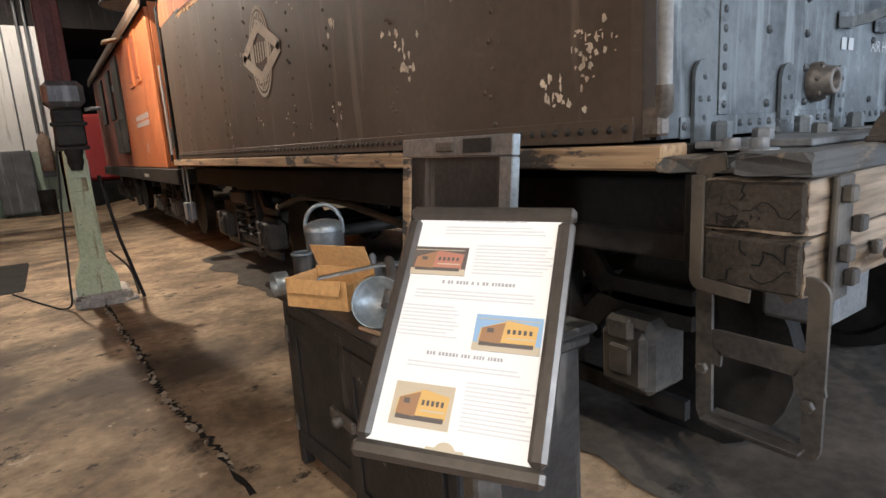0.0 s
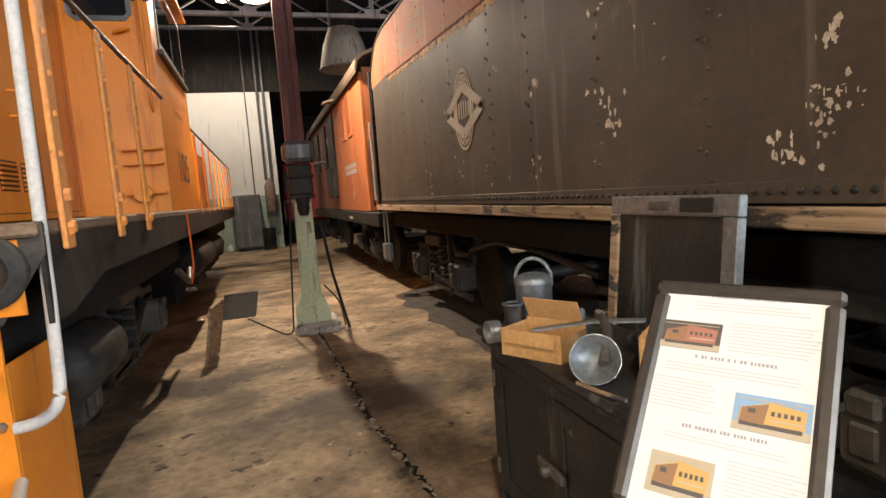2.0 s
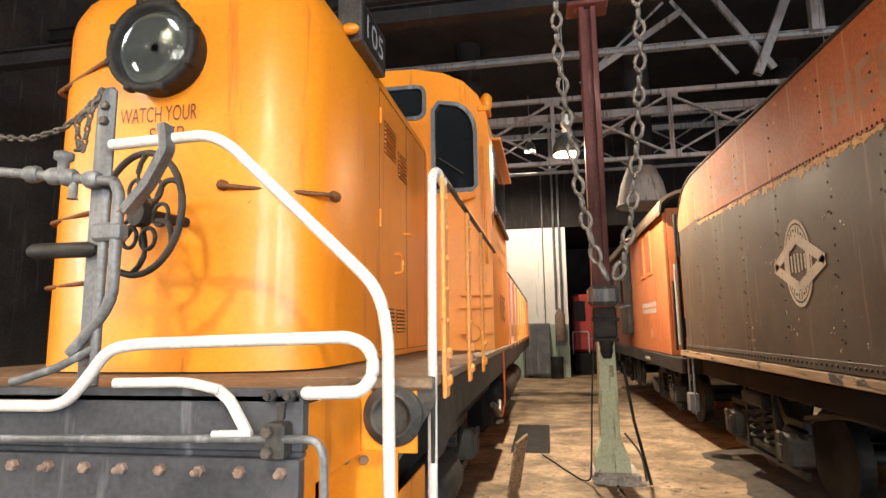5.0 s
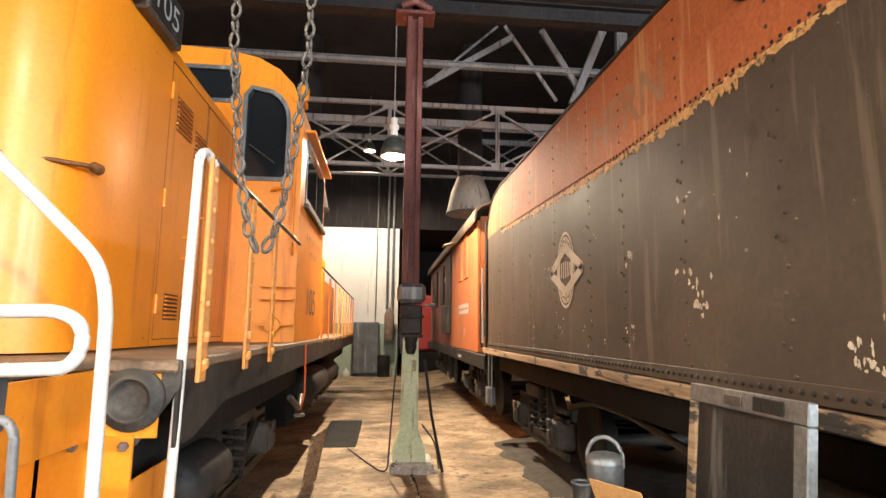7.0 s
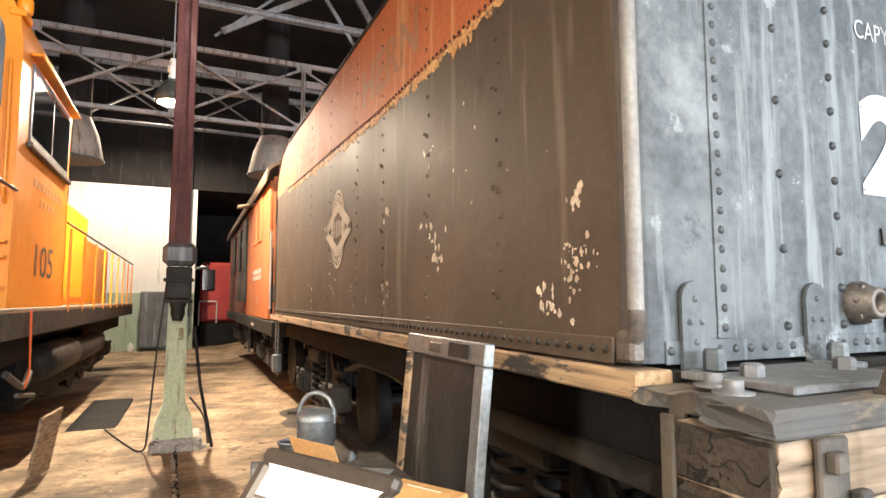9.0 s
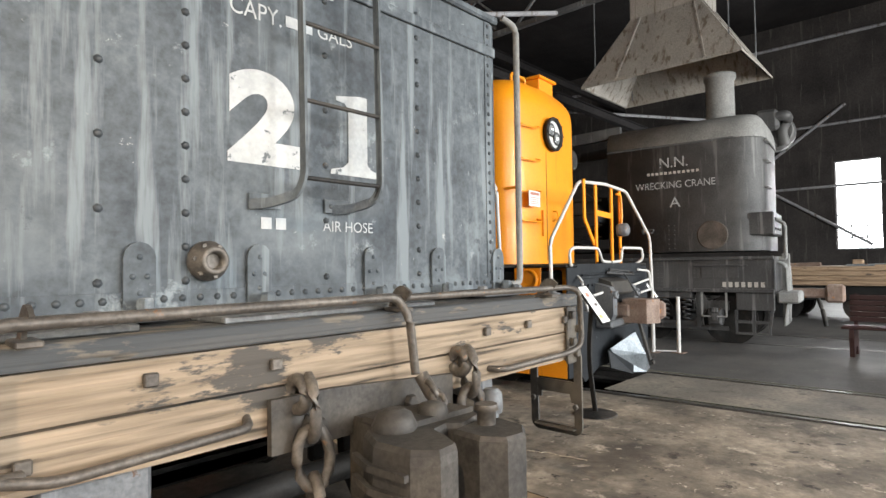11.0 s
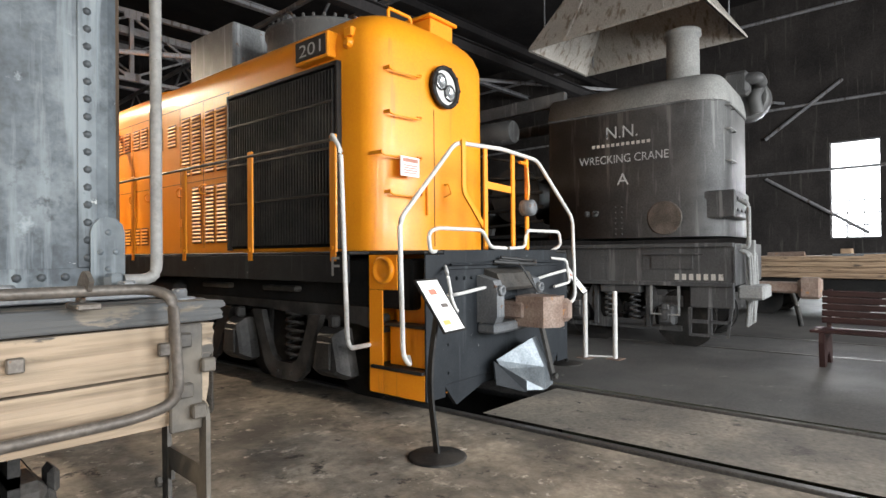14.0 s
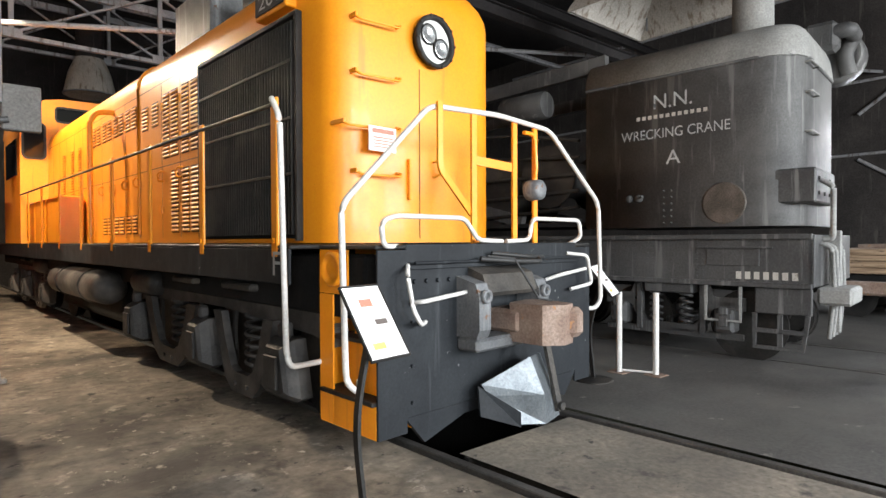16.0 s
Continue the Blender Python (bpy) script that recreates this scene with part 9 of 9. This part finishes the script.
def picture(u0, v0, u1, v1, body, sky_):
    x0, x1 = -w / 2 + u0 * w, -w / 2 + u1 * w
    y0, y1 = h / 2 - v1 * h, h / 2 - v0 * h
    print_blocks(sheet, m, [("photo", x0, y0, x1, y1, sky_)])
    dx, dy = x1 - x0, y1 - y0
    g = Geo()
    g.box(x0, y0, 0.0056, x1, y0 + dy * 0.22, 0.006, 0, m)
    part("photo_ground", g, PICTURES[4], sheet)
    g = Geo()
    g.prism([(x0 + dx * 0.08, y0 + dy * 0.25), (x0 + dx * 0.92, y0 + dy * 0.2), (x0 + dx * 0.94, y0 + dy * 0.75), (x0 + dx * 0.5, y0 + dy * 0.86), (x0 + dx * 0.1, y0 + dy * 0.62)], 0.0061, 0.0065, "z", False, m)
    part("photo_engine", g, body, sheet)
    g = Geo()
    g.box(x0 + dx * 0.1, y0 + dy * 0.14, 0.0066, x0 + dx * 0.9, y0 + dy * 0.25, 0.007, 0, m)
    part("photo_shadow", g, PICTURES[2], sheet)
    g = Geo()
    g.prism([(x0 + dx * 0.1, y0 + dy * 0.25), (x0 + dx * 0.42, y0 + dy * 0.22), (x0 + dx * 0.46, y0 + dy * 0.80), (x0 + dx * 0.12, y0 + dy * 0.62)], 0.0071, 0.0074, "z", False, m)
    part("photo_cab", g, PICTURES[5], sheet)
    g = Geo()
    for k in range(5):
        g.box(x0 + dx * (0.5 + 0.08 * k), y0 + dy * 0.50, 0.0071, x0 + dx * (0.545 + 0.08 * k), y0 + dy * 0.62, 0.0075, 0, m)
    g.box(x0 + dx * 0.2, y0 + dy * 0.5, 0.0076, x0 + dx * 0.3, y0 + dy * 0.62, 0.008, 0, m)
    part("photo_windows", g, PICTURES[2], sheet, "", "stuff")
    g = Geo()
    g.box(x0 + dx * 0.5, y0 + dy * 0.36, 0.0071, x0 + dx * 0.9, y0 + dy * 0.40, 0.0075, 0, m)
    g.box(x0 + dx * 0.05, y0 + dy * 0.86, 0.0071, x0 + dx * 0.95, y0 + dy * 0.885, 0.0075, 0, m)
    part("photo_lines", g, PICTURES[4], sheet, "", "stuff")


picture(0.08, 0.185, 0.42, 0.305, PICTURES[3], PICTURES[2])
picture(0.54, 0.45, 0.90, 0.585, PICTURES[1], PICTURES[0])
picture(0.17, 0.725, 0.50, 0.875, PICTURES[1], PICTURES[4])
g = Geo()
gp = Geo()
for v, u0, u1 in ((0.055, 0.33, 0.72), (0.325, 0.30, 0.72), (0.605, 0.30, 0.72)):
    u = u0
    while u < u1:
        du = rng.uniform(0.009, 0.015)
        g.box(-w / 2 + u * w, h / 2 - (v + 0.013) * h, 0.0045, -w / 2 + (u + du) * w, h / 2 - v * h, 0.0052, 0, m)
        u += du + (0.006 if rng.random() < 0.8 else 0.02)
for v0, v1, u0, u1 in ((0.09, 0.13, 0.25, 0.85), (0.17, 0.29, 0.46, 0.92), (0.365, 0.40, 0.15, 0.9), (0.43, 0.56, 0.10, 0.46), (0.645, 0.67, 0.2, 0.85), (0.70, 0.86, 0.55, 0.92)):
    v = v0
    while v < v1:
        gp.box(-w / 2 + u0 * w, h / 2 - (v + 0.005) * h, 0.0045, -w / 2 + (u1 - rng.uniform(0, 0.08)) * w, h / 2 - v * h, 0.0050, 0, m)
        v += 0.0145
part("heading_print", g, INK, sheet, "grey printed headings", "stuff")
part("body_print", gp, INKPALE, sheet, "pale lines of small print", "stuff")
g = Geo()
n = 24
g.prism([(0.035 * w * 1.6 * math.cos(2 * math.pi * k / n), -h * 0.44 + 0.04 * h * 0.8 * math.sin(2 * math.pi * k / n)) for k in range(n)], 0.0045, 0.005, "z", False, m)
g.box(-0.10 * w, -0.450 * h, 0.0046, 0.10 * w, -0.430 * h, 0.0054, 0, m)
part("printed_seal", g, PICTURES[4], sheet)
c = (Vector(SIGN[1]) + Vector(SIGN[2])) / 2
back = m.to_3x3() @ Vector((0, 0, -1))
g = Geo()
g.box(c.x - 0.03 + back.x * 0.03, c.y - 0.02 + back.y * 0.03, 0.0, c.x + 0.03 + back.x * 0.03, c.y + 0.02 + back.y * 0.03, c.z - 0.06, 0.006)
part("post", g, IRON, sg)
g = Geo()
g.box(c.x - 0.16, c.y - 0.14, 0.0, c.x + 0.16, c.y + 0.16, 0.02, 0.006)
part("foot_plate", g, IRON, sg)

for bx_, by_, tl, tr, bl in ((6.85, 1.66, (6.75, 1.80, 1.25), (7.03, 1.845, 1.25), (6.845, 1.555, 0.885)), (10.42, 2.75, (10.13, 2.62, 1.22), (10.40, 2.70, 1.24), (10.28, 2.42, 0.92))):
    ss = thing("locomotive_sign", (bx_, by_, 0), "small framed sign on a bowed black floor stand", "sign", "signs by the locomotives")
    mm, w2, h2, sh2 = framed_panel(ss, tl, tr, bl, BLACKIRON, 0.012)
    print_blocks(sh2, mm, [("photo", -w2 * 0.18, h2 * 0.20, w2 * 0.12, h2 * 0.30, PICTURES[3]), ("photo", w2 * 0.0, -h2 * 0.05, w2 * 0.3, h2 * 0.02, PICTURES[2]), ("photo", -w2 * 0.3, -h2 * 0.36, 0, -h2 * 0.28, PICTURES[1])])
    cc = (Vector(tr) + Vector(bl)) / 2
    g = Geo()
    g.bar([(cc.x - 0.01, cc.y + 0.02, cc.z - 0.02), (bx_ - 0.04, by_ + 0.04, 0.55), (bx_, by_, 0.02)], 0.045, 0.02, (1, 0, 0), 0.2)
    part("post", g, BLACKIRON, ss)
    g = Geo()
    g.lathe([(0.21, 0), (0.21, 0.008), (0.19, 0.014), (0.03, 0.03)], (bx_, by_, 0.0), "z", 28)
    part("base", g, BLACKIRON, ss)

# ---- tool cabinet with its clutter ----
CT = 0.845
cb = thing("tool_cabinet", (1.05, 1.75, 0), "scuffed black wooden tool cabinet with sprung doors", "cabinet")
cx0, cx1, cy0, cy1 = 0.84, 1.30, 1.12, 2.34
g = Geo()
g.box(cx0 - 0.05, cy0 - 0.05, CT - 0.03, cx1 + 0.03, cy1 + 0.05, CT, 0.012)
g.box(cx0 - 0.03, cy0 - 0.03, CT - 0.07, cx1 + 0.02, cy1 + 0.03, CT - 0.03, 0.012)
part("top", g, BLACKPAINT, cb)
g = Geo()
g.box(cx0 + 0.03, cy0, 0.10, cx1, cy1, CT - 0.07, 0.006)
g.box(cx0, cy1 - 0.05, 0.02, cx0 + 0.05, cy1, CT - 0.07, 0.006)
g.box(cx0, cy0, 0.02, cx0 + 0.05, cy0 + 0.05, CT - 0.07, 0.006)
g.box(cx0, cy0 + 0.05, CT - 0.13, cx0 + 0.03, cy1 - 0.05, CT - 0.07, 0.004)
part_each("carcass_panel", g, BLACKPAINT, cb)
ym = 1.78
for y0, y1, sp in ((ym + 0.004, cy1 - 0.055, 0.03), (cy0 + 0.055, ym - 0.004, 0.0)):
    g = Geo()
    hinge_y = y1 if sp else y0
    mm = Matrix.Translation((cx0 + 0.012, hinge_y, 0)) @ pose(0, 0, 0, 0, 0, (4 if sp else -1)) @ Matrix.Translation((0, -hinge_y, 0))
    g.box(-0.012, y0, 0.12, 0.012, y1, CT - 0.135, 0.005, mm)
    for a, b, c_, d in ((y0, y0 + 0.07, 0.12, CT - 0.135), (y1 - 0.07, y1, 0.12, CT - 0.135), (y0 + 0.07, y1 - 0.07, 0.12, 0.20), (y0 + 0.07, y1 - 0.07, CT - 0.22, CT - 0.135)):
        g.box(-0.02, a, c_, -0.012, b, d, 0.003, mm)
    dr = part("door", g, BLACKPAINT, cb)
    g = Geo()
    for z in (0.2, 0.6):
        g.tube([(cx0 - 0.012, hinge_y, z), (cx0 - 0.012, hinge_y, z + 0.07)], 0.010, 8)
    part_each("hinge", g, IRON, dr)
g = Geo()
g.box(cx0 - 0.03, ym - 0.10, 0.43, cx0 - 0.012, ym + 0.08, 0.47, 0.004)
g.lathe([(0.02, 0), (0.022, -0.02), (0.012, -0.03)], (cx0 - 0.03, ym - 0.01, 0.45), "x", 10)
part("hasp", g, IRON, cb)

pl = thing("oil_pail", (0.99, 2.17, CT), "dark grey lidded pail with an arched bail handle", "pail")
g = Geo()
g.lathe([(0.066, 0), (0.07, 0.008), (0.072, 0.12), (0.076, 0.13), (0.076, 0.17), (0.078, 0.205), (0.074, 0.215)], (0.99, 2.17, CT), "z", 28)
part("body", g, PAILGREY, pl)
g = Geo()
g.lathe([(0.079, 0.212), (0.079, 0.232), (0.055, 0.248), (0.02, 0.256)], (0.99, 2.17, CT), "z", 28)
part("lid", g, ZINC, pl)
g = Geo()
g.tube([(0.93, 2.215, CT + 0.20)] + [(0.99 - 0.06 * math.cos(a), 2.17 + 0.045 * math.cos(a), CT + 0.23 + 0.085 * math.sin(a)) for a in [math.pi * k / 12 for k in range(13)]] + [(1.05, 2.125, CT + 0.20)], 0.009, 8)
part("handle", g, ZINC, pl)
cn = thing("tin_can", (0.885, 2.16, CT), "small dark can with a bright rolled rim", "can")
g = Geo()
g.lathe([(0.034, 0), (0.036, 0.005), (0.04, 0.135), (0.036, 0.135), (0.033, 0.02)], (0.885, 2.16, CT), "z", 22)
part("body", g, BLACKPAINT, cn)
g = Geo()
g.ring((0.885, 2.16, CT + 0.135), "z", 0.040, 0.006, 22)
g.lathe([(0.038, 0.125), (0.001, 0.123)], (0.885, 2.16, CT), "z", 20)
part("rim", g, SHINYSTEEL, cn)
for x, y, r, hh in ((1.07, 1.93, 0.034, 0.12), (1.02, 2.0, 0.018, 0.11), (1.10, 1.5, 0.022, 0.13)):
    g = Geo()
    g.lathe([(r, 0), (r, hh * 0.55), (r * 0.8, hh * 0.72), (r * 0.4, hh * 0.78), (r * 0.45, hh), (r * 0.2, hh * 1.12)], (x, y, CT), "z", 18)
    solid("oil_bottle", g, PAILGREY, "small dark oil bottle with a cap", "bottle", "bottles on the cabinet")
# torn carton
cbx = thing("open_carton", (0.88, 1.86, CT), "torn open brown cardboard carton with tools sticking out", "carton")
mm = pose(0.87, 1.87, CT, 0, 0, -62)
for x0, y0, x1, y1, hh in ((-0.13, -0.085, 0.13, -0.080, 0.10), (-0.13, 0.080, 0.13, 0.085, 0.11), (-0.13, -0.08, -0.125, 0.08, 0.10), (0.125, -0.08, 0.13, 0.08, 0.09)):
    g = Geo()
    g.box(x0, y0, 0.002, x1, y1, hh, 0.001, mm)
    part("wall", g, CARDBOARD, cbx)
g = Geo()
g.box(-0.13, -0.085, 0.0, 0.13, 0.085, 0.004, 0, mm)
part("bottom", g, CARDBOARD, cbx)
g = Geo()
g.box(-0.12, 0, 0, 0.12, 0.004, 0.09, 0.001, mm @ Matrix.Translation((0, 0.083, 0.11)) @ pose(0, 0, 0, 24, 0, 0))
part("flap", g, CARDBOARD, cbx)
g = Geo()
g.box(-0.11, 0, 0, 0.11, 0.004, 0.05, 0.001, mm @ Matrix.Translation((0, -0.083, 0.10)) @ pose(0, 0, 0, 165, 0, 0))
part("flap", g, CARDBOARD, cbx)
g = Geo()
g.bar([(0.82, 1.85, CT + 0.10), (0.98, 1.70, CT + 0.14), (1.10, 1.58, CT + 0.15)], 0.04, 0.008, (0, 0, 1))
solid("hand_tool", g, ZINC, "flat grey steel tool lying across the carton", "tool", "tools on the cabinet")
g = Geo()
g.tube([(1.14, 1.86, CT + 0.03), (1.02, 1.72, CT + 0.16), (0.96, 1.58, CT + 0.13), (0.88, 1.50, CT + 0.06)], 0.016, 8, 0.08)
solid("hand_tool", g, IRON, "bent dark iron lever", "tool", "tools on the cabinet")
g = Geo()
g.tube([(1.2, 1.8, CT + 0.02), (1.12, 1.62, CT + 0.10), (1.0, 1.42, CT + 0.02)], 0.018, 8, 0.1)
solid("hand_tool", g, PAILGREY, "thick grey hose end", "tool", "tools on the cabinet")
lc = thing("lamp_guard", (0.92, 1.62, CT), "wire lamp guard with a glass jar inside", "lamp guard")
g = Geo()
for k in range(8):
    a = 2 * math.pi * k / 8
    g.tube([(0.92 + 0.045 * math.cos(a), 1.62 + 0.045 * math.sin(a), CT + 0.004), (0.92 + 0.052 * math.cos(a), 1.62 + 0.052 * math.sin(a), CT + 0.06), (0.92 + 0.03 * math.cos(a), 1.62 + 0.03 * math.sin(a), CT + 0.11)], 0.002, 5)
for z, r in ((0.01, 0.046), (0.06, 0.053), (0.11, 0.03)):
    g.ring((0.92, 1.62, CT + z), "z", r, 0.002, 18, 5)
part("wire_cage", g, ZINC, lc)
g = Geo()
g.lathe([(0.025, 0.004), (0.032, 0.05), (0.02, 0.09), (0.018, 0.1)], (0.92, 1.62, CT), "z", 16)
part("jar", g, BLACKGLASS, lc)
rf = thing("reflector_bowl", (0.86, 1.50, CT), "galvanised metal reflector bowl tipped on its side", "bowl")
mm = pose(0.86, 1.51, CT + 0.075, 62, 0, -38)
g = Geo()
prof = [(0.012, -0.06), (0.03, -0.055), (0.06, -0.03), (0.078, 0.0), (0.08, 0.006), (0.075, 0.0), (0.056, -0.025), (0.03, -0.045), (0.012, -0.05)]
g.loft([[(r * math.cos(2 * math.pi * k / 28), r * math.sin(2 * math.pi * k / 28), z_) for k in range(28)] for r, z_ in prof], True, True, True, mm)
part("bowl", g, ZINC, rf)
g = Geo()
g.tube([tuple(mm @ Vector((0, 0, -0.055))), tuple(mm @ Vector((0, 0.0, -0.13))), tuple(mm @ Vector((0, 0.05, -0.2)))], 0.012, 8)
part("neck", g, GREYSTEEL, rf)
g = Geo()
g.tube([(0.80, 1.52, CT + 0.008), (0.815, 1.42, CT + 0.008), (0.84, 1.33, CT + 0.008)], 0.007, 6)
solid("wooden_stick", g, OAKY, "short pale wooden stick on the cabinet top", "stick")
c2 = thing("shipping_carton", (1.12, 1.38, CT), "closed brown cardboard box with a white slip on top", "carton")
mm = pose(1.11, 1.39, CT, 0, 0, -60)
g = Geo()
g.box(-0.12, -0.09, 0, 0.12, 0.09, 0.14, 0.004, mm)
part("box", g, CARDBOARD, c2)
g = Geo()
g.box(-0.06, -0.05, 0.142, 0.06, 0.04, 0.145, 0, mm)
part("slip", g, PAPER, c2)
g = Geo()
g.box(-0.12, 0.0, 0, 0.12, 0.004, 0.09, 0.001, mm @ Matrix.Translation((0, -0.09, 0.141)) @ pose(0, 0, 0, -78, 0, 0))
part("flap", g, CARDBOARD, c2)
g = Geo()
g.lathe([(0.045, 0), (0.046, -0.05), (0.042, -0.05), (0.035, -0.01)], (0.79, 2.10, CT + 0.047), "x", 16)
solid("metal_cup", g, ZINC, "small metal cup lying on its side", "cup")

# framed panel leaning on the tender
bd = thing("framed_panel", (1.36, 1.79, 0), "dark framed board leaning on the tender", "panel")
bx0, lean = 1.24, 5.6
mm = Matrix.Translation((1.25, 1.79, 0.01)) @ pose(0, 0, 0, 0, lean, 0)
for nm, a, b, c_, d, mt in (("stile", 0.29, 0.345, 0.0, 1.31, OAKY), ("stile", -0.345, -0.28, 0.0, 1.31, ZINC), ("top_rail", -0.345, 0.345, 1.312, 1.385, ZINC), ("bottom_rail", -0.28, 0.29, 0.0, 0.08, BLACKPAINT)):
    g = Geo()
    g.box(-0.018, a, c_, 0.018, b, d, 0.004, mm)
    part(nm, g, mt, bd)
g = Geo()
g.box(-0.006, -0.28, 0.08, 0.006, 0.29, 1.31, 0, mm)
part("board", g, BLACKPAINT, bd)
g = Geo()
g.box(-0.026, -0.02, 1.33, -0.018, 0.09, 1.365, 0.003, mm)
part("latch", g, IRON, bd)
g = Geo()
g.box(-0.024, -0.24, 1.325, -0.0185, -0.08, 1.375, 0.003, mm)
part("catch_plate", g, BLACKIRON, bd)

# hoist chain hanging from the roof
ch = thing("hoist_chain", (-0.18, 0.86, 1.72), "dark iron hoist chain hanging in a loop from above", "chain")
CHX0, CHX1, CHY, CHZ = CHAIN
pts = [Vector((CHX0 - 0.0, CHY, TOP)), Vector((CHX0, CHY, CHZ + 0.42))]
for k in range(1, 12):
    t = k / 12
    x = CHX0 + (CHX1 - CHX0) * t
    pts.append(Vector((x, CHY, CHZ + 0.42 * abs(2 * t - 1) ** 2.2)))
pts += [Vector((CHX1, CHY, CHZ + 0.42)), Vector((CHX1 + 0.0, CHY, TOP))]
total = sum((b - a).length for a, b in zip(pts, pts[1:]))
pitch = 0.032
n = int(total / pitch)
far_links = Geo()
for k in range(n):
    s = (k + 0.5) * total / n
    c_, d_ = along(pts, s)
    loop = chain_link_at(pts, s, k, 0.0225, 0.005)
    if c_.z < 3.2:
        g = Geo()
        g.tube(loop, 0.0036, 6, 0, True)
        part("link", g, IRON, ch)
    else:
        far_links.tube(loop, 0.0036, 5, 0, True)
part("upper_links", far_links, IRON, ch, "", "stuff")
